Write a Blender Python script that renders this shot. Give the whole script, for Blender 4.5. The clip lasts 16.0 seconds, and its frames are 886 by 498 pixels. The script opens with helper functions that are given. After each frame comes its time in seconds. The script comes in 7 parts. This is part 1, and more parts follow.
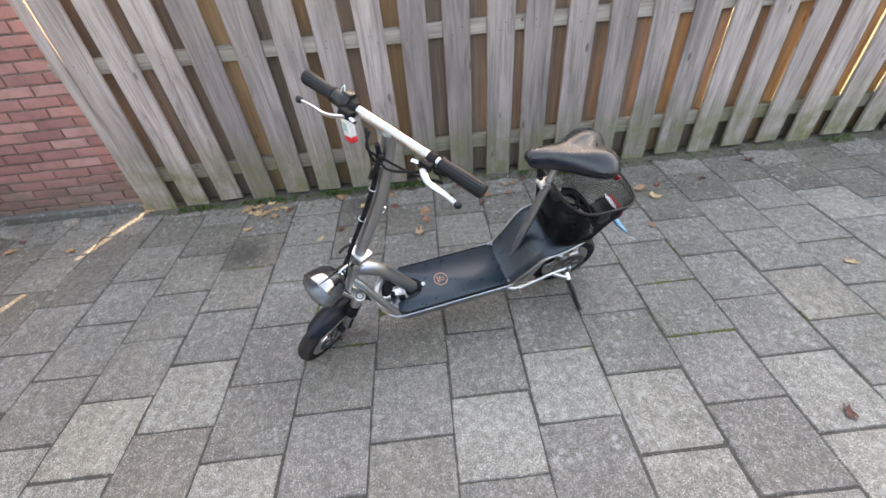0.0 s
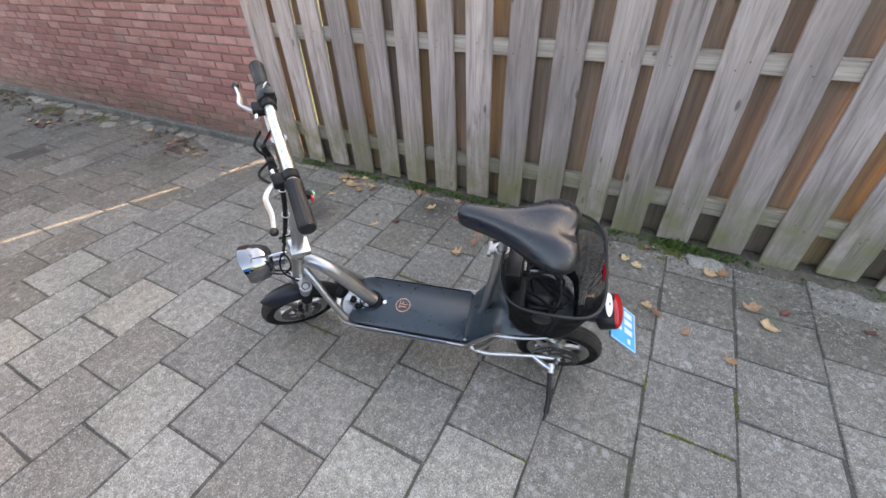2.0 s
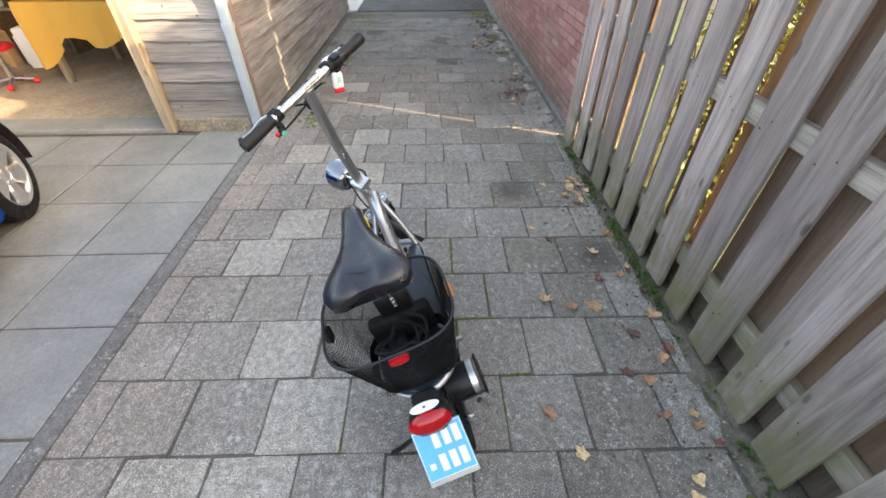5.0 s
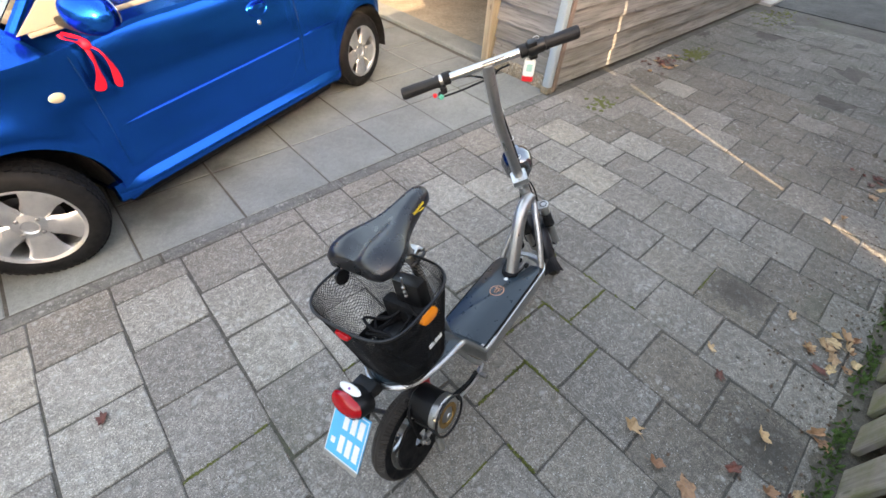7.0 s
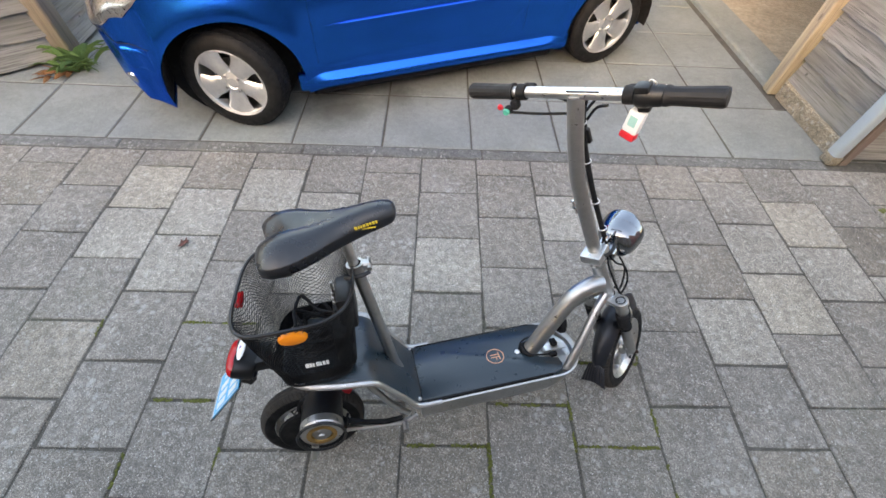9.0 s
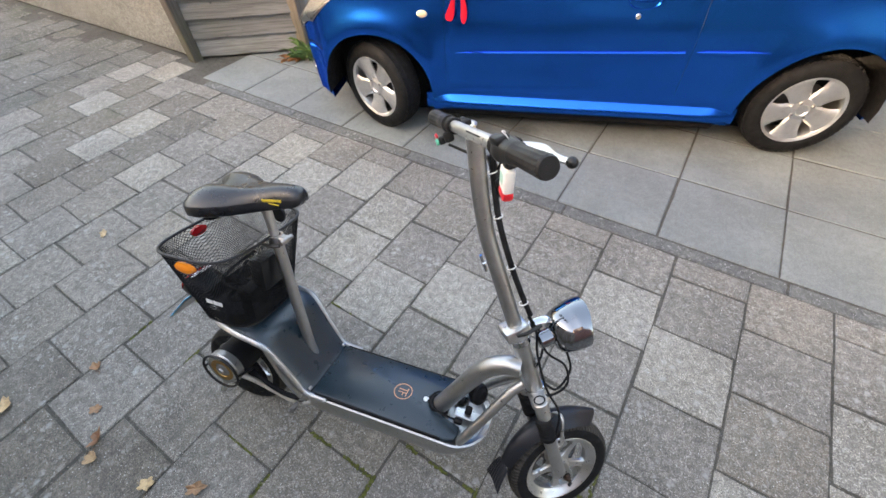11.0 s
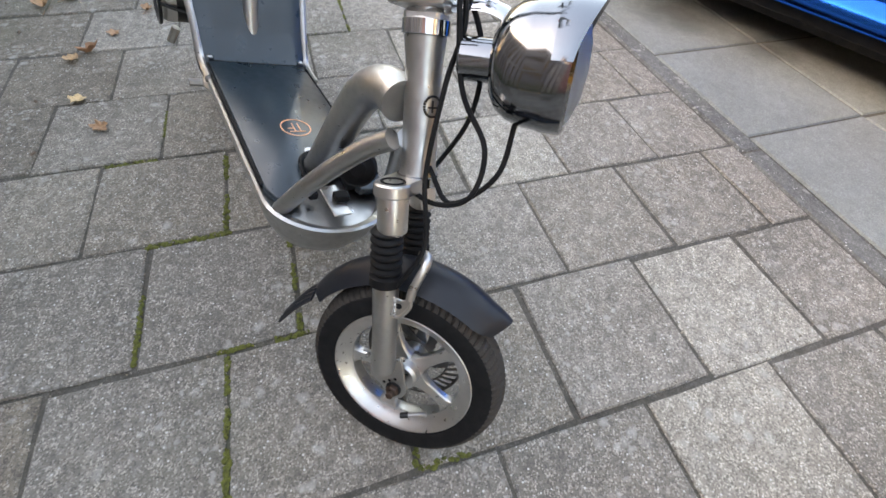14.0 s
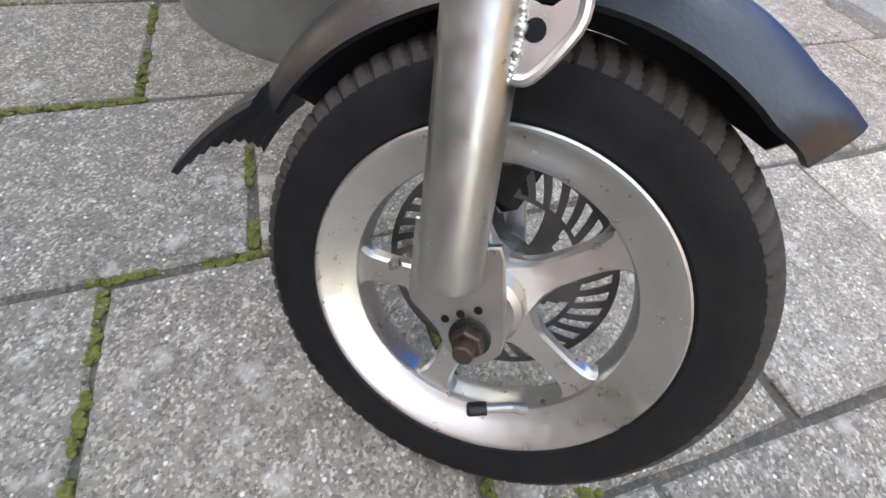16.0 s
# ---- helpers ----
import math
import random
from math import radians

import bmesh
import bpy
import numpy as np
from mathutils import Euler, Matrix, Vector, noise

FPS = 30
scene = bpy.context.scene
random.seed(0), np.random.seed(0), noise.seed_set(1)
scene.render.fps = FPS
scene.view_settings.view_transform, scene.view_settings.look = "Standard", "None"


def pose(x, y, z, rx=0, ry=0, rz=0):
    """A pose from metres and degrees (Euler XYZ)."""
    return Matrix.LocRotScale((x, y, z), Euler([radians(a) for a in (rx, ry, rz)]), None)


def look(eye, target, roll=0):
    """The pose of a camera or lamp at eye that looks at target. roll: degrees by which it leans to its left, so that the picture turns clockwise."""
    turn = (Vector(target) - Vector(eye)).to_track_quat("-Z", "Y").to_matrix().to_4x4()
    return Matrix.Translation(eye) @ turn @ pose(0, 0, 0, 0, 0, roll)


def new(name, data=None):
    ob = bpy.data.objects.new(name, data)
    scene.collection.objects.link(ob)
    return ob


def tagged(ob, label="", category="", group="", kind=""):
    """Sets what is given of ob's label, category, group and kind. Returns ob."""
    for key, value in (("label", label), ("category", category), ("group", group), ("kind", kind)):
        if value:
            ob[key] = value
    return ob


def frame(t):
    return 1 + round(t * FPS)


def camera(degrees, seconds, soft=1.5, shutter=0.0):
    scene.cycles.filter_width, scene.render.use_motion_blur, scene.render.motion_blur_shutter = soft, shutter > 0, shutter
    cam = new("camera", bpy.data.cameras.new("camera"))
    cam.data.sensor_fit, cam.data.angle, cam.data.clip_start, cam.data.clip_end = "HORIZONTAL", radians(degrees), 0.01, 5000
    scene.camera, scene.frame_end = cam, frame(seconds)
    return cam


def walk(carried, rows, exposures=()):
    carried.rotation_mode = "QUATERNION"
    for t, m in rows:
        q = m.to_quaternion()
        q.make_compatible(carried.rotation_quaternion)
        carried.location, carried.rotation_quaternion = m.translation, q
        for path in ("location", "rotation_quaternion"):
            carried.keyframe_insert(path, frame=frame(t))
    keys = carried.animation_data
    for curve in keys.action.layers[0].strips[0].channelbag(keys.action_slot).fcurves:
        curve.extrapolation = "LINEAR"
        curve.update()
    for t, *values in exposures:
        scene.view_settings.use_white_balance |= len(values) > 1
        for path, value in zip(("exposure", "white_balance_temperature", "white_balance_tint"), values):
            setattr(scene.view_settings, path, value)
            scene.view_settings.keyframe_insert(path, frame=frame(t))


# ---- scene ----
# ---------- camera ----------
cam = camera(95.3, 16.0, soft=1.6)
PATH = [
    (0, (0.0, -1.194, 1.415), (0.027, 0.339, 0.131), -5.7),
    (0.5, (0.096, -1.026, 1.404), (-0.047, 0.492, 0.11), -5.9),
    (1, (0.304, -0.979, 1.382), (-0.043, 0.522, 0.107), -5.3),
    (1.5, (0.572, -0.954, 1.408), (0.009, 0.498, 0.152), -4.3),
    (2, (0.673, -0.874, 1.376), (-0.092, 0.502, 0.143), -2.6),
    (2.5, (0.782, -0.789, 1.376), (-0.193, 0.46, 0.155), -1.4),
    (3, (0.988, -0.697, 1.364), (-0.162, 0.419, 0.167), 0.3),
    (3.2, (1.077, -0.64, 1.37), (-0.138, 0.4, 0.169), 0.8),
    (5.3, (1.216, 0.199, 1.466), (-0.291, 0.073, 0.156), 0.2),
    (5.5, (1.187, 0.237, 1.473), (-0.296, -0.004, 0.153), 0.5),
    (6, (1.113, 0.337, 1.495), (-0.271, -0.194, 0.153), 1.3),
    (6.5, (1.002, 0.499, 1.508), (-0.211, -0.283, 0.123), 2.7),
    (7, (0.864, 0.56, 1.497), (-0.117, -0.434, 0.066), 4.1),
    (7.5, (0.744, 0.569, 1.513), (0.033, -0.562, 0.024), 5.0),
    (8, (0.535, 0.567, 1.498), (0.061, -0.614, -0.045), 5.8),
    (8.5, (0.349, 0.552, 1.502), (0.085, -0.646, -0.078), 5.6),
    (9, (0.214, 0.504, 1.493), (0.154, -0.695, -0.106), 3.7),
    (9.2, (0.166, 0.506, 1.495), (0.174, -0.696, -0.103), 3.2),
    (11.3, (-0.524, 0.295, 1.453), (0.35, -0.738, -0.02), -3.2),
    (11.5, (-0.598, 0.273, 1.452), (0.342, -0.711, -0.013), -2.7),
    (12, (-0.672, 0.181, 1.42), (0.406, -0.671, -0.033), -0.6),
    (12.5, (-0.704, 0.099, 1.408), (0.447, -0.589, -0.076), 1.4),
    (13, (-0.794, -0.037, 1.328), (0.387, -0.569, -0.196), 2.9),
    (13.5, (-0.787, -0.110, 1.100), (0.366, -0.522, -0.483), 2.9),
    (14, (-0.699, -0.046, 0.760), (0.406, -0.493, -0.846), 5.7),
    (14.5, (-0.632, -0.001, 0.536), (0.428, -0.505, -1.084), 8.2),
    (15, (-0.595, 0.003, 0.434), (0.457, -0.546, -1.176), 9.7),
    (15.5, (-0.576, -0.008, 0.375), (0.465, -0.561, -1.241), 10.3),
    (16, (-0.585, -0.009, 0.366), (0.484, -0.493, -1.254), 8.6),
]
walk(cam, [(t, look(eye, target, roll)) for t, eye, target, roll in PATH],
     exposures=[(0.0, 3.2, 8600, 18), (2.0, 3.15, 8500, 19.5), (2.5, 3.15, 8450, 19.5), (3.0, 3.26, 8450, 18.5), (3.2, 3.26, 8450, 18.5), (5.3, 3.12, 8300, 16), (11.5, 3.12, 8300, 16.5), (12.5, 3.15, 8700, 18.5), (13.2, 3.23, 8900, 18.5), (14.0, 3.28, 8900, 17.5), (15.0, 3.6, 8900, 18), (16.0, 3.78, 8900, 18)])

# ---------- world, sun ----------
SUN_EL, SUN_AZ = radians(19.85), radians(23)  # azimuth from +y towards +x
world = bpy.data.worlds.new("sky")
scene.world = world
world.use_nodes = True
wn = world.node_tree.nodes
sky = wn.new("ShaderNodeTexSky")
sky.sky_type = "NISHITA"
sky.sun_disc = False
sky.sun_elevation, sky.sun_rotation = SUN_EL, SUN_AZ
sky.air_density, sky.dust_density, sky.ozone_density = 1.2, 3.0, 1.0
world.node_tree.links.new(sky.outputs[0], wn["Background"].inputs[0])
wn["Background"].inputs[1].default_value = 0.15
sun = new("sun", bpy.data.lights.new("sun", "SUN"))
sun.data.energy, sun.data.angle, sun.data.color = 2.0, radians(0.6), (1.0, 0.84, 0.62)
sd = Vector((math.sin(SUN_AZ) * math.cos(SUN_EL), math.cos(SUN_AZ) * math.cos(SUN_EL), math.sin(SUN_EL)))
sun.matrix_world = look(sd * 20, (0, 0, 0))


# ---------- mesh helpers ----------
def link_mesh(name, me, material, parent=None, label="", smooth=None):
    if material:
        me.materials.append(material)
    ob = new(name, me)
    if parent:
        ob.parent = parent
    if label:
        ob["label"] = label
    return ob


def part(name, bm, material, parent=None, label="", m=None, smooth=True, sharp=35):
    """One bmesh as one mesh object under a thing or a part."""
    if m is not None:
        bmesh.ops.transform(bm, matrix=m, verts=bm.verts)
    bmesh.ops.recalc_face_normals(bm, faces=bm.faces)
    if smooth:
        lim = radians(sharp)
        for f in bm.faces:
            f.smooth = True
        for e in bm.edges:
            if len(e.link_faces) == 2 and e.calc_face_angle(0) > lim:
                e.smooth = False
    me = bpy.data.meshes.new(name)
    bm.to_mesh(me)
    bm.free()
    return link_mesh(name, me, material, parent, label)


def thing(name, label, category, m=None, group="", kind=""):
    ob = new(name)
    ob.empty_display_size = 0.1
    if m is not None:
        ob.matrix_world = m
    return tagged(ob, label, category, group, kind)


def box(bm, c, s, bevel=0.0, m=None, seg=1):
    """A box with centre c and size s, edges bevelled."""
    mat = Matrix.Translation(c) @ Matrix.Diagonal((*s, 1))
    if m is not None:
        mat = m @ mat
    r = bmesh.ops.create_cube(bm, size=1, matrix=mat)
    if bevel > 0:
        es = {e for v in r["verts"] for e in v.link_edges}
        bmesh.ops.bevel(bm, geom=list(es), offset=bevel, segments=seg, affect="EDGES", profile=0.5)
    return bm


def boxes(*items):
    bm = bmesh.new()
    for it in items:
        box(bm, *it)
    return bm


def smooth_path(pts, n=6):
    """Catmull-Rom through the points."""
    p = [Vector(q) for q in pts]
    p = [2 * p[0] - p[1]] + p + [2 * p[-1] - p[-2]]
    out = []
    for i in range(1, len(p) - 2):
        a, b, c, d = p[i - 1:i + 3]
        for k in range(n):
            t = k / n
            out.append(0.5 * (2 * b + (c - a) * t + (2 * a - 5 * b + 4 * c - d) * t * t + (3 * b - a - 3 * c + d) * t ** 3))
    out.append(p[-2])
    return out


def tube(bm, pts, r, seg=10, caps=True, flat=1.0):
    """A round tube along the points; r is one radius or one for each point; flat squeezes it across."""
    pts = [Vector(p) for p in pts]
    rs = r if isinstance(r, (list, tuple)) else [r] * len(pts)
    t0 = (pts[1] - pts[0]).normalized()
    n = t0.orthogonal().normalized()
    rings = []
    for i, p in enumerate(pts):
        a = pts[max(i - 1, 0)]
        b = pts[min(i + 1, len(pts) - 1)]
        t = (b - a).normalized()
        n = (n - t * n.dot(t)).normalized()
        o = t.cross(n)
        rings.append([bm.verts.new(p + (n * math.cos(k * math.tau / seg) + o * math.sin(k * math.tau / seg) * flat) * rs[i]) for k in range(seg)])
    for a, b in zip(rings, rings[1:]):
        for k in range(seg):
            bm.faces.new((a[k], a[(k + 1) % seg], b[(k + 1) % seg], b[k]))
    if caps:
        bm.faces.new(rings[0][::-1])
        bm.faces.new(rings[-1])
    return bm


def lathe(bm, profile, seg=32, m=None, close=False):
    """A profile of (radius, height) turned about z; close joins its ends."""
    rings = []
    for r, z in profile:
        if r < 1e-6:
            v = bm.verts.new((0, 0, z) if m is None else m @ Vector((0, 0, z)))
            rings.append([v] * seg)
        else:
            ring = []
            for k in range(seg):
                a = k * math.tau / seg
                p = Vector((r * math.cos(a), r * math.sin(a), z))
                ring.append(bm.verts.new(p if m is None else m @ p))
            rings.append(ring)
    pairs = list(zip(rings, rings[1:]))
    if close:
        pairs.append((rings[-1], rings[0]))
    for a, b in pairs:
        for k in range(seg):
            q = [a[k], a[(k + 1) % seg], b[(k + 1) % seg], b[k]]
            u = []
            for v in q:
                if v not in u:
                    u.append(v)
            if len(u) > 2:
                bm.faces.new(u)
    return bm


def loft(bm, rings, closed=True, caps=True):
    """Skin rings of equal count."""
    vs = [[bm.verts.new(p) for p in r] for r in rings]
    n = len(vs[0])
    for a, b in zip(vs, vs[1:]):
        for k in range(n if closed else n - 1):
            bm.faces.new((a[k], a[(k + 1) % n], b[(k + 1) % n], b[k]))
    if caps and closed:
        bm.faces.new(vs[0][::-1])
        bm.faces.new(vs[-1])
    return bm


def prism(bm, poly, z0, z1, m=None, bevel=0.0):
    """A flat outline (x, y) raised from z0 to z1."""
    lo = [bm.verts.new((x, y, z0)) for x, y in poly]
    hi = [bm.verts.new((x, y, z1)) for x, y in poly]
    n = len(poly)
    fs = [bm.faces.new(lo[::-1]), bm.faces.new(hi)]
    for k in range(n):
        fs.append(bm.faces.new((lo[k], lo[(k + 1) % n], hi[(k + 1) % n], hi[k])))
    if bevel > 0:
        es = list({e for f in fs[:2] for e in f.edges})
        bmesh.ops.bevel(bm, geom=es, offset=bevel, segments=1, affect="EDGES", profile=0.5)
    if m is not None:
        bmesh.ops.transform(bm, matrix=m, verts=list(bm.verts))
    return bm


def solid(bm, thickness):
    """Give an open skin a thickness."""
    bmesh.ops.recalc_face_normals(bm, faces=bm.faces)
    bmesh.ops.solidify(bm, geom=list(bm.faces), thickness=thickness)
    return bm


def lerp(a, b, t):
    return a + (b - a) * t


def curve_at(table, x):
    """Smooth reading of a small table of (x, value)."""
    if x <= table[0][0]:
        return table[0][1]
    for (x0, y0), (x1, y1) in zip(table, table[1:]):
        if x <= x1:
            t = (x - x0) / (x1 - x0)
            t = t * t * (3 - 2 * t)
            return lerp(y0, y1, t)
    return table[-1][1]


# ---------- materials ----------
class Mat:
    """A small builder for node materials."""

    def __init__(self, name, rough=0.6, metal=0.0):
        self.mat = bpy.data.materials.new(name)
        self.mat.use_nodes = True
        self.nt = self.mat.node_tree
        self.b = self.nt.nodes["Principled BSDF"]
        self.b.inputs["Roughness"].default_value = rough
        self.b.inputs["Metallic"].default_value = metal
        self.co = self.nt.nodes.new("ShaderNodeTexCoord").outputs["Object"]
        self.h = None

    def node(self, kind, **kw):
        n = self.nt.nodes.new(kind)
        for k, v in kw.items():
            n.inputs[k].default_value = v
        return n

    def link(self, a, b):
        self.nt.links.new(a, b)

    def world_space(self):
        self.co = self.nt.nodes.new("ShaderNodeNewGeometry").outputs["Position"]
        return self

    def shift(self):
        """Move the pattern from object to object."""
        info = self.nt.nodes.new("ShaderNodeObjectInfo")
        mul = self.node("ShaderNodeVectorMath")
        mul.operation = "MULTIPLY"
        self.link(info.outputs["Random"], mul.inputs[0])
        mul.inputs[1].default_value = (37.0, 91.0, 53.0)
        add = self.node("ShaderNodeVectorMath")
        self.link(self.co, add.inputs[0])
        self.link(mul.outputs[0], add.inputs[1])
        self.co = add.outputs[0]
        return self

    def stretch(self, s):
        m = self.node("ShaderNodeMapping", Scale=s)
        self.link(self.co, m.inputs["Vector"])
        return m.outputs[0]

    def noise(self, scale, detail=4.0, rough=0.55, co=None, distort=0.0):
        n = self.node("ShaderNodeTexNoise", Scale=scale, Detail=detail, Roughness=rough, Distortion=distort)
        self.link(co or self.co, n.inputs["Vector"])
        return n.outputs["Fac"]

    def cells(self, scale, co=None):
        n = self.node("ShaderNodeTexVoronoi", Scale=scale)
        self.link(co or self.co, n.inputs["Vector"])
        return n

    def ramp(self, fac, *stops):
        r = self.nt.nodes.new("ShaderNodeValToRGB")
        el = r.color_ramp.elements
        while len(el) < len(stops):
            el.new(0.5)
        for e, (p, c) in zip(el, stops):
            e.position = p
            e.color = (c, c, c, 1) if isinstance(c, (int, float)) else (*c, 1)
        self.link(fac, r.inputs[0])
        return r.outputs[0]

    def mix(self, fac, a, b, mode="MIX"):
        n = self.nt.nodes.new("ShaderNodeMix")
        n.data_type, n.blend_type = "RGBA", mode
        for v, i in ((fac, 0), (a, 6), (b, 7)):
            if isinstance(v, (int, float)):
                n.inputs[i].default_value = v if i == 0 else (v, v, v, 1)
            elif isinstance(v, tuple):
                n.inputs[i].default_value = (*v, 1)
            else:
                self.link(v, n.inputs[i])
        return n.outputs[2]

    def random(self, island=False):
        if island:
            return self.nt.nodes.new("ShaderNodeNewGeometry").outputs["Random Per Island"]
        return self.nt.nodes.new("ShaderNodeObjectInfo").outputs["Random"]

    def colour(self, c):
        if isinstance(c, tuple):
            self.b.inputs["Base Color"].default_value = (*c, 1)
        else:
            self.link(c, self.b.inputs["Base Color"])
        return self

    def rough(self, c):
        self.link(c, self.b.inputs["Roughness"])
        return self

    def bump(self, height, strength=0.3, dist=0.002):
        n = self.node("ShaderNodeBump", Strength=strength, Distance=dist)
        self.link(height, n.inputs["Height"])
        if self.h is not None:
            self.link(self.h, n.inputs["Normal"])
        self.h = n.outputs[0]
        self.link(self.h, self.b.inputs["Normal"])
        return self

    def set(self, name, v):
        self.b.inputs[name].default_value = v
        return self


def concrete(name, lo, hi, speck=0.5, island=False, spots=True, moss=0.25, mottle=1.0, stains_and_shade=(), hue=0.6):
    """Weathered concrete paving with light grit, staining, lichen and dark patches."""
    m = Mat(name, 0.85).world_space()
    r = m.random(island)
    base = m.ramp(r, (0.0, lo), (0.55, tuple(lerp(a, b, 0.45) for a, b in zip(lo, hi))), (0.85, tuple(lerp(a, b, 0.7) for a, b in zip(lo, hi))), (1.0, hi))
    stain = m.noise(3.1, 5, 0.6)
    base = m.mix(m.ramp(stain, (0.34, 0.0), (0.7, 0.2 + 0.55 * mottle)), base, tuple(c * 0.42 for c in lo))
    base = m.mix(m.ramp(m.noise(0.9, 4, 0.6), (0.38, 0.0), (0.62, 0.45)), base, tuple(c * 1.12 for c in hi))
    # each piece leans a little to buff or to blue
    times = m.nt.nodes.new("ShaderNodeMath")
    times.operation = "MULTIPLY"
    m.link(r, times.inputs[0])
    times.inputs[1].default_value = 17.3
    part_of = m.nt.nodes.new("ShaderNodeMath")
    part_of.operation = "FRACT"
    m.link(times.outputs[0], part_of.inputs[0])
    base = m.mix(hue, base, m.mix(1.0, base, m.ramp(part_of.outputs[0], (0.0, (0.95, 0.96, 0.965)), (0.4, (1.0, 1.0, 1.0)), (0.75, (1.03, 1.0, 0.95)), (1.0, (1.12, 1.03, 0.88))), "MULTIPLY"))
    grit = m.cells(360)
    g = m.ramp(grit.outputs["Distance"], (0.0, 1.0), (0.6, 0.0))
    sep = m.nt.nodes.new("ShaderNodeSeparateColor")
    m.link(grit.outputs["Color"], sep.inputs[0])
    # grains: some pale, some dark, the rest the tile's own tone
    patchy = m.ramp(m.noise(24, 4, 0.65), (0.3, 0.6), (0.65, 1.0))
    pale = m.mix(1.0, m.ramp(sep.outputs[0], (0.62, 0.0), (0.80, speck), (1.0, speck * 1.3)), patchy, "MULTIPLY")
    base = m.mix(pale, base, tuple(min(1, c * 2.1) for c in hi))
    base = m.mix(m.ramp(sep.outputs[1], (0.58, 0.0), (0.85, speck)), base, (0.022, 0.021, 0.02))
    fine = m.noise(620, 2, 0.6)
    base = m.mix(m.ramp(fine, (0.4, 0.0), (0.7, speck * 0.5)), base, tuple(c * 0.4 for c in lo))
    base = m.mix(m.ramp(m.noise(170, 2, 0.5), (0.66, 0.0), (0.72, speck)), base, (0.5, 0.49, 0.46))
    base = m.mix(m.ramp(m.noise(30, 5, 0.7), (0.38, 0.0), (0.66, 0.65 * mottle)), base, tuple(c * 0.45 for c in lo))
    base = m.mix(m.ramp(m.noise(55, 4, 0.7), (0.55, 0.0), (0.75, 0.4 * mottle)), base, tuple(c * 1.25 for c in hi))
    if spots:
        fl = m.cells(130)
        fsep = m.nt.nodes.new("ShaderNodeSeparateColor")
        m.link(fl.outputs["Color"], fsep.inputs[0])
        chip = m.mix(1.0, m.ramp(fl.outputs["Distance"], (0.0, 1.0), (0.2, 0.9), (0.28, 0.0)), m.ramp(fsep.outputs[0], (0.86, 0.0), (0.9, 0.9)), "MULTIPLY")
        base = m.mix(chip, base, (0.62, 0.61, 0.57))
        # pale lichen: ragged blotches of one to three centimetres, in groups
        wob = m.node("ShaderNodeTexNoise", Scale=70.0, Detail=3.0)
        m.link(m.co, wob.inputs["Vector"])
        bend = m.node("ShaderNodeVectorMath")
        bend.operation = "MULTIPLY_ADD"
        m.link(wob.outputs["Color"], bend.inputs[0])
        bend.inputs[1].default_value = (0.022, 0.022, 0.022)
        m.link(m.co, bend.inputs[2])
        for scale, seed, amount in ((26, 4.0, 0.62), (48, 6.0, 0.6)):
            sp = m.cells(scale, bend.outputs[0])
            mask = m.ramp(sp.outputs["Distance"], (0.0, 1.0), (0.20, 0.8), (0.36, 0.0))
            where = m.ramp(m.noise(seed, 3), (0.50, 0.0), (0.62, amount))
            base = m.mix(m.mix(1.0, mask, where, "MULTIPLY"), base, (0.43, 0.425, 0.39))
    if moss:
        mm = m.ramp(m.noise(1.7, 6, 0.65), (0.55, 0.0), (0.75, moss))
        base = m.mix(mm, base, (0.07, 0.085, 0.04))
    for sx, sy, sr in stains_and_shade:
        # a ragged dark patch: old damp or oil, beside the car its shade too
        dn = m.node("ShaderNodeVectorMath")
        dn.operation = "DISTANCE"
        m.link(m.co, dn.inputs[0])
        dn.inputs[1].default_value = (sx, sy, 0.0)
        ragged = m.nt.nodes.new("ShaderNodeMath")
        ragged.operation = "MULTIPLY_ADD"
        m.link(m.noise(9, 5, 0.6), ragged.inputs[0])
        ragged.inputs[1].default_value = sr * 1.2
        m.link(dn.outputs["Value"], ragged.inputs[2])
        base = m.mix(m.ramp(ragged.outputs[0], (sr * 0.9, 0.7), (sr * 1.8, 0.0)), base, tuple(c * 0.3 for c in lo))
    m.colour(base)
    m.rough(m.ramp(stain, (0.3, 0.75), (0.7, 0.95)))
    m.bump(g, 0.35, 0.0012)
    m.bump(m.noise(60, 4, 0.6), 0.35, 0.003)
    return m.mat


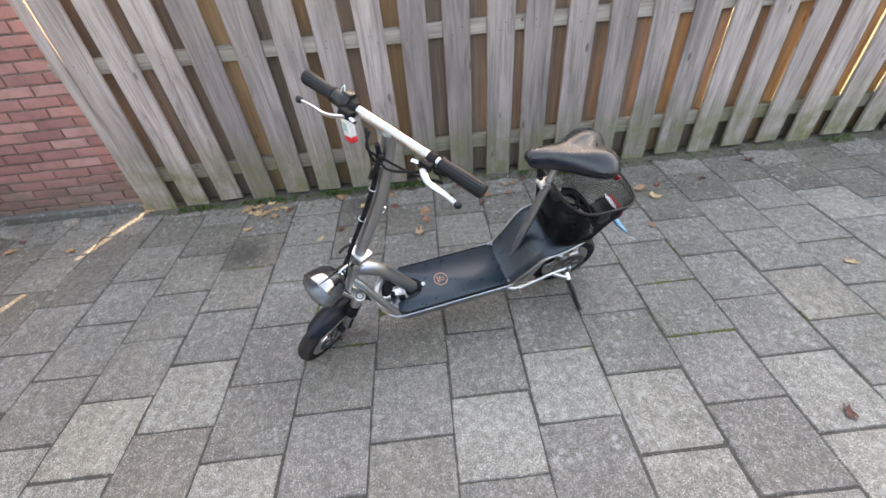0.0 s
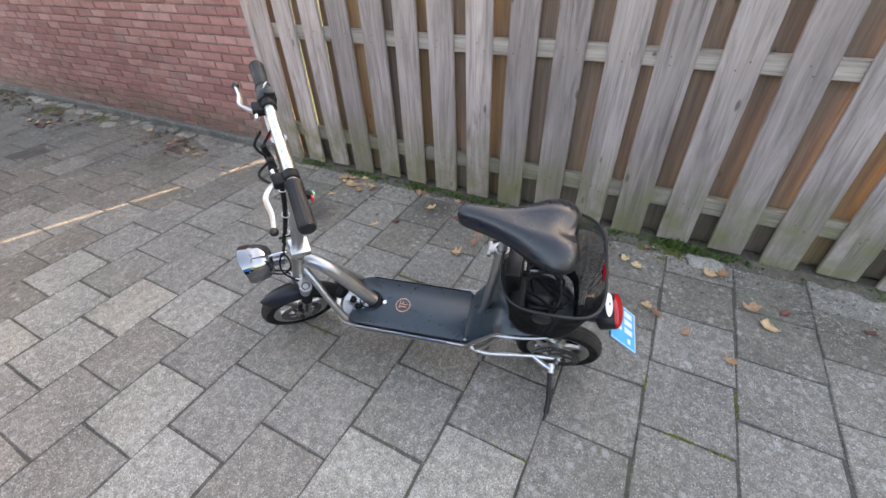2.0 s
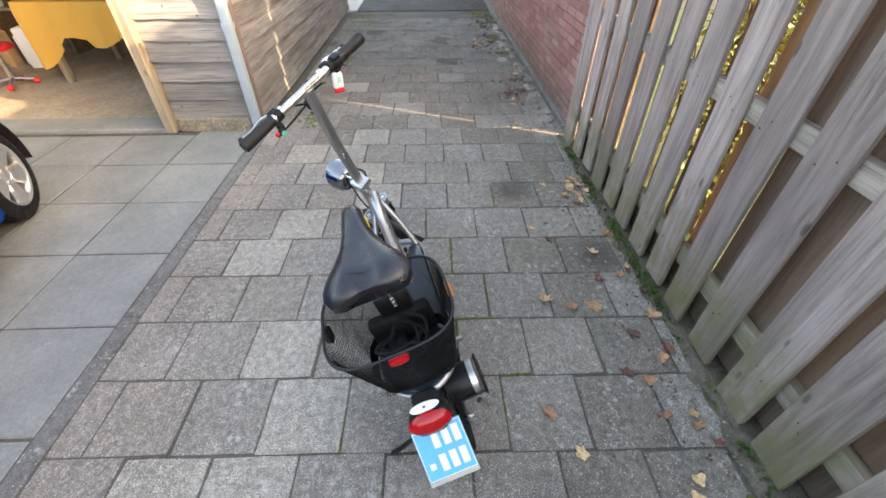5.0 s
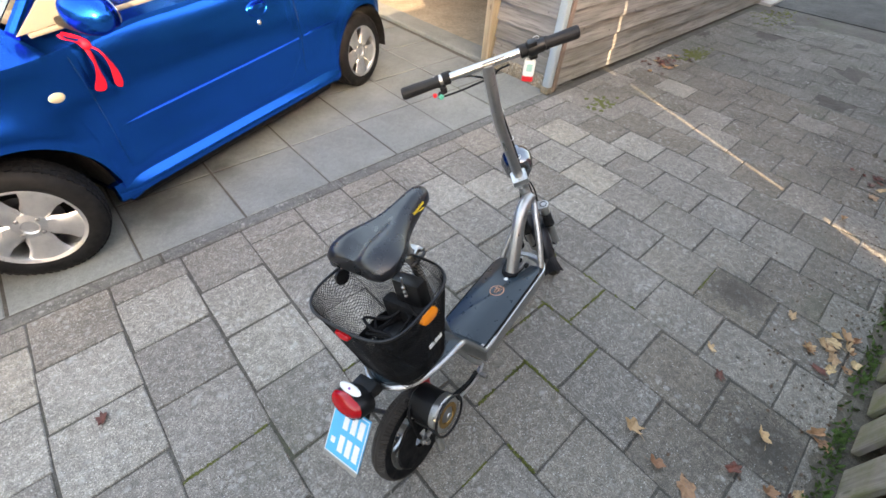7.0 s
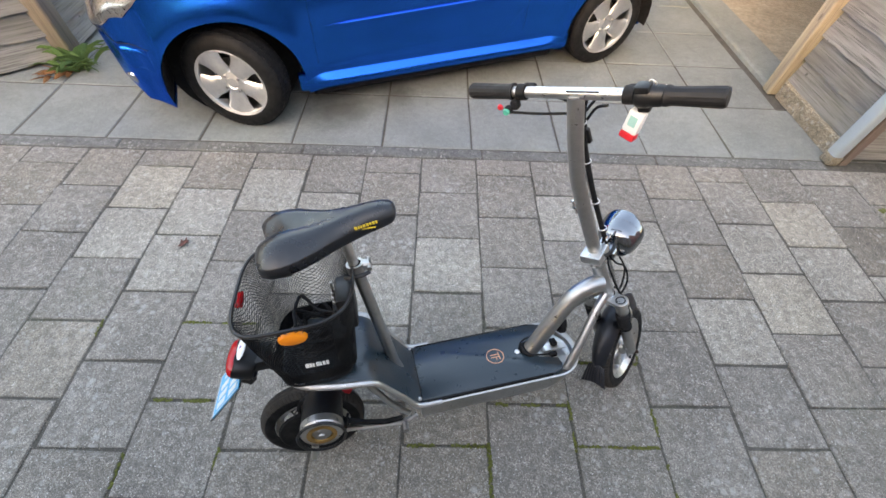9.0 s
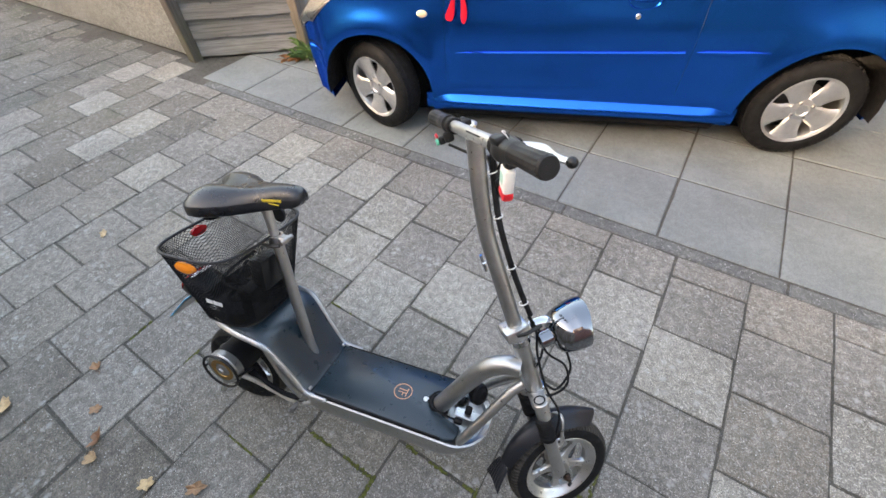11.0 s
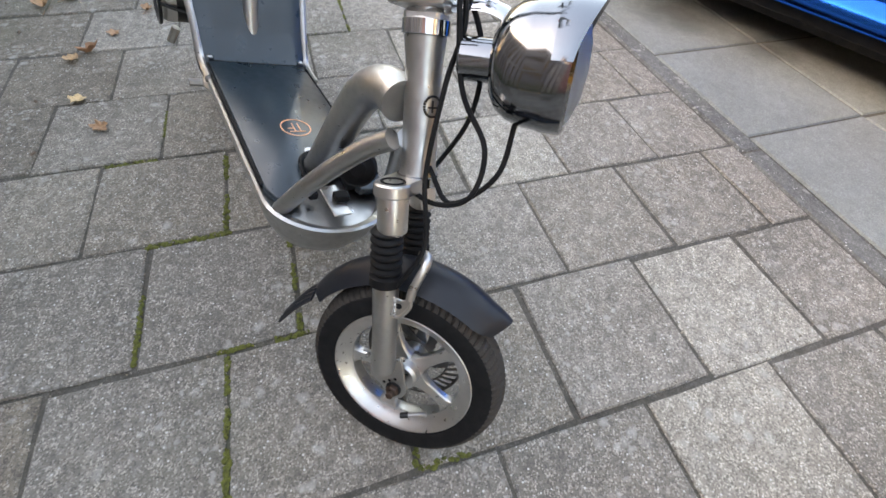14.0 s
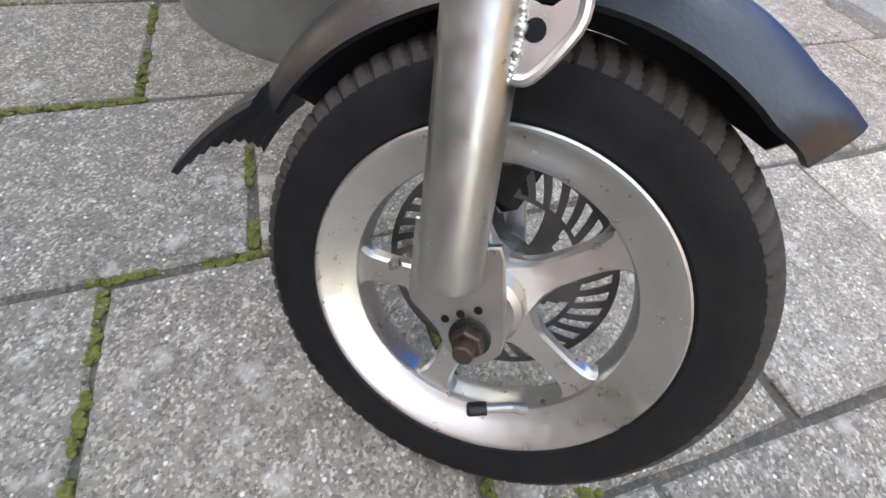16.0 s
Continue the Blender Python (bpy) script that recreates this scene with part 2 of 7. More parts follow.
def timber(name, a, b, c, axis=2, island=False, green=0.0, rough=0.8, grain=1.0, world=False, swirl=0.2):
    """Weathered timber: grain along one axis, knots, cracks, and green algae."""
    m = Mat(name, rough)
    if world:
        m.world_space()
    else:
        m.shift()
    s = [34.0, 34.0, 34.0] if swirl < 0.5 else [17.0, 17.0, 17.0]
    s[axis] = 1.6
    co = m.stretch(tuple(s))
    n1 = m.noise(1.0, 6, 0.65, co, swirl)
    s2 = [140.0, 140.0, 140.0]
    s2[axis] = 3.0
    n2 = m.noise(1.0, 3, 0.6, m.stretch(tuple(s2)))
    s3 = [5.0, 5.0, 5.0]
    s3[axis] = 1.1
    n3 = m.noise(1.0, 4, 0.6, m.stretch(tuple(s3)))
    col = m.ramp(n1, (0.25, b), (0.5, a), (0.75, c))
    tone = m.ramp(m.random(island), (0.0, 0.62), (1.0, 1.15))
    col = m.mix(1.0, col, tone, "MULTIPLY")
    col = m.mix(m.ramp(n2, (0.52, 0.0), (0.7, 0.6 * grain)), col, tuple(x * 0.35 for x in b))
    col = m.mix(m.ramp(n3, (0.45, 0.0), (0.75, 0.6)), col, tuple(x * 0.6 for x in b))
    kn = m.cells(3.2, m.stretch((2.6, 2.6, 2.6) if axis != 2 else (3.0, 3.0, 1.0)))
    col = m.mix(m.ramp(kn.outputs["Distance"], (0.0, 0.85), (0.06, 0.7), (0.1, 0.0)), col, tuple(x * 0.3 for x in b))
    if green:
        sep = m.nt.nodes.new("ShaderNodeSeparateXYZ")
        g = m.nt.nodes.new("ShaderNodeNewGeometry")
        m.link(g.outputs["Position"], sep.inputs[0])
        low = m.ramp(sep.outputs[2], (0.0, 1.0), (0.22, 0.75), (0.50, 0.0))
        patch = m.ramp(m.noise(7.0, 5, 0.65), (0.35, 0.15), (0.65, 1.0))
        col = m.mix(m.mix(1.0, m.mix(1.0, low, patch, "MULTIPLY"), green, "MULTIPLY"), col, (0.135, 0.142, 0.055))
    m.colour(col)
    m.bump(n2, 0.5, 0.0015)
    m.bump(n1, 0.4, 0.003)
    return m.mat


def metal(name, c, rough, bump=0.0, stain=0.25):
    m = Mat(name, rough, 1.0)
    n = m.noise(35, 4, 0.6)
    m.colour(m.mix(m.ramp(n, (0.45, 0.0), (0.8, stain)), c, tuple(x * 0.45 for x in c)))
    m.rough(m.ramp(m.noise(90, 3, 0.6), (0.3, rough * 0.75), (0.75, min(1, rough * 1.5))))
    if bump:
        m.bump(m.noise(300, 2), bump, 0.0006)
    return m.mat


def plastic(name, c, rough, bump=0.15, dust=0.2, scale=350, spec=None):
    m = Mat(name, rough)
    m.set("Specular IOR Level", spec if spec is not None else 0.42 if rough < 0.5 else 0.22)
    n = m.noise(14, 5, 0.65)
    m.colour(m.mix(m.ramp(n, (0.45, 0.0), (0.85, dust)), c, tuple(min(1, x * 0.7 + 0.045) for x in c)))
    m.rough(m.ramp(m.noise(30, 3, 0.6), (0.3, rough * 0.8), (0.75, min(1.0, rough * 1.35))))
    if bump:
        m.bump(m.noise(scale, 2), bump, 0.0008)
    return m.mat


def plain(name, c, rough=0.5, metallic=0.0):
    m = Mat(name, rough, metallic)
    n = m.noise(60, 3)
    m.colour(m.mix(m.ramp(n, (0.4, 0.0), (0.8, 0.25)), c, tuple(x * 0.7 for x in c)))
    return m.mat


def paint(name):
    """Blue metallic car paint under clear lacquer, a little dusty."""
    m = Mat(name, 0.22, 0.97)
    fl = m.cells(2600)
    fleck = m.ramp(fl.outputs["Distance"], (0.0, 1.0), (0.6, 0.0))
    col = m.mix(m.mix(1.0, fleck, 0.18, "MULTIPLY"), (0.0, 0.122, 0.60), (0.0, 0.23, 0.84))
    dust = m.ramp(m.noise(5, 5, 0.6), (0.45, 0.0), (0.8, 0.006))
    m.colour(m.mix(dust, col, (0.25, 0.27, 0.3)))
    m.set("Coat Weight", 0.04).set("Specular Tint", (0.02, 0.45, 1.0, 1.0)).set("Specular IOR Level", 0.35).set("Coat Roughness", 0.06)
    m.bump(m.noise(900, 2), 0.03, 0.0004)
    return m.mat


def brick_mat(name, island=False):
    m = Mat(name, 0.85).world_space()
    base = m.ramp(m.random(island), (0.0, (0.27, 0.125, 0.118)), (0.4, (0.34, 0.16, 0.148)), (0.75, (0.39, 0.195, 0.178)), (1.0, (0.43, 0.245, 0.225)))
    base = m.mix(m.ramp(m.noise(9, 5, 0.65), (0.42, 0.0), (0.75, 0.5)), base, (0.12, 0.05, 0.05))
    base = m.mix(m.ramp(m.noise(130, 3, 0.7), (0.55, 0.0), (0.75, 0.5)), base, (0.45, 0.25, 0.22))
    base = m.mix(m.ramp(m.noise(2.0, 5), (0.58, 0.0), (0.8, 0.35)), base, (0.45, 0.40, 0.37))
    sep = m.nt.nodes.new("ShaderNodeSeparateXYZ")
    m.link(m.co, sep.inputs[0])
    low = m.ramp(sep.outputs[2], (0.0, 1.0), (0.18, 0.8), (0.34, 0.0))
    base = m.mix(m.mix(1.0, low, m.ramp(m.noise(6, 5, 0.65), (0.3, 0.2), (0.6, 0.85)), "MULTIPLY"), base, (0.13, 0.115, 0.085))
    m.colour(base)
    m.bump(m.noise(160, 4, 0.7), 0.5, 0.002)
    return m.mat


M_TILE = concrete("paving_concrete", (0.208, 0.190, 0.163), (0.334, 0.305, 0.263), speck=0.52, stains_and_shade=((-1.1, 0.66, 0.16), (-0.42, 1.02, 0.14)))
M_TILE_PALE = concrete("pale_paving_concrete", (0.288, 0.268, 0.230), (0.44, 0.408, 0.350), speck=0.55)
M_TILE_DIRTY = concrete("mossy_paving_concrete", (0.156, 0.137, 0.113), (0.252, 0.224, 0.186), speck=0.5, moss=0.5, stains_and_shade=((-1.1, 0.66, 0.16), (-0.42, 1.02, 0.14)))
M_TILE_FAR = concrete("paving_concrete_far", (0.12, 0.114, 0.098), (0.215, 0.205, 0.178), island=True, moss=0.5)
# damp patches by the car; its shade is put into their colour too
M_SLAB = concrete("driveway_concrete", (0.192, 0.206, 0.196), (0.250, 0.264, 0.250), speck=0.18, spots=False, moss=0.12, mottle=0.4, stains_and_shade=((0.80, -1.66, 0.20), (0.45, -1.85, 0.12)), hue=0.1)
M_KERB = concrete("kerb_concrete", (0.13, 0.13, 0.122), (0.20, 0.20, 0.187), speck=0.3, moss=0.3)
M_SOIL = concrete("joint_sand", (0.078, 0.071, 0.057), (0.120, 0.110, 0.090), speck=0.3, spots=False, moss=0.7)
M_PLINTH = concrete("pebble_concrete", (0.2, 0.17, 0.12), (0.33, 0.28, 0.2), speck=0.9, moss=0.3)
M_FENCE = timber("fence_timber", (0.37, 0.312, 0.298), (0.15, 0.122, 0.115), (0.51, 0.440, 0.425), green=1.0, grain=0.75, swirl=1.3)
M_RAIL = timber("rail_timber", (0.29, 0.255, 0.225), (0.15, 0.128, 0.11), (0.39, 0.345, 0.31), axis=0, green=1.0)
# back planks: darker and browner than the front ones, a few ochre
M_BACK = timber("brown_back_timber", (0.150, 0.112, 0.090), (0.080, 0.060, 0.050), (0.23, 0.172, 0.130), green=0.3, grain=0.5)
M_BACK_OCHRE = timber("ochre_back_timber", (0.24, 0.150, 0.080), (0.12, 0.078, 0.048), (0.33, 0.215, 0.115), green=0.2, grain=0.5)
M_BOARD = timber("shed_timber", (0.25, 0.236, 0.220), (0.10, 0.093, 0.085), (0.36, 0.342, 0.322), axis=0, green=0.25, grain=1.3)
M_BOARDY = timber("shed_timber_front", (0.25, 0.238, 0.222), (0.135, 0.127, 0.117), (0.34, 0.327, 0.308), axis=1, green=0.15)
M_POST = timber("post_timber", (0.36, 0.29, 0.20), (0.22, 0.17, 0.12), (0.46, 0.39, 0.30), green=0.3)
M_DARKPOST = timber("old_post_timber", (0.13, 0.10, 0.08), (0.07, 0.055, 0.045), (0.19, 0.16, 0.13), green=0.4)
M_BRICK = brick_mat("brick")
M_BRICK_FAR = brick_mat("brick_far", island=True)
M_MORTAR = concrete("mortar", (0.27, 0.205, 0.185), (0.34, 0.265, 0.24), speck=0.4, spots=False, moss=0.3)
M_BLUE = paint("blue_paint")
M_TYRE = plastic("tyre_rubber", (0.0075, 0.0075, 0.008), 0.66, 0.4, 0.12, 200, 0.22)
M_TREAD = plastic("dusty_tread_rubber", (0.050, 0.044, 0.038), 0.8, 0.5, 0.6, 160, 0.2)
M_BLACK = plastic("black_plastic", (0.006, 0.006, 0.0065), 0.40, 0.25, 0.2)
M_MATTE = plastic("matte_black", (0.005, 0.005, 0.0055), 0.66, 0.2, 0.3)
M_GRIP = plastic("grip_rubber", (0.013, 0.013, 0.014), 0.5, 0.2, 0.25)
M_SADDLE = plastic("saddle_leatherette", (0.007, 0.0083, 0.0115), 0.30, 0.20, 0.03, 500, 0.6)
M_MAT = plastic("deck_rubber", (0.012, 0.025, 0.034), 0.31, 0.22, 0.2, 420, 0.62)
M_GUARD = plastic("mudguard_plastic", (0.009, 0.0105, 0.0145), 0.38, 0.2, 0.12, 350, 0.40)
M_FRAME = metal("silver_lacquered_steel", (0.46, 0.46, 0.45), 0.36, 0.1)
M_ALU = metal("brushed_aluminium", (0.62, 0.61, 0.59), 0.33, 0.1)
M_CHROME = metal("chrome", (0.60, 0.60, 0.61), 0.08, 0.0, 0.1)
M_STEEL = metal("dull_steel", (0.40, 0.39, 0.38), 0.4)
M_RUST = metal("rusty_steel", (0.12, 0.085, 0.07), 0.6)
M_GOLD = metal("gold_anodised", (0.55, 0.33, 0.12), 0.35)
M_WHEEL = metal("car_alloy", (0.72, 0.72, 0.72), 0.40, 0.05, 0.25)
M_DISC = metal("brake_disc_steel", (0.16, 0.155, 0.15), 0.45)
M_LAMPIN = metal("lamp_interior", (0.30, 0.30, 0.31), 0.3)
M_RED = plain("red_lens", (0.40, 0.005, 0.009), 0.10)
M_ORANGE = plain("amber_lens", (0.85, 0.24, 0.015), 0.18)
M_WHITE = plain("white_plastic", (0.75, 0.75, 0.73), 0.35)
M_TAGRED = plain("red_plastic", (0.62, 0.02, 0.03), 0.3)
M_GREEN = plain("green_button", (0.05, 0.36, 0.25), 0.35)
M_TEAL = plain("faded_teal_print", (0.30, 0.55, 0.50), 0.45)
M_PLATE = plain("plate_blue", (0.045, 0.42, 0.72), 0.35)
M_COPPER = plain("copper_print", (0.78, 0.36, 0.19), 0.4)
M_YELLOW = plain("yellow_print", (0.60, 0.42, 0.04), 0.4)
M_RIBBON = plastic("red_ribbon", (0.68, 0.012, 0.035), 0.5, 0.0, 0.1)
M_PIPE = plastic("pale_grey_pipe", (0.31, 0.37, 0.40), 0.45, 0.05, 0.4)
M_DARK = plastic("dark_lining", (0.008, 0.008, 0.009), 0.85, 0.1, 0.1)
M_LINER = plastic("car_interior", (0.06, 0.058, 0.052), 0.8, 0.2, 0.3)
M_SEAT = plastic("seat_fabric", (0.15, 0.14, 0.11), 0.9, 0.3, 0.2)
M_RENDERED = concrete("pale_render", (0.48, 0.46, 0.42), (0.55, 0.53, 0.5), speck=0.1, spots=False, moss=0.05)


def glass_mat(name, tint=(1, 1, 1), rough=0.0):
    m = Mat(name, rough)
    m.colour(tint).set("Transmission Weight", 1.0).set("IOR", 1.45)
    return m.mat


# tan stands in for what the black rubber seal reflects
M_SEAL = plastic("tan_reflection_seal", (0.20, 0.175, 0.14), 0.6, 0.1, 0.2)
M_GLASS = glass_mat("car_glass", (0.82, 0.88, 0.84))
M_LENS = glass_mat("clear_lens", (0.97, 0.98, 0.98))
M_FROST = glass_mat("ribbed_lamp_glass", (0.93, 0.95, 0.96), 0.28)


def leaf_mat(name, a, b):
    m = Mat(name, 0.6)
    col = m.ramp(m.random(), (0.0, a), (0.45, tuple(lerp(p, q, 0.5) for p, q in zip(a, b))), (1.0, b))
    col = m.mix(m.ramp(m.noise(60, 5, 0.65), (0.45, 0.0), (0.75, 0.7)), col, tuple(x * 0.3 for x in a))
    m.colour(col)
    m.bump(m.noise(120, 3), 0.4, 0.002)
    return m.mat


M_LEAF = leaf_mat("dry_leaf", (0.33, 0.165, 0.09), (0.66, 0.47, 0.25))
M_LEAFR = leaf_mat("rotting_leaf", (0.05, 0.03, 0.022), (0.20, 0.065, 0.045))


def moss_mat(name, a, b):
    m = Mat(name, 0.9).world_space()
    m.colour(m.ramp(m.noise(140, 4, 0.7), (0.3, a), (0.7, b)))
    m.bump(m.noise(260, 3, 0.7), 0.8, 0.004)
    return m.mat


M_MOSS = moss_mat("moss", (0.040, 0.048, 0.012), (0.165, 0.175, 0.032))
M_WEED = moss_mat("weed_green", (0.026, 0.060, 0.010), (0.095, 0.165, 0.034))
M_WEEDBROWN = moss_mat("weed_brown", (0.16, 0.06, 0.02), (0.38, 0.17, 0.06))

# ---------- large structure ----------
KERB_Y0, KERB_Y1 = -1.332, -1.248   # strip between the paving and the driveway
FENCE_Y = 1.22                     # front face of the fence
WALL_Y = 1.285                     # face of the brick wall
SHED_X, SHED_Y = -2.12, -1.31      # corner of the garage

# ground: one sheet to the horizon, sand in the joints
bm = bmesh.new()
bmesh.ops.create_grid(bm, x_segments=2, y_segments=2, size=400, matrix=Matrix.Translation((0, 0, -0.0055)))
tagged(part("ground", bm, M_SOIL, smooth=False), "dark sandy soil under the paving and beyond", "ground", kind="structure")

# garden behind the fence
bm = boxes(((3.0, 7.6, -0.0025), (30, 12.4, 0.005), 0.0))
tagged(part("lawn", bm, moss_mat("lawn", (0.018, 0.035, 0.009), (0.06, 0.085, 0.025)), smooth=False), "garden lawn behind the fence", "lawn", kind="structure")

# far road at the end of the alley
bm = boxes(((-16.5, 0, -0.02), (18.6, 16, 0.05), 0.01))
M_ASPHALT = concrete("asphalt", (0.036, 0.036, 0.034), (0.052, 0.052, 0.048), speck=0.3, spots=False, moss=0.3)
tagged(part("road", bm, M_ASPHALT, smooth=False), "dark worn asphalt lane crossing the alley's end", "road", kind="structure")
bm = boxes(((-8.3, -2.3, 0.006), (2.4, 2.3, 0.05), 0.01))
tagged(part("apron", bm, M_RENDERED, smooth=False), "pale sunlit concrete apron beside the lane", "pavement", kind="structure")


def lapped_wall(name, label, a, b, top, material, pitch=0.145, board=0.165, post_w=0.0, start=0.03, thick=0.030, lean=0.027):
    """Horizontal lapped boards from a to b on the plan; the face is on the right-hand side of a to b."""
    a, b = Vector((*a, 0)), Vector((*b, 0))
    L = (b - a).length
    ang = math.degrees(math.atan2(b.y - a.y, b.x - a.x))
    w = new(name)
    w.matrix_world = pose(a.x, a.y, 0, 0, 0, ang)
    tagged(w, label, "wall", kind="structure")
    bk = boxes(((L / 2, 0.06, top / 2), (L, 0.04, top), 0.0))
    part("backing", bk, M_DARKPOST, w, smooth=False)
    n = int((top - start) / pitch)
    rnd = random.Random(5)
    variants = []
    for v in range(4):
        bm = bmesh.new()
        prof = [(0.0, 0.0), (-lean - thick * 0.2, 0.002), (-lean - thick * 0.1, 0.012), (-0.002, board), (0.012, board), (0.012, 0.0)]
        cuts = 10
        rings = []
        for i in range(cuts + 1):
            x = L * i / cuts
            wob = 0.004 * math.sin(i * 1.7 + v * 2.1) if 0 < i < cuts else 0
            rings.append([(x, y + 0.03, z + wob * (1 if z < 0.05 else 0.6)) for y, z in prof])
        loft(bm, rings)
        bmesh.ops.recalc_face_normals(bm, faces=bm.faces)
        me = bpy.data.meshes.new("board")
        bm.to_mesh(me)
        bm.free()
        me.materials.append(material)
        variants.append(me)
    for i in range(n):
        ob = new("board", variants[i % 4])
        ob.parent = w
        ob.matrix_basis = pose(0, rnd.uniform(-0.003, 0.003), start + i * pitch, 0, rnd.uniform(-0.15, 0.15), 0)
    return w


# garage of weathered boards: side wall along the alley, narrow front beside the doorway
lapped_wall("wall_garage_side", "weathered grey lapped boards of the garage side", (SHED_X - 0.02, SHED_Y), (-7.3, SHED_Y), 2.3, M_BOARD)
lapped_wall("wall_garage_front", "weathered lapped boards between corner and garage door", (SHED_X, -2.0), (SHED_X, SHED_Y - 0.06), 2.3, M_BOARD, start=0.11)
bm = boxes(((SHED_X - 0.03, -1.69, 0.05), (0.09, 0.62, 0.12), 0.012))
tagged(part("plinth", bm, M_PLINTH, smooth=False), "pebbled concrete plinth under the garage front", "plinth", kind="structure")
bm = boxes(((SHED_X + 0.01, -2.045, 1.15), (0.10, 0.085, 2.3), 0.008))
tagged(part("door_post", bm, M_POST, smooth=False), "pale rough timber post of the garage doorway", "post", kind="structure")
M_TRIM = timber("red_brown_trim_timber", (0.24, 0.17, 0.14), (0.14, 0.10, 0.085), (0.32, 0.25, 0.21), green=0.2)
bm = boxes(((SHED_X - 0.032, SHED_Y + 0.008, 1.15), (0.050, 0.034, 2.3), 0.004))
tagged(part("corner_trim", bm, M_TRIM, smooth=False), "red-brown timber corner trim of the garage", "trim", kind="structure")
PIPE = thing("downpipe", "pale blue-grey rain downpipe at the garage corner", "downpipe", Matrix.Translation((SHED_X + 0.034, SHED_Y - 0.012, 0)))
part("tube", boxes(((0, 0, 1.18), (0.060, 0.072, 2.3), 0.014, None, 3)), M_PIPE, PIPE)
part("collar", boxes(((0, 0, 0.80), (0.067, 0.079, 0.05), 0.012, None, 2)), M_PIPE, PIPE)
part("shoe", boxes(((0, 0, 0.03), (0.068, 0.080, 0.06), 0.010, None, 2)), M_PLINTH, PIPE)
bm = boxes(((SHED_X - 0.1, -3.5, 0.006), (0.26, 2.84, 0.05), 0.01))
tagged(part("threshold", bm, M_SLAB, smooth=False), "worn pale concrete threshold of the garage", "threshold", kind="structure")
M_GFLOOR = concrete("garage_floor_concrete", (0.38, 0.31, 0.225), (0.43, 0.36, 0.27), speck=0.15, spots=False, moss=0.0)
bm = boxes(((-4.8, -3.6, 0.0), (5.1, 4.4, 0.05), 0.0))
tagged(part("garage_floor", bm, M_GFLOOR, smooth=False), "dusty tan concrete garage floor", "floor", kind="structure")
M_INNER = timber("inner_boards", (0.42, 0.30, 0.17), (0.28, 0.19, 0.1), (0.52, 0.4, 0.25), axis=1)
bm = boxes(((-7.32, -3.6, 1.15), (0.08, 4.5, 2.3), 0.0), ((-4.8, -5.85, 1.15), (5.1, 0.08, 2.3), 0.0))
tagged(part("garage_inner_walls", bm, M_INNER, smooth=False), "brown boarded inner walls of the garage", "wall", kind="structure")
bm = boxes(((SHED_X, -5.4, 1.15), (0.1, 1.0, 2.3), 0.01))
tagged(part("garage_front_far", bm, M_BOARDY, smooth=False), "boarded garage front beyond the doorway", "wall", kind="structure")
bm = boxes(((-4.7, -3.6, 2.36), (5.6, 4.9, 0.1), 0.02))
tagged(part("garage_roof", bm, M_DARKPOST, smooth=False), "flat dark garage roof", "roof", kind="structure")

# boarded wall behind the car's bonnet, with old posts
lapped_wall("wall_boards", "grey lapped boards of a low garden wall", (3.36, -1.56), (2.66, -2.10), 1.5, M_BOARD, start=0.02)
lapped_wall("wall_boards_back", "grey lapped boards running on behind the car", (2.64, -2.2), (2.80, -6.0), 1.5, M_BOARD, start=0.02)
for x, y, w in ((3.40, -1.53, 0.09), (2.64, -2.15, 0.11)):
    bm = boxes(((x, y, 0.78), (w, w, 1.6), 0.008))
    tagged(part("wall_post", bm, M_DARKPOST, smooth=False), "old dark timber post of the board wall", "post", kind="structure")
M_SAND = concrete("sandstone_render", (0.26, 0.245, 0.21), (0.33, 0.31, 0.27), speck=0.5, moss=0.15)
bm = boxes(((6.4, -1.62, 0.5), (5.9, 0.16, 1.0), 0.02))
tagged(part("wall_garden", bm, M_SAND, smooth=False), "sandy rendered garden wall beside the paving", "wall", kind="structure")

# plain walls that close the place around
M_FAR = concrete("far_render", (0.20, 0.20, 0.20), (0.26, 0.26, 0.255), speck=0.2, spots=False, moss=0.1)
for c, s in (((-26, 0, 1.5), (0.3, 60, 3.0)), ((16, -2, 1.3), (0.3, 30, 2.6)), ((0, -12.5, 1.4), (60, 0.3, 2.8))):
    bm = boxes((c, s, 0.0))
    tagged(part("wall_far", bm, M_FAR, smooth=False), "plain grey rendered wall closing the place", "wall", kind="structure")


# ---------- fence ----------
def plank_mesh(name, w, t, z0, z1, material, seed, warp=0.004):
    """A sawn plank standing on end, slightly bowed, with worn arrises."""
    rnd = random.Random(seed)
    bm = bmesh.new()
    c = 0.004
    prof = [(-w / 2 + c, 0), (w / 2 - c, 0), (w / 2, c), (w / 2, t - c), (w / 2 - c, t), (-w / 2 + c, t), (-w / 2, t - c), (-w / 2, c)]
    ph, ph2 = rnd.uniform(0, 6), rnd.uniform(0, 6)
    rings = []
    for i in range(9):
        z = lerp(z0, z1, i / 8)
        dx = warp * math.sin(z * 2.1 + ph)
        dy = warp * 0.8 * math.sin(z * 1.6 + ph2)
        tw = 0.02 * math.sin(z * 1.3 + ph)
        rings.append([(x + dx, y + dy + x * tw, z + (rnd.uniform(-0.004, 0.004) if i in (0, 8) else 0)) for x, y in prof])
    loft(bm, rings)
    bmesh.ops.recalc_face_normals(bm, faces=bm.faces)
    me = bpy.data.meshes.new(name)
    bm.to_mesh(me)
    bm.free()
    me.materials.append(material)
    return me


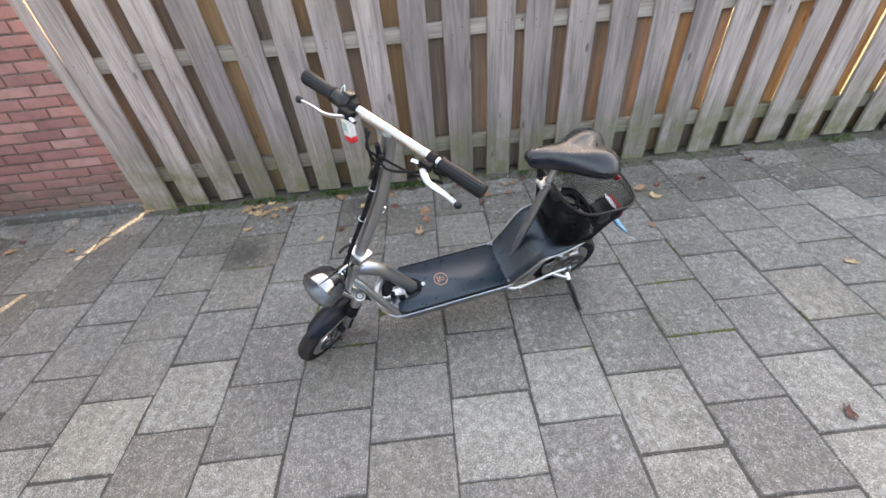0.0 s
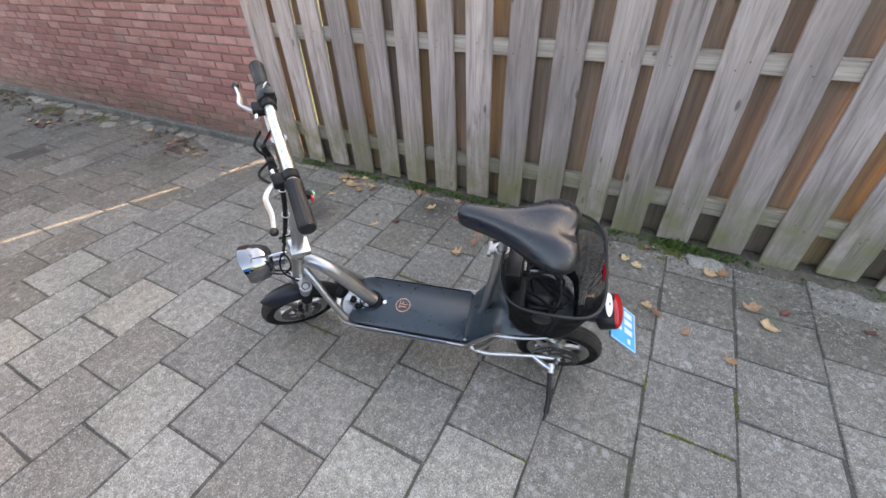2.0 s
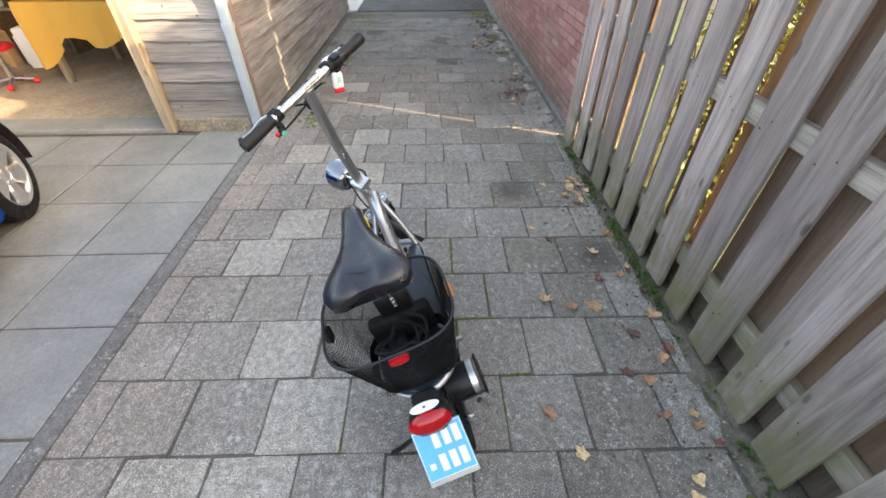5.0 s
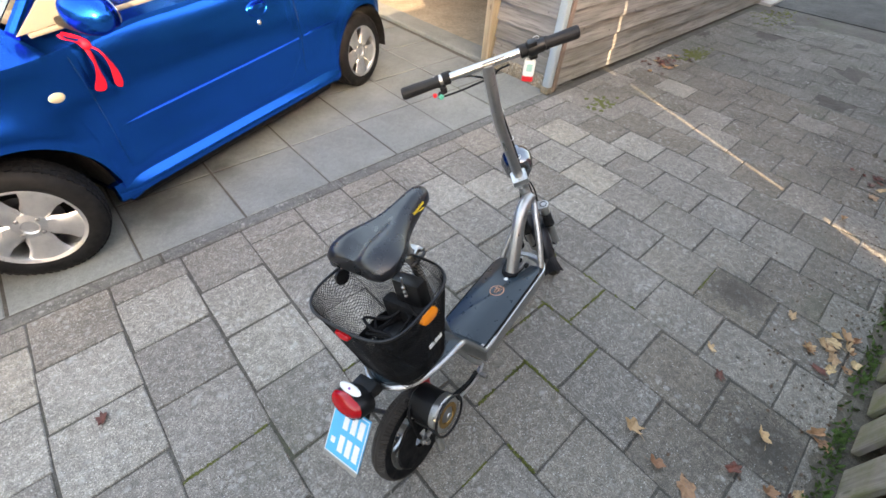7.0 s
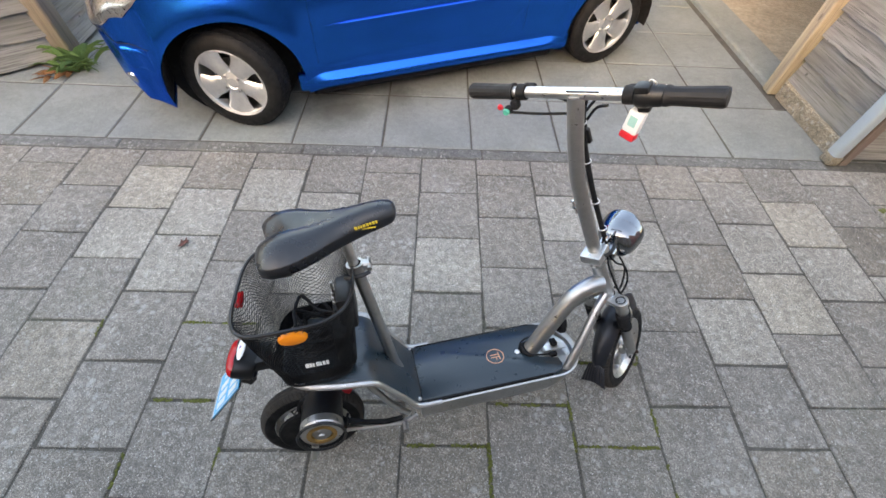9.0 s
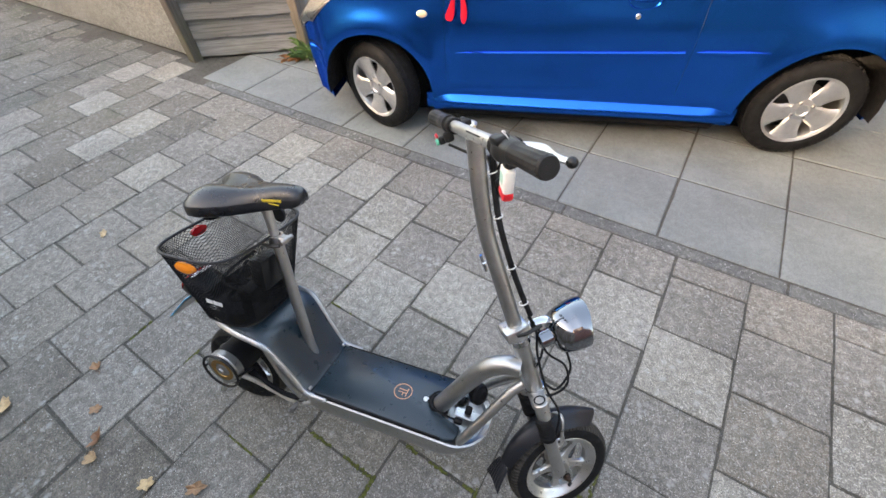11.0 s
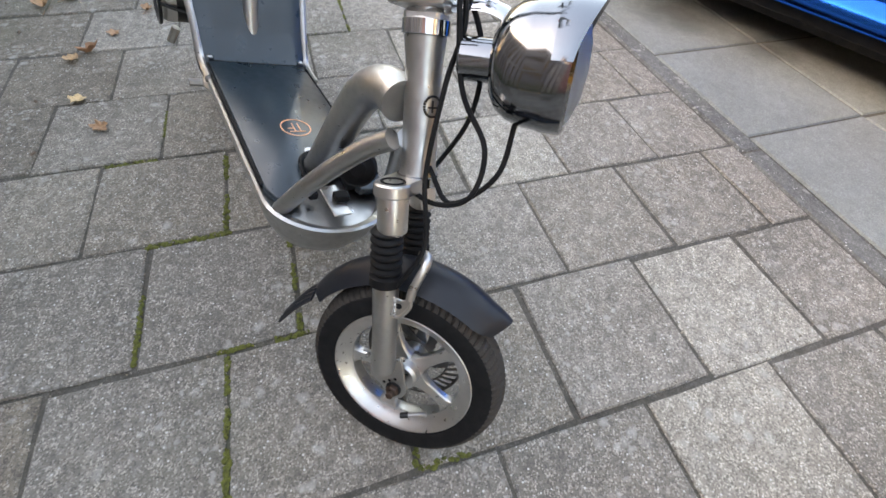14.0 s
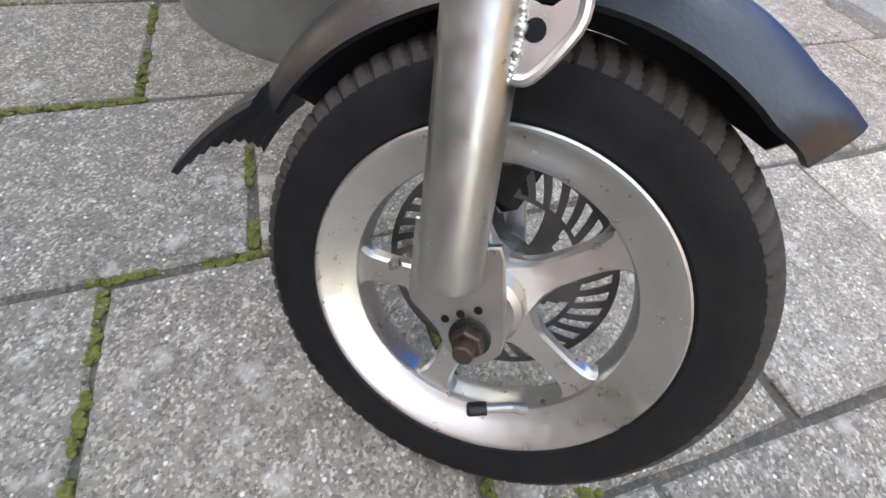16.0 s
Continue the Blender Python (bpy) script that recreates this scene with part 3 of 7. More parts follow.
fence = thing("fence", "tall weathered grey timber fence with gaps, green at its foot", "fence")
FRONT = [plank_mesh("plank", 0.145 + 0.004 * (i % 3), 0.024, 0.022, 1.95, M_FENCE, i) for i in range(7)]
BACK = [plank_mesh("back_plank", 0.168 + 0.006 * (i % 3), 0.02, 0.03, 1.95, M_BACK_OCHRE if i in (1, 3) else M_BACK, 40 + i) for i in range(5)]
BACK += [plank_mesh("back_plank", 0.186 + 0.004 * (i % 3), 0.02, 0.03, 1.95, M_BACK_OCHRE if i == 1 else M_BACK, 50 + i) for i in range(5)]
rnd = random.Random(2)
NARROW = plank_mesh("plank", 0.066, 0.024, 0.022, 1.95, M_FENCE, 99)
ob = new("plank", NARROW)
ob.parent = fence
ob.matrix_basis = pose(-1.882, FENCE_Y - 0.004, 0)
# planks and rails past x = 5.4 are unseen, added to shade the paving
for k in range(-8, 41):
    x = -0.002 + (0.2315 if k > 0 else 0.2235) * k
    ob = new("plank", FRONT[rnd.randrange(7)])
    ob.parent = fence
    ob.matrix_basis = pose(x + rnd.uniform(-0.008, 0.008), FENCE_Y + rnd.uniform(-0.003, 0.003), rnd.uniform(-0.012, 0.015), 0, rnd.uniform(-0.5, 0.5), 0)
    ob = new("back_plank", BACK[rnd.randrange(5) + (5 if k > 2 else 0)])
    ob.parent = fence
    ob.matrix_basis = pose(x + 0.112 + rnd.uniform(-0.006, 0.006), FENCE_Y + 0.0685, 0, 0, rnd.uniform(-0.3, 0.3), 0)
for z, h in ((0.243, 0.088), (0.908, 0.078), (1.62, 0.08)):
    for j, (x0, x1) in enumerate(((-1.958, -0.02), (-0.01, 1.79), (1.80, 3.6), (3.61, 5.4), (5.41, 7.2), (7.21, 9.1))):
        bm = boxes((((x0 + x1) / 2, FENCE_Y + 0.046, z + 0.006 * (j % 2)), (x1 - x0, 0.040, h), 0.003))
        part("rail", bm, M_RAIL, fence, smooth=False)
# added board: hides sunlit ground that would show under the planks
bm = boxes(((3.65, FENCE_Y + 0.108, 0.10), (10.9, 0.02, 0.24), 0.004))
part("gravel_board", bm, M_DARKPOST, fence, "added dark board that stops sunlight at the fence foot", smooth=False)
# nails, two to a crossing, in the stretch that is passed closely
bm = bmesh.new()
for k in range(-8, 10):
    for z in (0.23, 0.255, 0.89, 0.925):
        lathe(bm, [(0.0, 0.0018), (0.003, 0.0012), (0.0034, 0.0)], 6, pose(-0.002 + (0.2315 if k > 0 else 0.2235) * k + rnd.uniform(-0.045, 0.045), FENCE_Y - 0.003, z, 90, 0, 0))
ob = part("nails", bm, M_RUST, fence)
ob["kind"] = "stuff"

# shrubs in the garden, seen in the slits of the fence
M_SHRUB = leaf_mat("shrub_leaf", (0.10, 0.13, 0.02), (0.34, 0.36, 0.06))
M_TWIG = timber("shrub_twig", (0.10, 0.075, 0.05), (0.05, 0.04, 0.03), (0.15, 0.11, 0.08))


def shrub(x, y, wide, deep, high, leaves, seed):
    rnd = random.Random(seed)
    s = thing("shrub", "yellow-green leafy garden shrub close behind the timber fence", "shrub", Matrix.Translation((x, y, 0)))
    vs, fs = [], []
    bm = bmesh.new()
    for i in range(11):
        a = rnd.uniform(0, math.tau)
        end = Vector((math.cos(a) * wide * rnd.uniform(0.2, 0.5), math.sin(a) * deep * rnd.uniform(0.2, 0.5), high * rnd.uniform(0.6, 1.0)))
        pts = [Vector((rnd.uniform(-0.06, 0.06), rnd.uniform(-0.04, 0.04), 0.0)), end * 0.45 + Vector((rnd.uniform(-0.08, 0.08), 0, 0.08)), end]
        tube(bm, pts, [0.011, 0.007, 0.002], 6)
        for _ in range(leaves // 11):
            t = rnd.uniform(0.12, 1.0)
            p = pts[0].lerp(pts[1], t * 2) if t < 0.5 else pts[1].lerp(pts[2], t * 2 - 1)
            p = p + Vector((rnd.gauss(0, wide * 0.11), rnd.gauss(0, deep * 0.16), rnd.gauss(0, 0.06)))
            p.y = max(p.y, 1.36 - y)
            d = Vector((rnd.gauss(0, 1), rnd.gauss(0, 1), rnd.gauss(-0.3, 0.7))).normalized()
            n = d.cross(Vector((rnd.gauss(0, 1), rnd.gauss(0, 1), rnd.gauss(0, 1)))).normalized()
            up = d.cross(n)
            size = rnd.uniform(0.016, 0.030)
            o = len(vs)
            vs += [p, p + d * size * 0.9 + n * size * 0.55 + up * size * 0.2, p + d * size * 2, p + d * size * 0.9 - n * size * 0.55 + up * size * 0.2]
            fs += [(o, o + 1, o + 2), (o, o + 2, o + 3)]
    part("twigs", bm, M_TWIG, s, "thin brown twigs")
    me = bpy.data.meshes.new("leaves")
    me.from_pydata(vs, [], fs)
    ob = link_mesh("leaves", me, M_SHRUB)
    ob.parent = s
    ob["kind"] = "stuff"


shrub(-0.62, 1.66, 0.85, 0.42, 1.75, 2600, 5)
shrub(0.30, 1.72, 0.80, 0.40, 1.55, 2000, 6)
shrub(-1.30, 1.80, 0.60, 0.35, 1.50, 900, 7)

# ---------- the scooter ----------
# u forward, v left, h up, upright; it leans on its stand and its bar is turned to the left
HEADING, LEAN_DEG, STEER, RAKE = 193.0, -17.0, 36.4, 23.3
scooter = thing("electric_scooter", "silver and black seated electric kick scooter leaning on its stand", "scooter",
                pose(0, 0, 0, 0, 0, HEADING) @ Matrix.Translation((0, -0.08, 0)) @ pose(0, 0, 0, LEAN_DEG))
sr, cr = math.sin(radians(RAKE)), math.cos(radians(RAKE))
AX = Matrix(((cr, 0, -sr, 0.300), (0, 1, 0, 0.020), (sr, 0, cr, 0.590), (0, 0, 0, 1)))
S = AX @ pose(0, 0, 0, 0, 0, STEER)          # steering frame: x forward, y left, z along the steering axis
AXLE = -0.4754                               # front axle along the steering axis
WS = 1.044                                   # wheel size: radius 0.155
YAX = pose(0, 0, 0, 90, 0, 0)                # turns z to -y, for things turned about the axle


def wheel(parent_name, m, parent, disc):
    """A small alloy wheel with five spokes, tyre with tread, hub and brake disc."""
    m = m @ Matrix.Diagonal((WS, 1, WS, 1))
    bm = bmesh.new()
    face = [(0.1062, 0.014), (0.1074, 0.0235), (0.1068, 0.0258), (0.1056, 0.0264), (0.1042, 0.0258), (0.1030, 0.0250), (0.0985, 0.0215), (0.0930, 0.0168), (0.0895, 0.0138), (0.0868, 0.0122), (0.0852, 0.0112), (0.0845, 0.0095), (0.0843, 0.004)]
    lathe(bm, [(r, -z) for r, z in face[::-1]] + [(0.098, -0.006), (0.098, 0.006)] + face, 112, close=True)
    rim = part("rim", bm, M_ALU, parent, "brushed alloy rim", m @ YAX)
    for k in range(5):
        bm = bmesh.new()
        a = radians(72 * k - 36)
        rings = []
        for r, w, t in ((0.018, 0.0215, 0.012), (0.026, 0.0165, 0.010), (0.033, 0.0120, 0.008), (0.042, 0.0095, 0.0068), (0.055, 0.0088, 0.006), (0.068, 0.0090, 0.006), (0.076, 0.0102, 0.0065), (0.081, 0.0130, 0.0072), (0.0842, 0.0180, 0.008), (0.0865, 0.0220, 0.0085)):
            rings.append([Vector((r, y, z)) for y, z in ((-w, -t * 0.6), (-w * 0.8, -t), (w * 0.8, -t), (w, -t * 0.6), (w, t * 0.6), (w * 0.8, t), (-w * 0.8, t), (-w, t * 0.6))])
        loft(bm, rings)
        part("spoke", bm, M_ALU, rim, "", m @ YAX @ Matrix.Rotation(a, 4, "Z"))
    bm = bmesh.new()
    lathe(bm, [(0.0, -0.037), (0.0215, -0.037), (0.0235, -0.035), (0.0245, -0.020), (0.0262, -0.010), (0.0275, 0.0), (0.0255, 0.010), (0.024, 0.022), (0.020, 0.026), (0.0, 0.026)], 36)
    part("hub", bm, M_ALU, rim, "", m @ YAX)
    bm = bmesh.new()
    half = [(0.1030, 0.0205), (0.1068, 0.0252), (0.1085, 0.0266), (0.1100, 0.0268), (0.1115, 0.0266), (0.1180, 0.0282), (0.1250, 0.0288), (0.1310, 0.0285), (0.1345, 0.0277), (0.1352, 0.0274), (0.1385, 0.0258), (0.1415, 0.0232), (0.1440, 0.0198), (0.1460, 0.0155), (0.1475, 0.0105), (0.1482, 0.0072), (0.1484, 0.0062)]
    prof = [(r, -z) for r, z in half] + [(0.1490, 0.0)] + half[::-1]
    n = 664
    rings = []
    for k in range(n):
        ring = []
        for i, (r, z) in enumerate(prof):
            # cross grooves over both shoulders, slanting, and one groove round each side of the crown
            shift = int(abs(z) * 240)
            cross = r > 0.1350 and abs(z) > 0.009 and (k + shift + (4 if z > 0 else 0)) % 8 < 2
            g = 0.0028 if cross else 0.0024 if r > 0.1480 and 0.005 < abs(z) < 0.008 else 0.0
            a = k * math.tau / n
            ring.append(((r - g) * math.cos(a), (r - g) * math.sin(a), z - math.copysign(g * 0.4, z)))
        rings.append(ring)
    loft(bm, rings + [rings[0]], True, False)
    bmesh.ops.remove_doubles(bm, verts=bm.verts, dist=1e-6)
    for f in bm.faces:
        c = f.calc_center_median()
        f.material_index = 1 if math.hypot(c.x, c.y) > 0.1352 else 0
    tyre = part("tyre", bm, M_TYRE, rim, "black rubber tyre with dusty tread blocks", m @ YAX, sharp=28)
    tyre.data.materials.append(M_TREAD)
    if disc:
        bm = bmesh.new()
        radii = [0.020, 0.029, 0.034, 0.041, 0.048, 0.0535, 0.0565, 0.0610, 0.0655, 0.0700, 0.0745, 0.0790]
        nd = 144
        slant = 0.16 / 0.0185
        grid = [[bm.verts.new((r * math.cos(k * math.tau / nd + (r - 0.06) * slant), r * math.sin(k * math.tau / nd + (r - 0.06) * slant), 0)) for k in range(nd)] for r in radii]
        for i in range(len(radii) - 1):
            for k in range(nd):
                if 6 <= i <= 9 and k % 4 < 2:
                    continue
                if 1 <= i <= 4 and 2 < k % 24 < (14, 17, 19, 20)[i - 1]:
                    continue
                bm.faces.new((grid[i][k], grid[i + 1][k], grid[i + 1][(k + 1) % nd], grid[i][(k + 1) % nd]))
        solid(bm, 0.002)
        part("brake_disc", bm, M_DISC, rim, "dark slotted steel brake disc", m @ Matrix.Translation((0, disc, 0)) @ YAX, smooth=False)
    return rim


# front wheel and fork
FW = S @ Matrix.Translation((-0.0019, 0.0042, AXLE))
rim = wheel("front", FW @ pose(0, 0, 0, 1.5, 0, 0), scooter, 0.033)
rim.name = "front_wheel"
bm = bmesh.new()
tube(bm, [(0.040, -0.010, -0.078), (0.031, -0.018, -0.072), (0.014, -0.024, -0.0745)], [0.0042, 0.0034, 0.0030], 10)
part("valve_stem", bm, M_STEEL, rim, "", FW)
bm = bmesh.new()
tube(bm, [(-0.0625, -0.004, 0.010), (-0.0625, -0.014, 0.0085)], 0.0022, 8)
lathe(bm, [(0.0, 0.003), (0.0042, 0.003), (0.0042, -0.001), (0.0, -0.001)], 6, Matrix.Translation((-0.0625, -0.0075, 0.0095)) @ YAX)
part("spoke_screw", bm, M_STEEL, rim, "", FW)
bm = bmesh.new()
tube(bm, [(0.0155, -0.0235, -0.0742), (0.0045, -0.0275, -0.0757), (0.0032, -0.028, -0.0758)], [0.0047, 0.0047, 0.0036], 14)
part("valve_cap", bm, M_BLACK, rim, "black valve cap", FW)
LEG, LX = 0.0515, -0.016
for side in (-1, 1):
    bm = bmesh.new()
    lathe(bm, [(0.0, 0.0305), (0.0135, 0.0305), (0.0165, 0.0325), (0.0172, 0.0365), (0.0172, 0.178), (0.0, 0.178)], 36, Matrix.Translation((LX, side * LEG, 0)))
    leg = part("fork_leg", bm, M_FRAME, scooter, "silver lower fork leg", FW)
    bm = bmesh.new()
    prism(bm, [(-0.0370, 0.062), (-0.0310, 0.064), (-0.0290, 0.056), (-0.0280, 0.046), (-0.004, 0.046), (0.0005, 0.054), (0.0075, 0.056), (0.0105, 0.050), (0.0190, 0.004), (0.0180, -0.006), (0.0125, -0.0145), (0.003, -0.0180), (-0.006, -0.0175), (-0.0125, -0.013), (-0.0180, 0.0005), (-0.0360, 0.0135), (-0.0375, 0.018)], -0.003, 0.003, pose(0, 0, 0, 90, 0, 0), 0.001)
    part("dropout", bm, M_FRAME, leg, "", FW @ Matrix.Translation((0, side * (LEG - 0.004), 0)))
    for px, pz in ((-0.0150, 0.0075), (-0.0070, 0.0130), (0.0020, 0.0180)):
        bm = bmesh.new()
        tube(bm, [(px, side * (LEG - 0.0006), pz), (px, side * (LEG - 0.006), pz)], 0.0024, 12)
        part("hole", bm, M_DARK, leg, "", FW)
    bm = bmesh.new()
    tube(bm, [(0, side * (LEG - 0.02), 0), (0, side * (LEG + 0.0005), 0), (0, side * (LEG + 0.001), 0)], [0.0118, 0.0118, 0.0108], 24)
    part("washer", bm, M_BLACK, leg, "", FW)
    bm = bmesh.new()
    tube(bm, [(0, side * (LEG + 0.0008), 0), (0, side * (LEG + 0.0075), 0), (0, side * (LEG + 0.0085), 0)], [0.0094, 0.0094, 0.0080], 6)
    tube(bm, [(0, side * (LEG + 0.008), 0), (0, side * (LEG + 0.0155), 0), (0, side * (LEG + 0.0165), 0)], [0.0056, 0.0056, 0.0046], 16)
    part("axle_nut", bm, M_RUST, leg, "rusty axle nut", FW)
    bm = bmesh.new()
    prof = [(0.0180, 0.172), (0.0215, 0.174), (0.0215, 0.186)]
    for i in range(6):
        z = 0.186 + i * 0.0102
        prof += [(0.0195, z + 0.001), (0.0165, z + 0.0036), (0.0205, z + 0.0075), (0.0205, z + 0.0095)]
    prof += [(0.017, 0.249), (0.012, 0.252)]
    lathe(bm, prof, 22)
    part("bellows", bm, M_MATTE, leg, "black rubber bellows", FW @ Matrix.Translation((LX, side * LEG, 0)))
    bm = bmesh.new()
    lathe(bm, [(0.0, 0.244), (0.0150, 0.244), (0.0160, 0.246), (0.0160, 0.298), (0.0150, 0.300), (0.011, 0.300), (0.010, 0.298), (0.0, 0.298)], 22)
    part("stanchion", bm, M_CHROME, leg, "polished fork tube", FW @ Matrix.Translation((LX * 0.6, side * LEG, 0)))
bm = bmesh.new()
outline = []
for side in (1, -1):
    outline += [(LX * 0.6 + side * 0.0225 * math.cos(radians(a)), side * (LEG + 0.002) + side * 0.0225 * math.sin(radians(a))) for a in range(-30, 211, 20)]
    outline += [(-side * 0.021 - 0.002, side * 0.020), (-side * 0.023 - 0.001, 0.0), (-side * 0.021 - 0.002, -side * 0.020)]
prism(bm, outline, 0.293, 0.309, None, 0.002)
crown = part("fork_crown", bm, M_ALU, scooter, "polished fork crown", FW)
for side in (-1, 1):
    bm = bmesh.new()
    lathe(bm, [(0.0, 0.248), (0.0180, 0.248), (0.0186, 0.252), (0.0186, 0.300), (0.0176, 0.304), (0.0125, 0.304), (0.012, 0.296), (0.0, 0.296)], 24)
    part("crown_boss", bm, M_ALU, crown, "polished tapered boss", FW @ Matrix.Translation((LX * 0.6, side * LEG, 0)))
    bm = bmesh.new()
    lathe(bm, [(0.0, 0.3085), (0.0112, 0.3085), (0.0118, 0.3100), (0.0135, 0.3106), (0.0148, 0.3100), (0.0150, 0.3080)], 24)
    part("top_cap", bm, M_MATTE, crown, "dark recessed cap", FW @ Matrix.Translation((LX * 0.6, side * (LEG + 0.002), 0)))
bm = bmesh.new()
tube(bm, [(-0.012, LEG + 0.015, 0.16), (-0.010, LEG + 0.020, 0.10), (-0.02, 0.055, 0.065)], 0.006, 8)
box(bm, (-0.035, 0.047, 0.062), (0.045, 0.032, 0.05), 0.008, Matrix.Rotation(0.4, 4, "Y"))
part("brake_caliper", bm, M_BLACK, scooter, "", FW)

# front mudguard with ribbed flap and wire bracket
GR, GX, GZ = 0.188, 0.001, 0.003


def guard_pt(a, s, w, lift=0.0, deep=1.0):
    drop = 0.030 * deep * abs(s) ** 2.0
    return (GX + math.cos(a) * (GR + lift - drop), s * w, GZ + math.sin(a) * (GR + lift - drop))


bm = bmesh.new()
rings = []
for i in range(33):
    t = i / 32
    a = radians(lerp(40.5, 146, t))
    w = 0.0415 * (0.82 + 0.20 * math.sin(math.pi * min(1, t * 1.5)))
    w *= (0.62, 0.86, 0.96)[i] if i < 3 else 1.0
    lift = 0.006 * max(0, 1 - i / 3)
    neck = max(0.0, (t - 0.68) / 0.32) ** 1.3
    w *= 1 - 0.32 * neck
    rings.append([guard_pt(a, (j - 5) / 5, w, lift, 1 - 0.25 * neck) for j in range(11)])
loft(bm, rings, closed=False, caps=False)
solid(bm, 0.0032)
guard = part("front_mudguard", bm, M_GUARD, scooter, "dark plastic front mudguard", FW)
bm = bmesh.new()
rings = []
for i in range(7):
    t = i / 6
    ring = []
    for j in range(17):
        s = (j - 8) / 8
        w = 0.0275 + 0.0145 * t
        x = GX + math.cos(radians(144)) * (GR - 0.003) - 0.046 * t - 0.004 * t * abs(s)
        z = GZ + math.sin(radians(144)) * (GR - 0.003) - 0.030 * t - 0.014 * t * t - 0.014 * s * s
        ring.append((x, s * w, z + (0.0028 if j % 2 else 0) * min(1, 0.3 + 2 * t)))
    rings.append(ring)
loft(bm, rings, closed=False, caps=False)
solid(bm, 0.004)
part("mudflap", bm, M_GUARD, guard, "ribbed rubber flap", FW, sharp=20)
bm = bmesh.new()
prism(bm, [(-0.006, 0.1310), (0.001, 0.1292), (0.0070, 0.1308), (0.0120, 0.1360), (0.0205, 0.1480), (0.0228, 0.1540), (0.0235, 0.1640), (0.0170, 0.1650), (0.0140, 0.1575), (0.0105, 0.1548), (0.0060, 0.1550), (0.0005, 0.1580), (-0.006, 0.1600)], -0.002, 0.002, pose(0, -LEG - 0.004, 0, 90, 0, 0), 0.0008)
tube(bm, smooth_path([(-0.002, -LEG - 0.0050, 0.1305), (0.0075, -LEG - 0.0062, 0.1318), (0.0205, -LEG - 0.0062, 0.1490), (0.0215, -LEG - 0.0062, 0.1630)], 4), 0.0026, 8)
br = part("guard_bracket", bm, M_ALU, guard, "bent alloy mudguard bracket", FW)
bm = bmesh.new()
tube(bm, [(0.0055, -LEG - 0.0066, 0.1475), (0.0055, -LEG - 0.0012, 0.1475)], 0.0042, 18)
part("hole", bm, M_DARK, br, "", FW)
bm = bmesh.new()
wr = random.Random(31)
for i in range(16):
    t = i / 15
    bmesh.ops.create_icosphere(bm, subdivisions=2, radius=wr.uniform(0.0018, 0.0028), matrix=Matrix.Translation((-0.0015 + 0.002 * math.sin(t * 3), -LEG - 0.0075 + 0.0012 * wr.random(), lerp(0.1295, 0.160, t))))
wb = part("weld_bead", bm, M_ALU, br, "rough weld bead", FW)
wb["kind"] = "stuff"
bm = bmesh.new()
tube(bm, smooth_path([(0.0200, -LEG - 0.0045, 0.160), (0.0225, -LEG - 0.004, 0.174), (0.0300, -LEG - 0.002, 0.194), (0.0355, -LEG + 0.004, 0.209), (0.0335, -LEG + 0.014, 0.217), (0.024, -LEG + 0.026, 0.213), (0.018, -LEG + 0.034, 0.197)], 5), 0.0064, 12, True, 0.7)
part("bracket_arm", bm, M_ALU, br, "", FW)

# head tube, frame tubes
bm = bmesh.new()
tube(bm, [(0, 0, -0.165), (0, 0, -0.155), (0, 0, -0.04), (0, 0, -0.015)], [0.0235, 0.021, 0.021, 0.0235], 22)
head = part("head_tube", bm, M_FRAME, scooter, "silver head tube", AX)
bm = bmesh.new()
lathe(bm, [(0.018, -0.180), (0.026, -0.178), (0.026, -0.166), (0.018, -0.164)], 22, close=True)
part("headset_ring", bm, M_CHROME, head, "", AX)
bm = bmesh.new()
lathe(bm, [(0.018, -0.016), (0.0265, -0.014), (0.0265, 0.0), (0.018, 0.003)], 22, close=True)
part("headset_ring", bm, M_CHROME, head, "", AX)
bm = bmesh.new()
for i in range(24):
    a0 = i * math.tau / 24
    box(bm, (0.011 * math.cos(a0), 0.011 * math.sin(a0), 0), (0.0022, 0.0032, 0.001), 0, Matrix.Rotation(0, 4, "Z"))
box(bm, (0, 0, 0), (0.013, 0.002, 0.001))
box(bm, (0.001, 0.0, 0), (0.002, 0.012, 0.001))
part("badge", bm, M_BLACK, head, "", AX @ pose(0.0215, 0, -0.085, 0, 90, 0), smooth=False)
bm = bmesh.new()
tube(bm, smooth_path([(0.322, 0, 0.508), (0.285, 0, 0.505), (0.235, 0, 0.470), (0.185, 0, 0.385), (0.140, 0, 0.300), (0.112, 0, 0.250)], 5), 0.0255, 20)
part("down_tube", bm, M_FRAME, scooter, "thick silver main frame tube")
for side in (-1, 1):
    bm = bmesh.new()
    tube(bm, smooth_path([(0.338, side * 0.010, 0.470), (0.305, side * 0.030, 0.430), (0.255, side * 0.065, 0.345), (0.205, side * 0.090, 0.255)], 5), 0.013, 14)
    part("side_tube", bm, M_FRAME, scooter, "slim silver frame stay")

# stem, handlebar
bm = bmesh.new()
tube(bm, smooth_path([(0, 0, 0.0), (0, -0.001, 0.12), (0, -0.004, 0.275), (0.004, -0.010, 0.335), (0.013, -0.020, 0.41), (0.028, -0.034, 0.500)], 6), 0.0185, 20)
stem = part("stem", bm, M_FRAME, scooter, "bent silver steering stem", S)
bm = boxes(((-0.004, 0, 0.026), (0.064, 0.060, 0.030), 0.005, None, 2), ((0.0, 0, 0.003), (0.040, 0.040, 0.014), 0.004))
part("folding_clamp", bm, M_ALU, stem, "cast alloy folding clamp", S)
bm = bmesh.new()
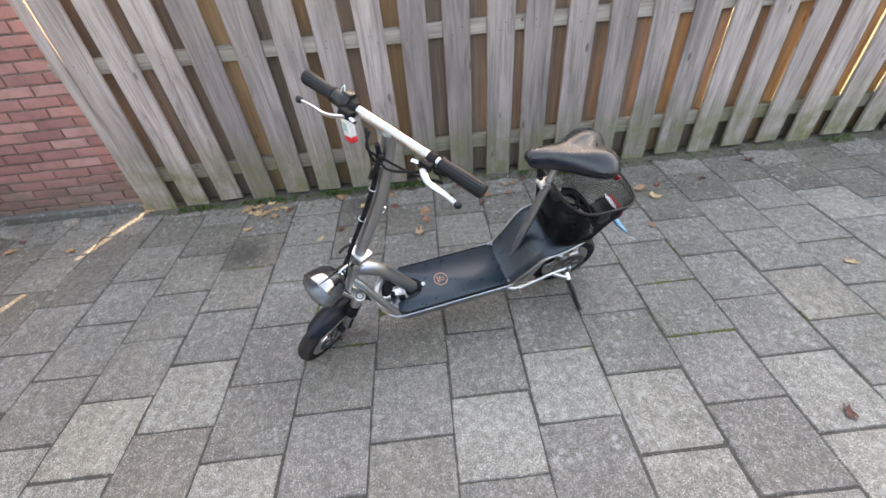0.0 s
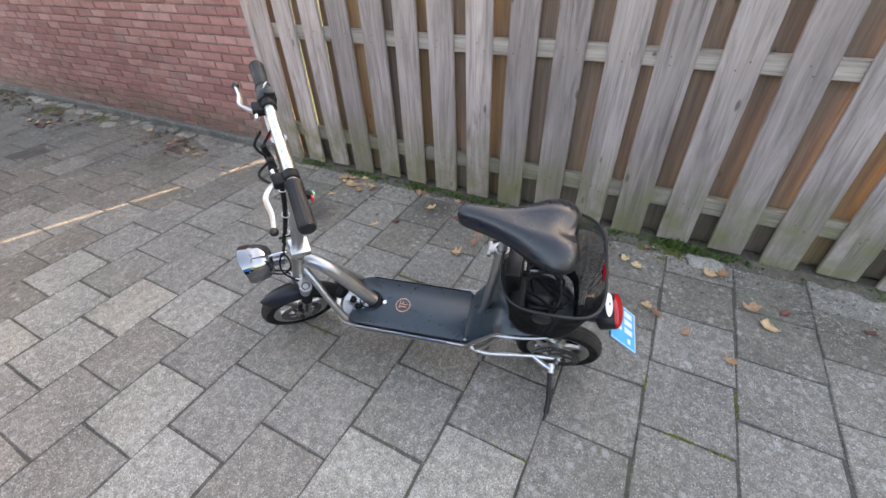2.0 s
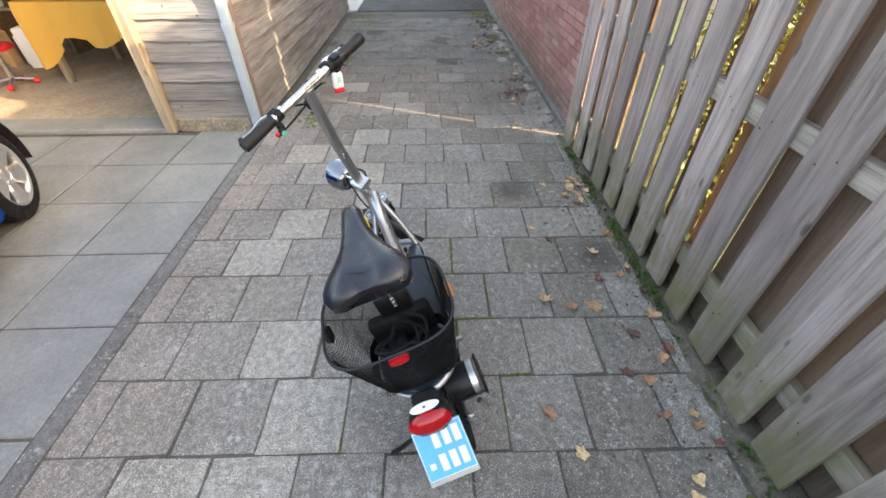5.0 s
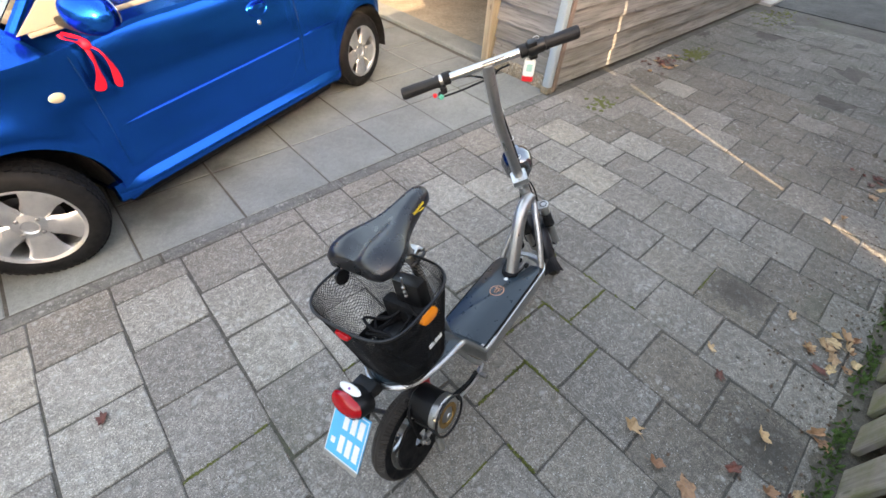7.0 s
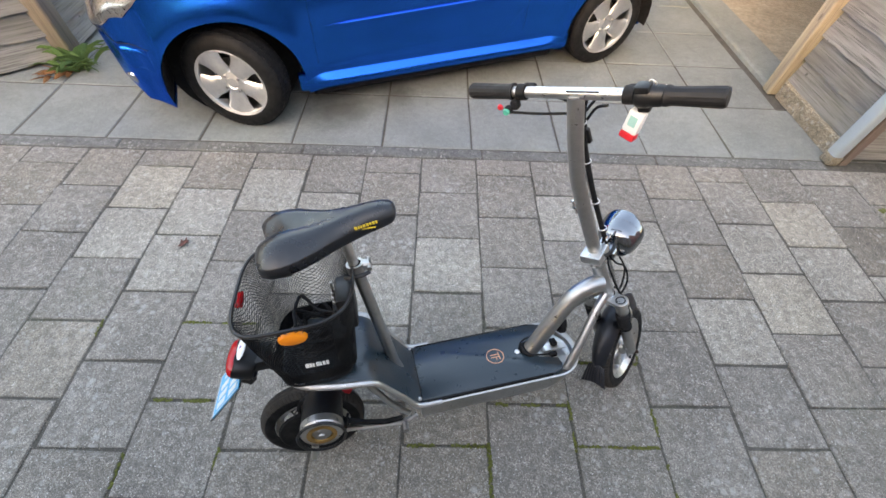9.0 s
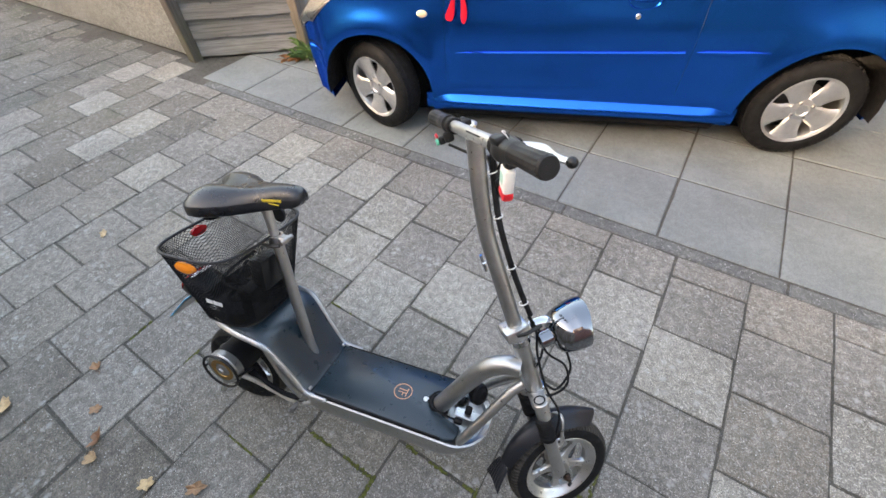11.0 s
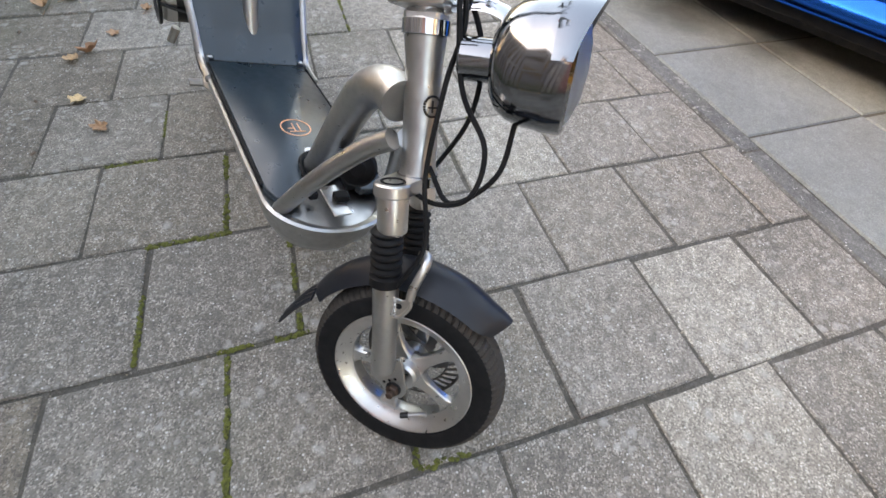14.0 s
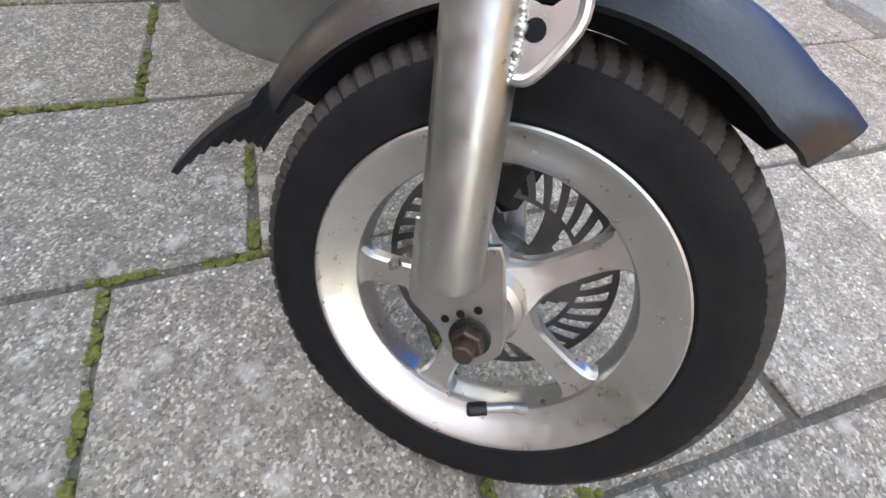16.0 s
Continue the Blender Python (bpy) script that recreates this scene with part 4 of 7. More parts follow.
tube(bm, smooth_path([(-0.01, -0.032, 0.030), (0.006, -0.044, 0.034), (0.028, -0.045, 0.036), (0.050, -0.041, 0.034)], 4), 0.0048, 8)
part("clamp_lever", bm, M_BLACK, stem, "", S)
bm = bmesh.new()
tube(bm, [(-0.014, 0.006, 0.222), (-0.028, 0.008, 0.224)], 0.005, 8)
tube(bm, [(-0.024, 0.006, 0.202), (-0.025, 0.007, 0.245)], 0.0035, 8)
part("wing_bolt", bm, M_CHROME, stem, "", S)
BARZ, BARX = 0.505, 0.028
bm = bmesh.new()
tube(bm, [(BARX, -0.268, BARZ), (BARX, 0, BARZ), (BARX, 0.268, BARZ)], 0.0125, 18)
S0 = S
S = S @ Matrix.Translation((BARX, -0.034, BARZ)) @ pose(0, 0, 0, 6.2) @ Matrix.Translation((-BARX, 0, -BARZ))     # the bar sits off the axis and tilts a little
bar = part("handlebar", bm, M_ALU, scooter, "straight silver handlebar", S)
bm = boxes(((BARX - 0.0095, -0.02, BARZ + 0.0085), (0.001, 0.07, 0.005), 0.0, None))
part("bar_print", bm, M_BLACK, bar, "", S, smooth=False)
for side, inner in ((1, 0.150), (-1, 0.175)):
    bm = bmesh.new()
    lathe(bm, [(0.0, 0.0), (0.0165, 0.0), (0.0185, 0.004), (0.0172, 0.010), (0.0168, 0.2735 - inner - 0.012), (0.0195, 0.2735 - inner - 0.006), (0.0195, 0.2735 - inner), (0.0125, 0.2735 - inner)], 56)
    for v in bm.verts:
        k = round(math.atan2(v.co.y, v.co.x) / math.tau * 56)
        if math.hypot(v.co.x, v.co.y) < 0.0175 and math.hypot(v.co.x, v.co.y) > 0.0160 and 0.005 < v.co.z < 0.26 - inner and k % 4 < 2:
            v.co.x *= 1.09
            v.co.y *= 1.09
    part("grip", bm, M_GRIP, bar, "ribbed black rubber grip", S @ Matrix.Translation((BARX, side * 0.2735, BARZ)) @ pose(0, 0, 0, side * 90, 0, 0))
# throttle housing on the right, brake levers, switch on the left
bm = bmesh.new()
lathe(bm, [(0.012, 0.122), (0.020, 0.124), (0.0235, 0.130), (0.0235, 0.146), (0.021, 0.151), (0.0205, 0.168), (0.0185, 0.174), (0.012, 0.176)], 22)
part("throttle", bm, M_BLACK, bar, "black twist throttle housing", S @ Matrix.Translation((BARX, 0, BARZ)) @ pose(0, 0, 0, 90, 0, 0))
bm = boxes(((BARX - 0.006, -0.138, BARZ + 0.019), (0.028, 0.028, 0.016), 0.005, None, 2), ((BARX + 0.004, -0.138, BARZ - 0.026), (0.024, 0.026, 0.018), 0.006, None, 2))
part("throttle_block", bm, M_BLACK, bar, "", S)
for side, y0 in ((-1, 0.112), (1, 0.128)):
    bm = boxes(((BARX + 0.024, side * y0, BARZ - 0.008), (0.030, 0.034, 0.022), 0.006, None, 2))
    lathe(bm, [(0.0125, -0.012), (0.0178, -0.010), (0.0178, 0.010), (0.0125, 0.012)], 18, Matrix.Translation((BARX, side * y0, BARZ)) @ pose(0, 0, 0, 90, 0, 0), True)
    br = part("brake_bracket", bm, M_MATTE, bar, "", S)
    bm = bmesh.new()
    p = smooth_path([(BARX + 0.026, side * (y0 - 0.006), BARZ - 0.014), (BARX + 0.046, side * (y0 + 0.010), BARZ - 0.016), (BARX + 0.060, side * (y0 + 0.036), BARZ - 0.020), (BARX + 0.056, side * (y0 + 0.075), BARZ - 0.024), (BARX + 0.060, side * (y0 + 0.118), BARZ - 0.026)], 4)
    tube(bm, p, [0.010 - 0.0045 * i / (len(p) - 1) for i in range(len(p))], 8, True, 0.6)
    lv = part("brake_lever", bm, M_ALU, bar, "silver brake lever", S)
    bm = bmesh.new()
    bmesh.ops.create_uvsphere(bm, u_segments=12, v_segments=8, radius=0.0095, matrix=Matrix.Translation(p[-1]))
    part("lever_tip", bm, M_BLACK, lv, "black rubber tip", S)
    bm = bmesh.new()
    tube(bm, [(BARX + 0.030, side * (y0 - 0.012), BARZ - 0.010), (BARX + 0.034, side * (y0 - 0.034), BARZ - 0.012)], 0.0058, 10)
    part("cable_adjuster", bm, M_CHROME, lv, "", S)
bm = boxes(((BARX - 0.012, 0.146, BARZ - 0.024), (0.022, 0.020, 0.024), 0.006, None, 2), ((BARX - 0.026, 0.158, BARZ - 0.030), (0.018, 0.018, 0.018), 0.006, None, 2))
sw = part("switch", bm, M_MATTE, bar, "black switch block", S)
bm = bmesh.new()
lathe(bm, [(0.0, 0.006), (0.007, 0.005), (0.0085, 0.0)], 14, pose(BARX - 0.036, 0.158, BARZ - 0.030, 0, -90, 0))
part("button", bm, M_GREEN, sw, "green button", S)
bm = bmesh.new()
lathe(bm, [(0.0, 0.006), (0.006, 0.005), (0.0075, 0.0)], 14, pose(BARX - 0.030, 0.176, BARZ - 0.022, 0, -90, 0))
part("button", bm, M_TAGRED, sw, "red button", S)

S = S0
# wiring loom down the stem, loose cables at the lamp
bm = bmesh.new()
tube(bm, smooth_path([(0.064, -0.035, 0.478), (0.050, -0.026, 0.438), (0.040, -0.022, 0.38), (0.030, -0.022, 0.315), (0.028, -0.020, 0.22), (0.032, -0.018, 0.13), (0.040, -0.014, 0.055)], 6), 0.0068, 10)
loom = part("wiring_loom", bm, M_MATTE, scooter, "black taped wiring loom", S)
bm = bmesh.new()
rnd = random.Random(4)
ends = [((BARX + 0.034, -0.066, BARZ - 0.012), (0.080, -0.05, 0.463), (0.058, -0.03, 0.443)),
        ((BARX + 0.034, 0.094, BARZ - 0.012), (0.086, 0.03, 0.458), (0.056, -0.022, 0.438)),
        ((BARX - 0.010, 0.140, BARZ - 0.030), (0.037, 0.07, 0.455), (0.052, -0.02, 0.443)),
        ((BARX + 0.004, -0.095, BARZ - 0.035), (0.062, -0.055, 0.448), (0.056, -0.03, 0.423))]
for e in ends:
    bm = bmesh.new()
    tube(bm, smooth_path(e, 6), 0.0032, 7)
    part("cable", bm, M_MATTE, loom, "loose black cable", S)
for q in ([(0.036, -0.014, 0.06), (0.045, -0.01, 0.0), (0.030, -0.012, -0.06), (0.020, -0.03, -0.16), (0.03, -0.045, -0.24), (0.0, -0.055, -0.30)],
          [(0.034, -0.012, 0.05), (0.060, 0.012, -0.02), (0.055, 0.02, -0.09), (0.02, 0.03, -0.15), (-0.02, 0.03, -0.20)],
          [(0.036, -0.016, 0.05), (0.05, -0.02, -0.06), (0.085, -0.03, -0.12), (0.075, -0.035, -0.175), (0.03, -0.03, -0.19), (-0.02, -0.02, -0.17)],
          [(0.11, 0.0, -0.09), (0.10, -0.02, -0.15), (0.05, -0.02, -0.19), (0.02, -0.02, -0.15)]):
    bm = bmesh.new()
    tube(bm, smooth_path(q, 7), 0.0032, 7)
    part("cable", bm, M_MATTE, loom, "loose black cable", S)
for z, x in ((0.42, 0.046), (0.325, 0.031), (0.20, 0.027), (0.10, 0.030)):
    bm = bmesh.new()
    lathe(bm, [(0.0098, -0.0012), (0.0112, -0.0012), (0.0112, 0.0012), (0.0098, 0.0012)], 12, Matrix.Translation((x, -0.021, z)), True)
    part("cable_tie", bm, M_WHITE, loom, "white cable tie", S)
bm = boxes(((0.052, -0.02, 0.425), (0.016, 0.014, 0.06), 0.003), ((0.05, -0.028, 0.385), (0.014, 0.012, 0.04), 0.003))
part("connector", bm, M_BLACK, loom, "", S)

# headlight: chrome bowl, clear glass
HLM = S @ pose(0.088, -0.006, -0.034, 0, 90 + 1, 0)
bm = bmesh.new()
lathe(bm, [(0.0, -0.045), (0.018, -0.045), (0.022, -0.042), (0.022, -0.010), (0.036, -0.007), (0.048, 0.001), (0.056, 0.014), (0.0605, 0.030), (0.062, 0.046), (0.0635, 0.050), (0.0635, 0.070), (0.060, 0.0735), (0.056, 0.072), (0.050, 0.055), (0.035, 0.032), (0.0, 0.022)], 40)
# chrome darkened so that its colour carries the dark reflections
M_LAMPSHELL = metal("dim_reflection_chrome", (0.26, 0.27, 0.285), 0.10, 0.0, 0.15)
lamp = part("headlight", bm, M_LAMPSHELL, scooter, "round chrome headlight", HLM)
bm = bmesh.new()
lathe(bm, [(0.0, 0.086), (0.025, 0.084), (0.046, 0.078), (0.0565, 0.0715), (0.055, 0.070), (0.045, 0.0755), (0.025, 0.081), (0.0, 0.083)], 40)
lens = part("lamp_glass", bm, M_FROST, lamp, "clear lamp glass", HLM)
lens.visible_shadow = False
bm = bmesh.new()
rings = []
for i in range(25):
    a = radians(lerp(95, 265, i / 24))
    peak = 0.020 * max(0.0, math.sin(math.pi * i / 24)) ** 1.4
    rings.append([(0.0640 * math.cos(a), 0.0640 * math.sin(a), 0.052), (0.0655 * math.cos(a), 0.0655 * math.sin(a), 0.066), (0.0645 * math.cos(a), 0.0645 * math.sin(a), 0.071 + peak)])
loft(bm, rings, closed=False, caps=False)
solid(bm, 0.0016)
part("visor", bm, M_LAMPSHELL, lamp, "chrome peak over the lamp glass", HLM)
bm = bmesh.new()
tube(bm, smooth_path([(0.02, 0.0, 0.012), (0.055, 0.0, 0.018), (0.088, 0.0, 0.008), (0.108, 0.0, -0.022)], 4), 0.010, 8, True, 0.35)
part("lamp_bracket", bm, M_CHROME, lamp, "", S)

UP = Matrix.Translation((0, 0, 0.014))   # the deck parts sit this much higher than they are drawn


# deck: silver tray, black rubber mat, printed roundel
def tray_ring(h, hw, front, back, r):
    pts = []
    for i in range(25):
        a = radians(-90 + 180 * i / 24)
        pts.append((front - r + r * math.cos(a), hw * math.sin(a) if abs(hw * math.sin(a)) < hw else hw * math.sin(a), h))
    pts += [(back, hw, h), (back, -hw, h)]
    return pts


bm = bmesh.new()
rings = [tray_ring(0.238, 0.096, 0.262, -0.262, 0.10), tray_ring(0.245, 0.108, 0.275, -0.262, 0.10), tray_ring(0.242, 0.112, 0.279, -0.262, 0.10), tray_ring(0.232, 0.108, 0.274, -0.262, 0.10),
         tray_ring(0.185, 0.100, 0.256, -0.262, 0.10), tray_ring(0.150, 0.086, 0.232, -0.250, 0.09), tray_ring(0.142, 0.074, 0.215, -0.245, 0.085)]
rings = [tray_ring(0.226, 0.093, 0.256, -0.255, 0.10)] + rings
loft(bm, rings)
part("deck_tray", bm, M_FRAME, scooter, "silver aluminium deck tray", UP)
bm = bmesh.new()
out = [(-0.256, -0.100), (0.165, -0.103), (0.190, -0.093), (0.198, -0.076), (0.194, -0.050), (0.150, -0.040), (0.118, -0.030), (0.098, -0.018), (0.095, 0.0), (0.098, 0.018), (0.118, 0.030), (0.150, 0.040), (0.194, 0.050), (0.198, 0.076), (0.190, 0.093), (0.165, 0.103), (-0.256, 0.100)]
prism(bm, out, 0.238, 0.2535, None, 0.003)
dm = part("deck_mat", bm, M_MAT, scooter, "black grained rubber deck mat", UP, sharp=50)
bm = boxes(((-0.045, 0.103, 0.247), (0.40, 0.006, 0.012), 0.002), ((-0.045, -0.103, 0.247), (0.40, 0.006, 0.012), 0.002), ((-0.256, 0, 0.249), (0.008, 0.20, 0.010), 0.003))
part("mat_edging", bm, M_MATTE, dm, "", UP)
bm = bmesh.new()
lathe(bm, [(0.0262, 0.0), (0.0285, 0.0), (0.0285, 0.0009), (0.0262, 0.0009)], 40, Matrix.Translation((0.0, 0.0, 0.2534)), True)
# a plain mark of three strokes inside the ring
for p in (((0.013, 0.014), (0.013, -0.014)), ((0.012, 0.006), (-0.014, 0.006)), ((0.012, -0.004), (-0.014, -0.004)), ((0.002, -0.005), (0.002, -0.014))):
    (x0, y0), (x1, y1) = p
    L = math.hypot(x1 - x0, y1 - y0)
    box(bm, (0, 0, 0), (L + 0.0018, 0.0022, 0.0009), 0, pose((x0 + x1) / 2, (y0 + y1) / 2, 0.2538, 0, 0, math.degrees(math.atan2(y1 - y0, x1 - x0))))
part("roundel", bm, M_COPPER, dm, "copper-coloured printed roundel", UP, smooth=False)
bm = bmesh.new()
lathe(bm, [(0.0, 0.2570), (0.006, 0.2565), (0.0085, 0.2545), (0.0088, 0.2533)], 16, Matrix.Translation((0.075, 0.0, 0)))
part("deck_screw", bm, M_WHITE, dm, "pale screw cap", UP)
bm = bmesh.new()
tube(bm, smooth_path([(0.083, 0.004, 0.257), (0.10, 0.03, 0.262), (0.145, 0.040, 0.270), (0.155, 0.028, 0.300)], 5), 0.003, 7)
part("cable", bm, M_MATTE, dm, "", UP)
bm = bmesh.new()
tube(bm, smooth_path([(0.083, -0.004, 0.257), (0.105, -0.026, 0.262), (0.14, -0.036, 0.262), (0.19, -0.03, 0.245)], 5), 0.003, 7)
part("cable", bm, M_MATTE, dm, "", UP)
for u, v, h, su, sv, sh in ((0.172, 0.036, 0.254, 0.026, 0.018, 0.020), (0.186, -0.034, 0.250, 0.024, 0.016, 0.014), (0.205, 0.010, 0.252, 0.020, 0.026, 0.014)):
    bm = boxes(((u, v, h), (su, sv, sh), 0.004, None, 2))
    part("connector", bm, M_MATTE, scooter, "small black plug", UP)
bm = bmesh.new()
lathe(bm, [(0.024, -0.006), (0.032, -0.006), (0.034, 0.0), (0.030, 0.007), (0.024, 0.008)], 24, pose(0.118, 0, 0.262, 0, 28, 0), True)
part("tube_grommet", bm, M_MATTE, scooter, "black rubber grommet at the tube's foot")
bm = boxes(((0.205, 0.0, 0.244), (0.075, 0.03, 0.004), 0.001))
part("tray_plate", bm, M_ALU, scooter, "", UP)
bm = bmesh.new()
lathe(bm, [(0.0, 0.030), (0.012, 0.030), (0.016, 0.026), (0.026, 0.024), (0.031, 0.018), (0.031, 0.004), (0.024, -0.004), (0.014, -0.010), (0.0, -0.012)], 28, pose(0.215, 0.022, 0.338, 0, 70, -25))
part("horn", bm, M_MATTE, scooter, "round black horn")

# rear body: black ramp and rear deck with silver edge
bm = bmesh.new()
prof = [(-0.256, 0.268, 0.108), (-0.268, 0.277, 0.108), (-0.300, 0.325, 0.110), (-0.334, 0.378, 0.114), (-0.360, 0.418, 0.118), (-0.374, 0.436, 0.120), (-0.394, 0.449, 0.122), (-0.418, 0.454, 0.123),
        (-0.46, 0.457, 0.120), (-0.51, 0.458, 0.112), (-0.55, 0.458, 0.099), (-0.58, 0.457, 0.082), (-0.602, 0.456, 0.058), (-0.614, 0.455, 0.030), (-0.617, 0.455, 0.012)]
rings = []
for u, h, hw in prof:
    ring = []
    for j in range(13):
        s = (j - 6) / 6
        ring.append((u, s * hw, h - 0.016 * max(0, abs(s) - 0.72) ** 2 / 0.08))
    rings.append(ring)
loft(bm, rings, closed=False, caps=False)
solid(bm, 0.006)
rear = part("rear_cover", bm, M_MAT, scooter, "black moulded ramp and rear cover")
for side in (-1, 1):
    bm = bmesh.new()
    tube(bm, smooth_path([(-0.20, side * 0.110, 0.257), (-0.268, side * 0.111, 0.264), (-0.300, side * 0.113, 0.310), (-0.334, side * 0.117, 0.363), (-0.368, side * 0.122, 0.416), (-0.398, side * 0.126, 0.435), (-0.46, side * 0.124, 0.443), (-0.51, side * 0.115, 0.444), (-0.555, side * 0.100, 0.444), (-0.592, side * 0.074, 0.443), (-0.615, side * 0.036, 0.442), (-0.620, 0, 0.442)], 4), 0.0085, 8, True, 0.7)
    part("edge_tube", bm, M_FRAME, rear, "silver edge tube")
for side in (-1, 1):
    bm = boxes(((-0.262, side * 0.095, 0.272), (0.012, 0.012, 0.008), 0.003))
    part("cover_screw", bm, M_STEEL, rear, "")
bm = bmesh.new()
prism(bm, [(-0.03, -0.012), (-0.012, -0.014), (0.02, -0.010), (0.03, 0.0), (0.02, 0.010), (-0.012, 0.014), (-0.03, 0.012)], 0.0, 0.002, pose(-0.322, 0, 0.363, 0, 57, 0))
part("post_slot", bm, M_DARK, rear, "dark slot for the seat post", smooth=False)

# seat post, clamp, saddle
bm = bmesh.new()
tube(bm, [(-0.304, 0, 0.30), (-0.318, 0, 0.346), (-0.374, 0, 0.718)], 0.0155, 18)
post = part("seat_post", bm, M_FRAME, scooter, "silver tilted seat post")
bm = bmesh.new()
tube(bm, [(-0.372, 0, 0.70), (-0.394, 0, 0.845)], 0.0125, 16)
part("seat_pin", bm, M_ALU, post, "")
bm = bmesh.new()
lathe(bm, [(0.0155, -0.012), (0.0215, -0.012), (0.0215, 0.012), (0.0155, 0.012)], 20, pose(-0.3735, 0, 0.716, 0, -8, 0), True)
box(bm, (-0.348, 0.0, 0.719), (0.022, 0.026, 0.020), 0.004)
tube(bm, [(-0.342, -0.022, 0.719), (-0.342, 0.024, 0.719)], 0.0065, 10)
cl = part("seat_clamp", bm, M_STEEL, post, "dull quick-release clamp")
bm = bmesh.new()
tube(bm, smooth_path([(-0.342, -0.026, 0.716), (-0.360, -0.032, 0.713), (-0.39, -0.030, 0.710), (-0.402, -0.024, 0.708)], 4), 0.005, 8, True, 0.7)
part("quick_release", bm, M_BLACK, cl, "black lever")
bm = bmesh.new()
rings = []
SAD = [(-0.256, 0.012, 0.858, 0.016), (-0.260, 0.021, 0.866, 0.034), (-0.268, 0.026, 0.871, 0.046), (-0.285, 0.030, 0.873, 0.054), (-0.320, 0.035, 0.870, 0.060), (-0.360, 0.043, 0.863, 0.064), (-0.400, 0.058, 0.857, 0.067),
       (-0.435, 0.080, 0.855, 0.070), (-0.470, 0.101, 0.856, 0.074), (-0.500, 0.110, 0.855, 0.076), (-0.525, 0.108, 0.850, 0.073), (-0.545, 0.096, 0.840, 0.062), (-0.556, 0.074, 0.830, 0.044)]
for u, hw, top, dep in SAD:
    ring = []
    wide = max(0.0, min(1.0, (hw - 0.04) / 0.06))
    for j in range(28):
        a = math.tau * j / 28
        c, s = math.cos(a), math.sin(a)
        y = hw * math.copysign(abs(c) ** 0.75, c)
        e = abs(c)
        if s >= 0:
            z = top - dep * 0.5 * e ** 2.6 - wide * 0.019 * math.exp(-(y / 0.020) ** 2)
        else:
            z = top - dep * 0.5 * e ** 2.6 - dep * abs(s) ** 0.5 * (1 - 0.25 * e)
        back = wide * 0.026 * math.exp(-(y / 0.035) ** 2) * (1 if u < -0.5 else 0)
        ring.append((u + back, y, z))
    rings.append(ring)
loft(bm, rings)
SEAT = Matrix.Translation((-0.008, 0, 0.010))
saddle = part("saddle", bm, M_SADDLE, scooter, "black padded saddle with two-part rear", SEAT, sharp=70)
bm = bmesh.new()
tube(bm, smooth_path([(-0.30, 0, 0.842), (-0.35, 0.018, 0.812), (-0.43, 0.022, 0.800), (-0.52, 0.045, 0.80)], 5), 0.004, 8)
tube(bm, smooth_path([(-0.30, 0, 0.842), (-0.35, -0.018, 0.812), (-0.43, -0.022, 0.800), (-0.52, -0.045, 0.80)], 5), 0.004, 8)
box(bm, (-0.388, 0, 0.815), (0.04, 0.05, 0.03), 0.006)
part("saddle_rail", bm, M_BLACK, saddle, "", SEAT)
for side in (-1, 1):
    bm = bmesh.new()
    lathe(bm, [(0.0, 0.0), (0.018, 0.0), (0.024, -0.006), (0.022, -0.02), (0.024, -0.026), (0.020, -0.044), (0.0, -0.046)], 18, Matrix.Translation((-0.505, side * 0.058, 0.812)))
    part("saddle_spring", bm, M_MATTE, saddle, "black elastomer spring", SEAT)
for side in (-1,):
    # small yellow print on one flank of the nose: two lines of bars
    bm = bmesh.new()
    x = -0.300
    rnd = random.Random(3)
    while x > -0.345:
        w = rnd.uniform(0.003, 0.007)
        box(bm, (x - w / 2, side * (0.0330 + 0.16 * max(0, -0.30 - x)), 0.8435 - 0.10 * (-0.30 - x)), (w, 0.003, 0.006), 0)
        x -= w + 0.0018
    box(bm, (-0.320, side * 0.0362, 0.833), (0.03, 0.003, 0.0022), 0)
    part("print", bm, M_YELLOW, saddle, "small yellow print", SEAT, smooth=False)

# wire basket behind the post
def basket_pt(a, t):
    """Angle round the basket, height 0 (floor) to 1 (rim)."""
    k = lerp(0.70, 1.0, t)
    c, s = math.cos(a), math.sin(a)
    e = 0.55
    x = -0.516 + lerp(0.006, 0, t) + 0.135 * k * math.copysign(abs(c) ** e, c)
    hw = 0.168 * k * (1 if c < 0 else 1.0)
    y = hw * math.copysign(abs(s) ** e, s)
    return Vector((x, y, lerp(0.466, 0.712 + 0.014 * c, t)))


bm = bmesh.new()
N, ST = 116, 26
for d in (-1, 1):
    for i in range(N):
        a0 = i * math.tau / N
        pts = [basket_pt(a0 + d * 1.25 * (j / ST), j / ST) for j in range(ST + 1)]
        tube(bm, pts, 0.00095, 3, False)
WIRES = bm
bm = bmesh.new()
loop = [basket_pt(i * math.tau / 72, 1.0) for i in range(72)]
tube(bm, loop + [loop[0], loop[1]], 0.0042, 8, False)
loop = [basket_pt(i * math.tau / 72, 0.0) for i in range(72)]
tube(bm, loop + [loop[0], loop[1]], 0.003, 6, False)
basket = part("basket", bm, M_BLACK, scooter, "black wire mesh basket with cables inside")
wm = part("wire_mesh", WIRES, M_MATTE, basket, "fine black wire mesh", smooth=False)
wm["kind"] = "stuff"
bm = bmesh.new()
for i in range(30):
    y = lerp(-0.105, 0.105, i / 29)
    tube(bm, [(-0.60, y, 0.464), (-0.42, y, 0.464)], 0.0009, 3, False)
for i in range(26):
    x = lerp(-0.60, -0.42, i / 25)
    tube(bm, [(x, -0.105, 0.463), (x, 0.105, 0.463)], 0.0009, 3, False)
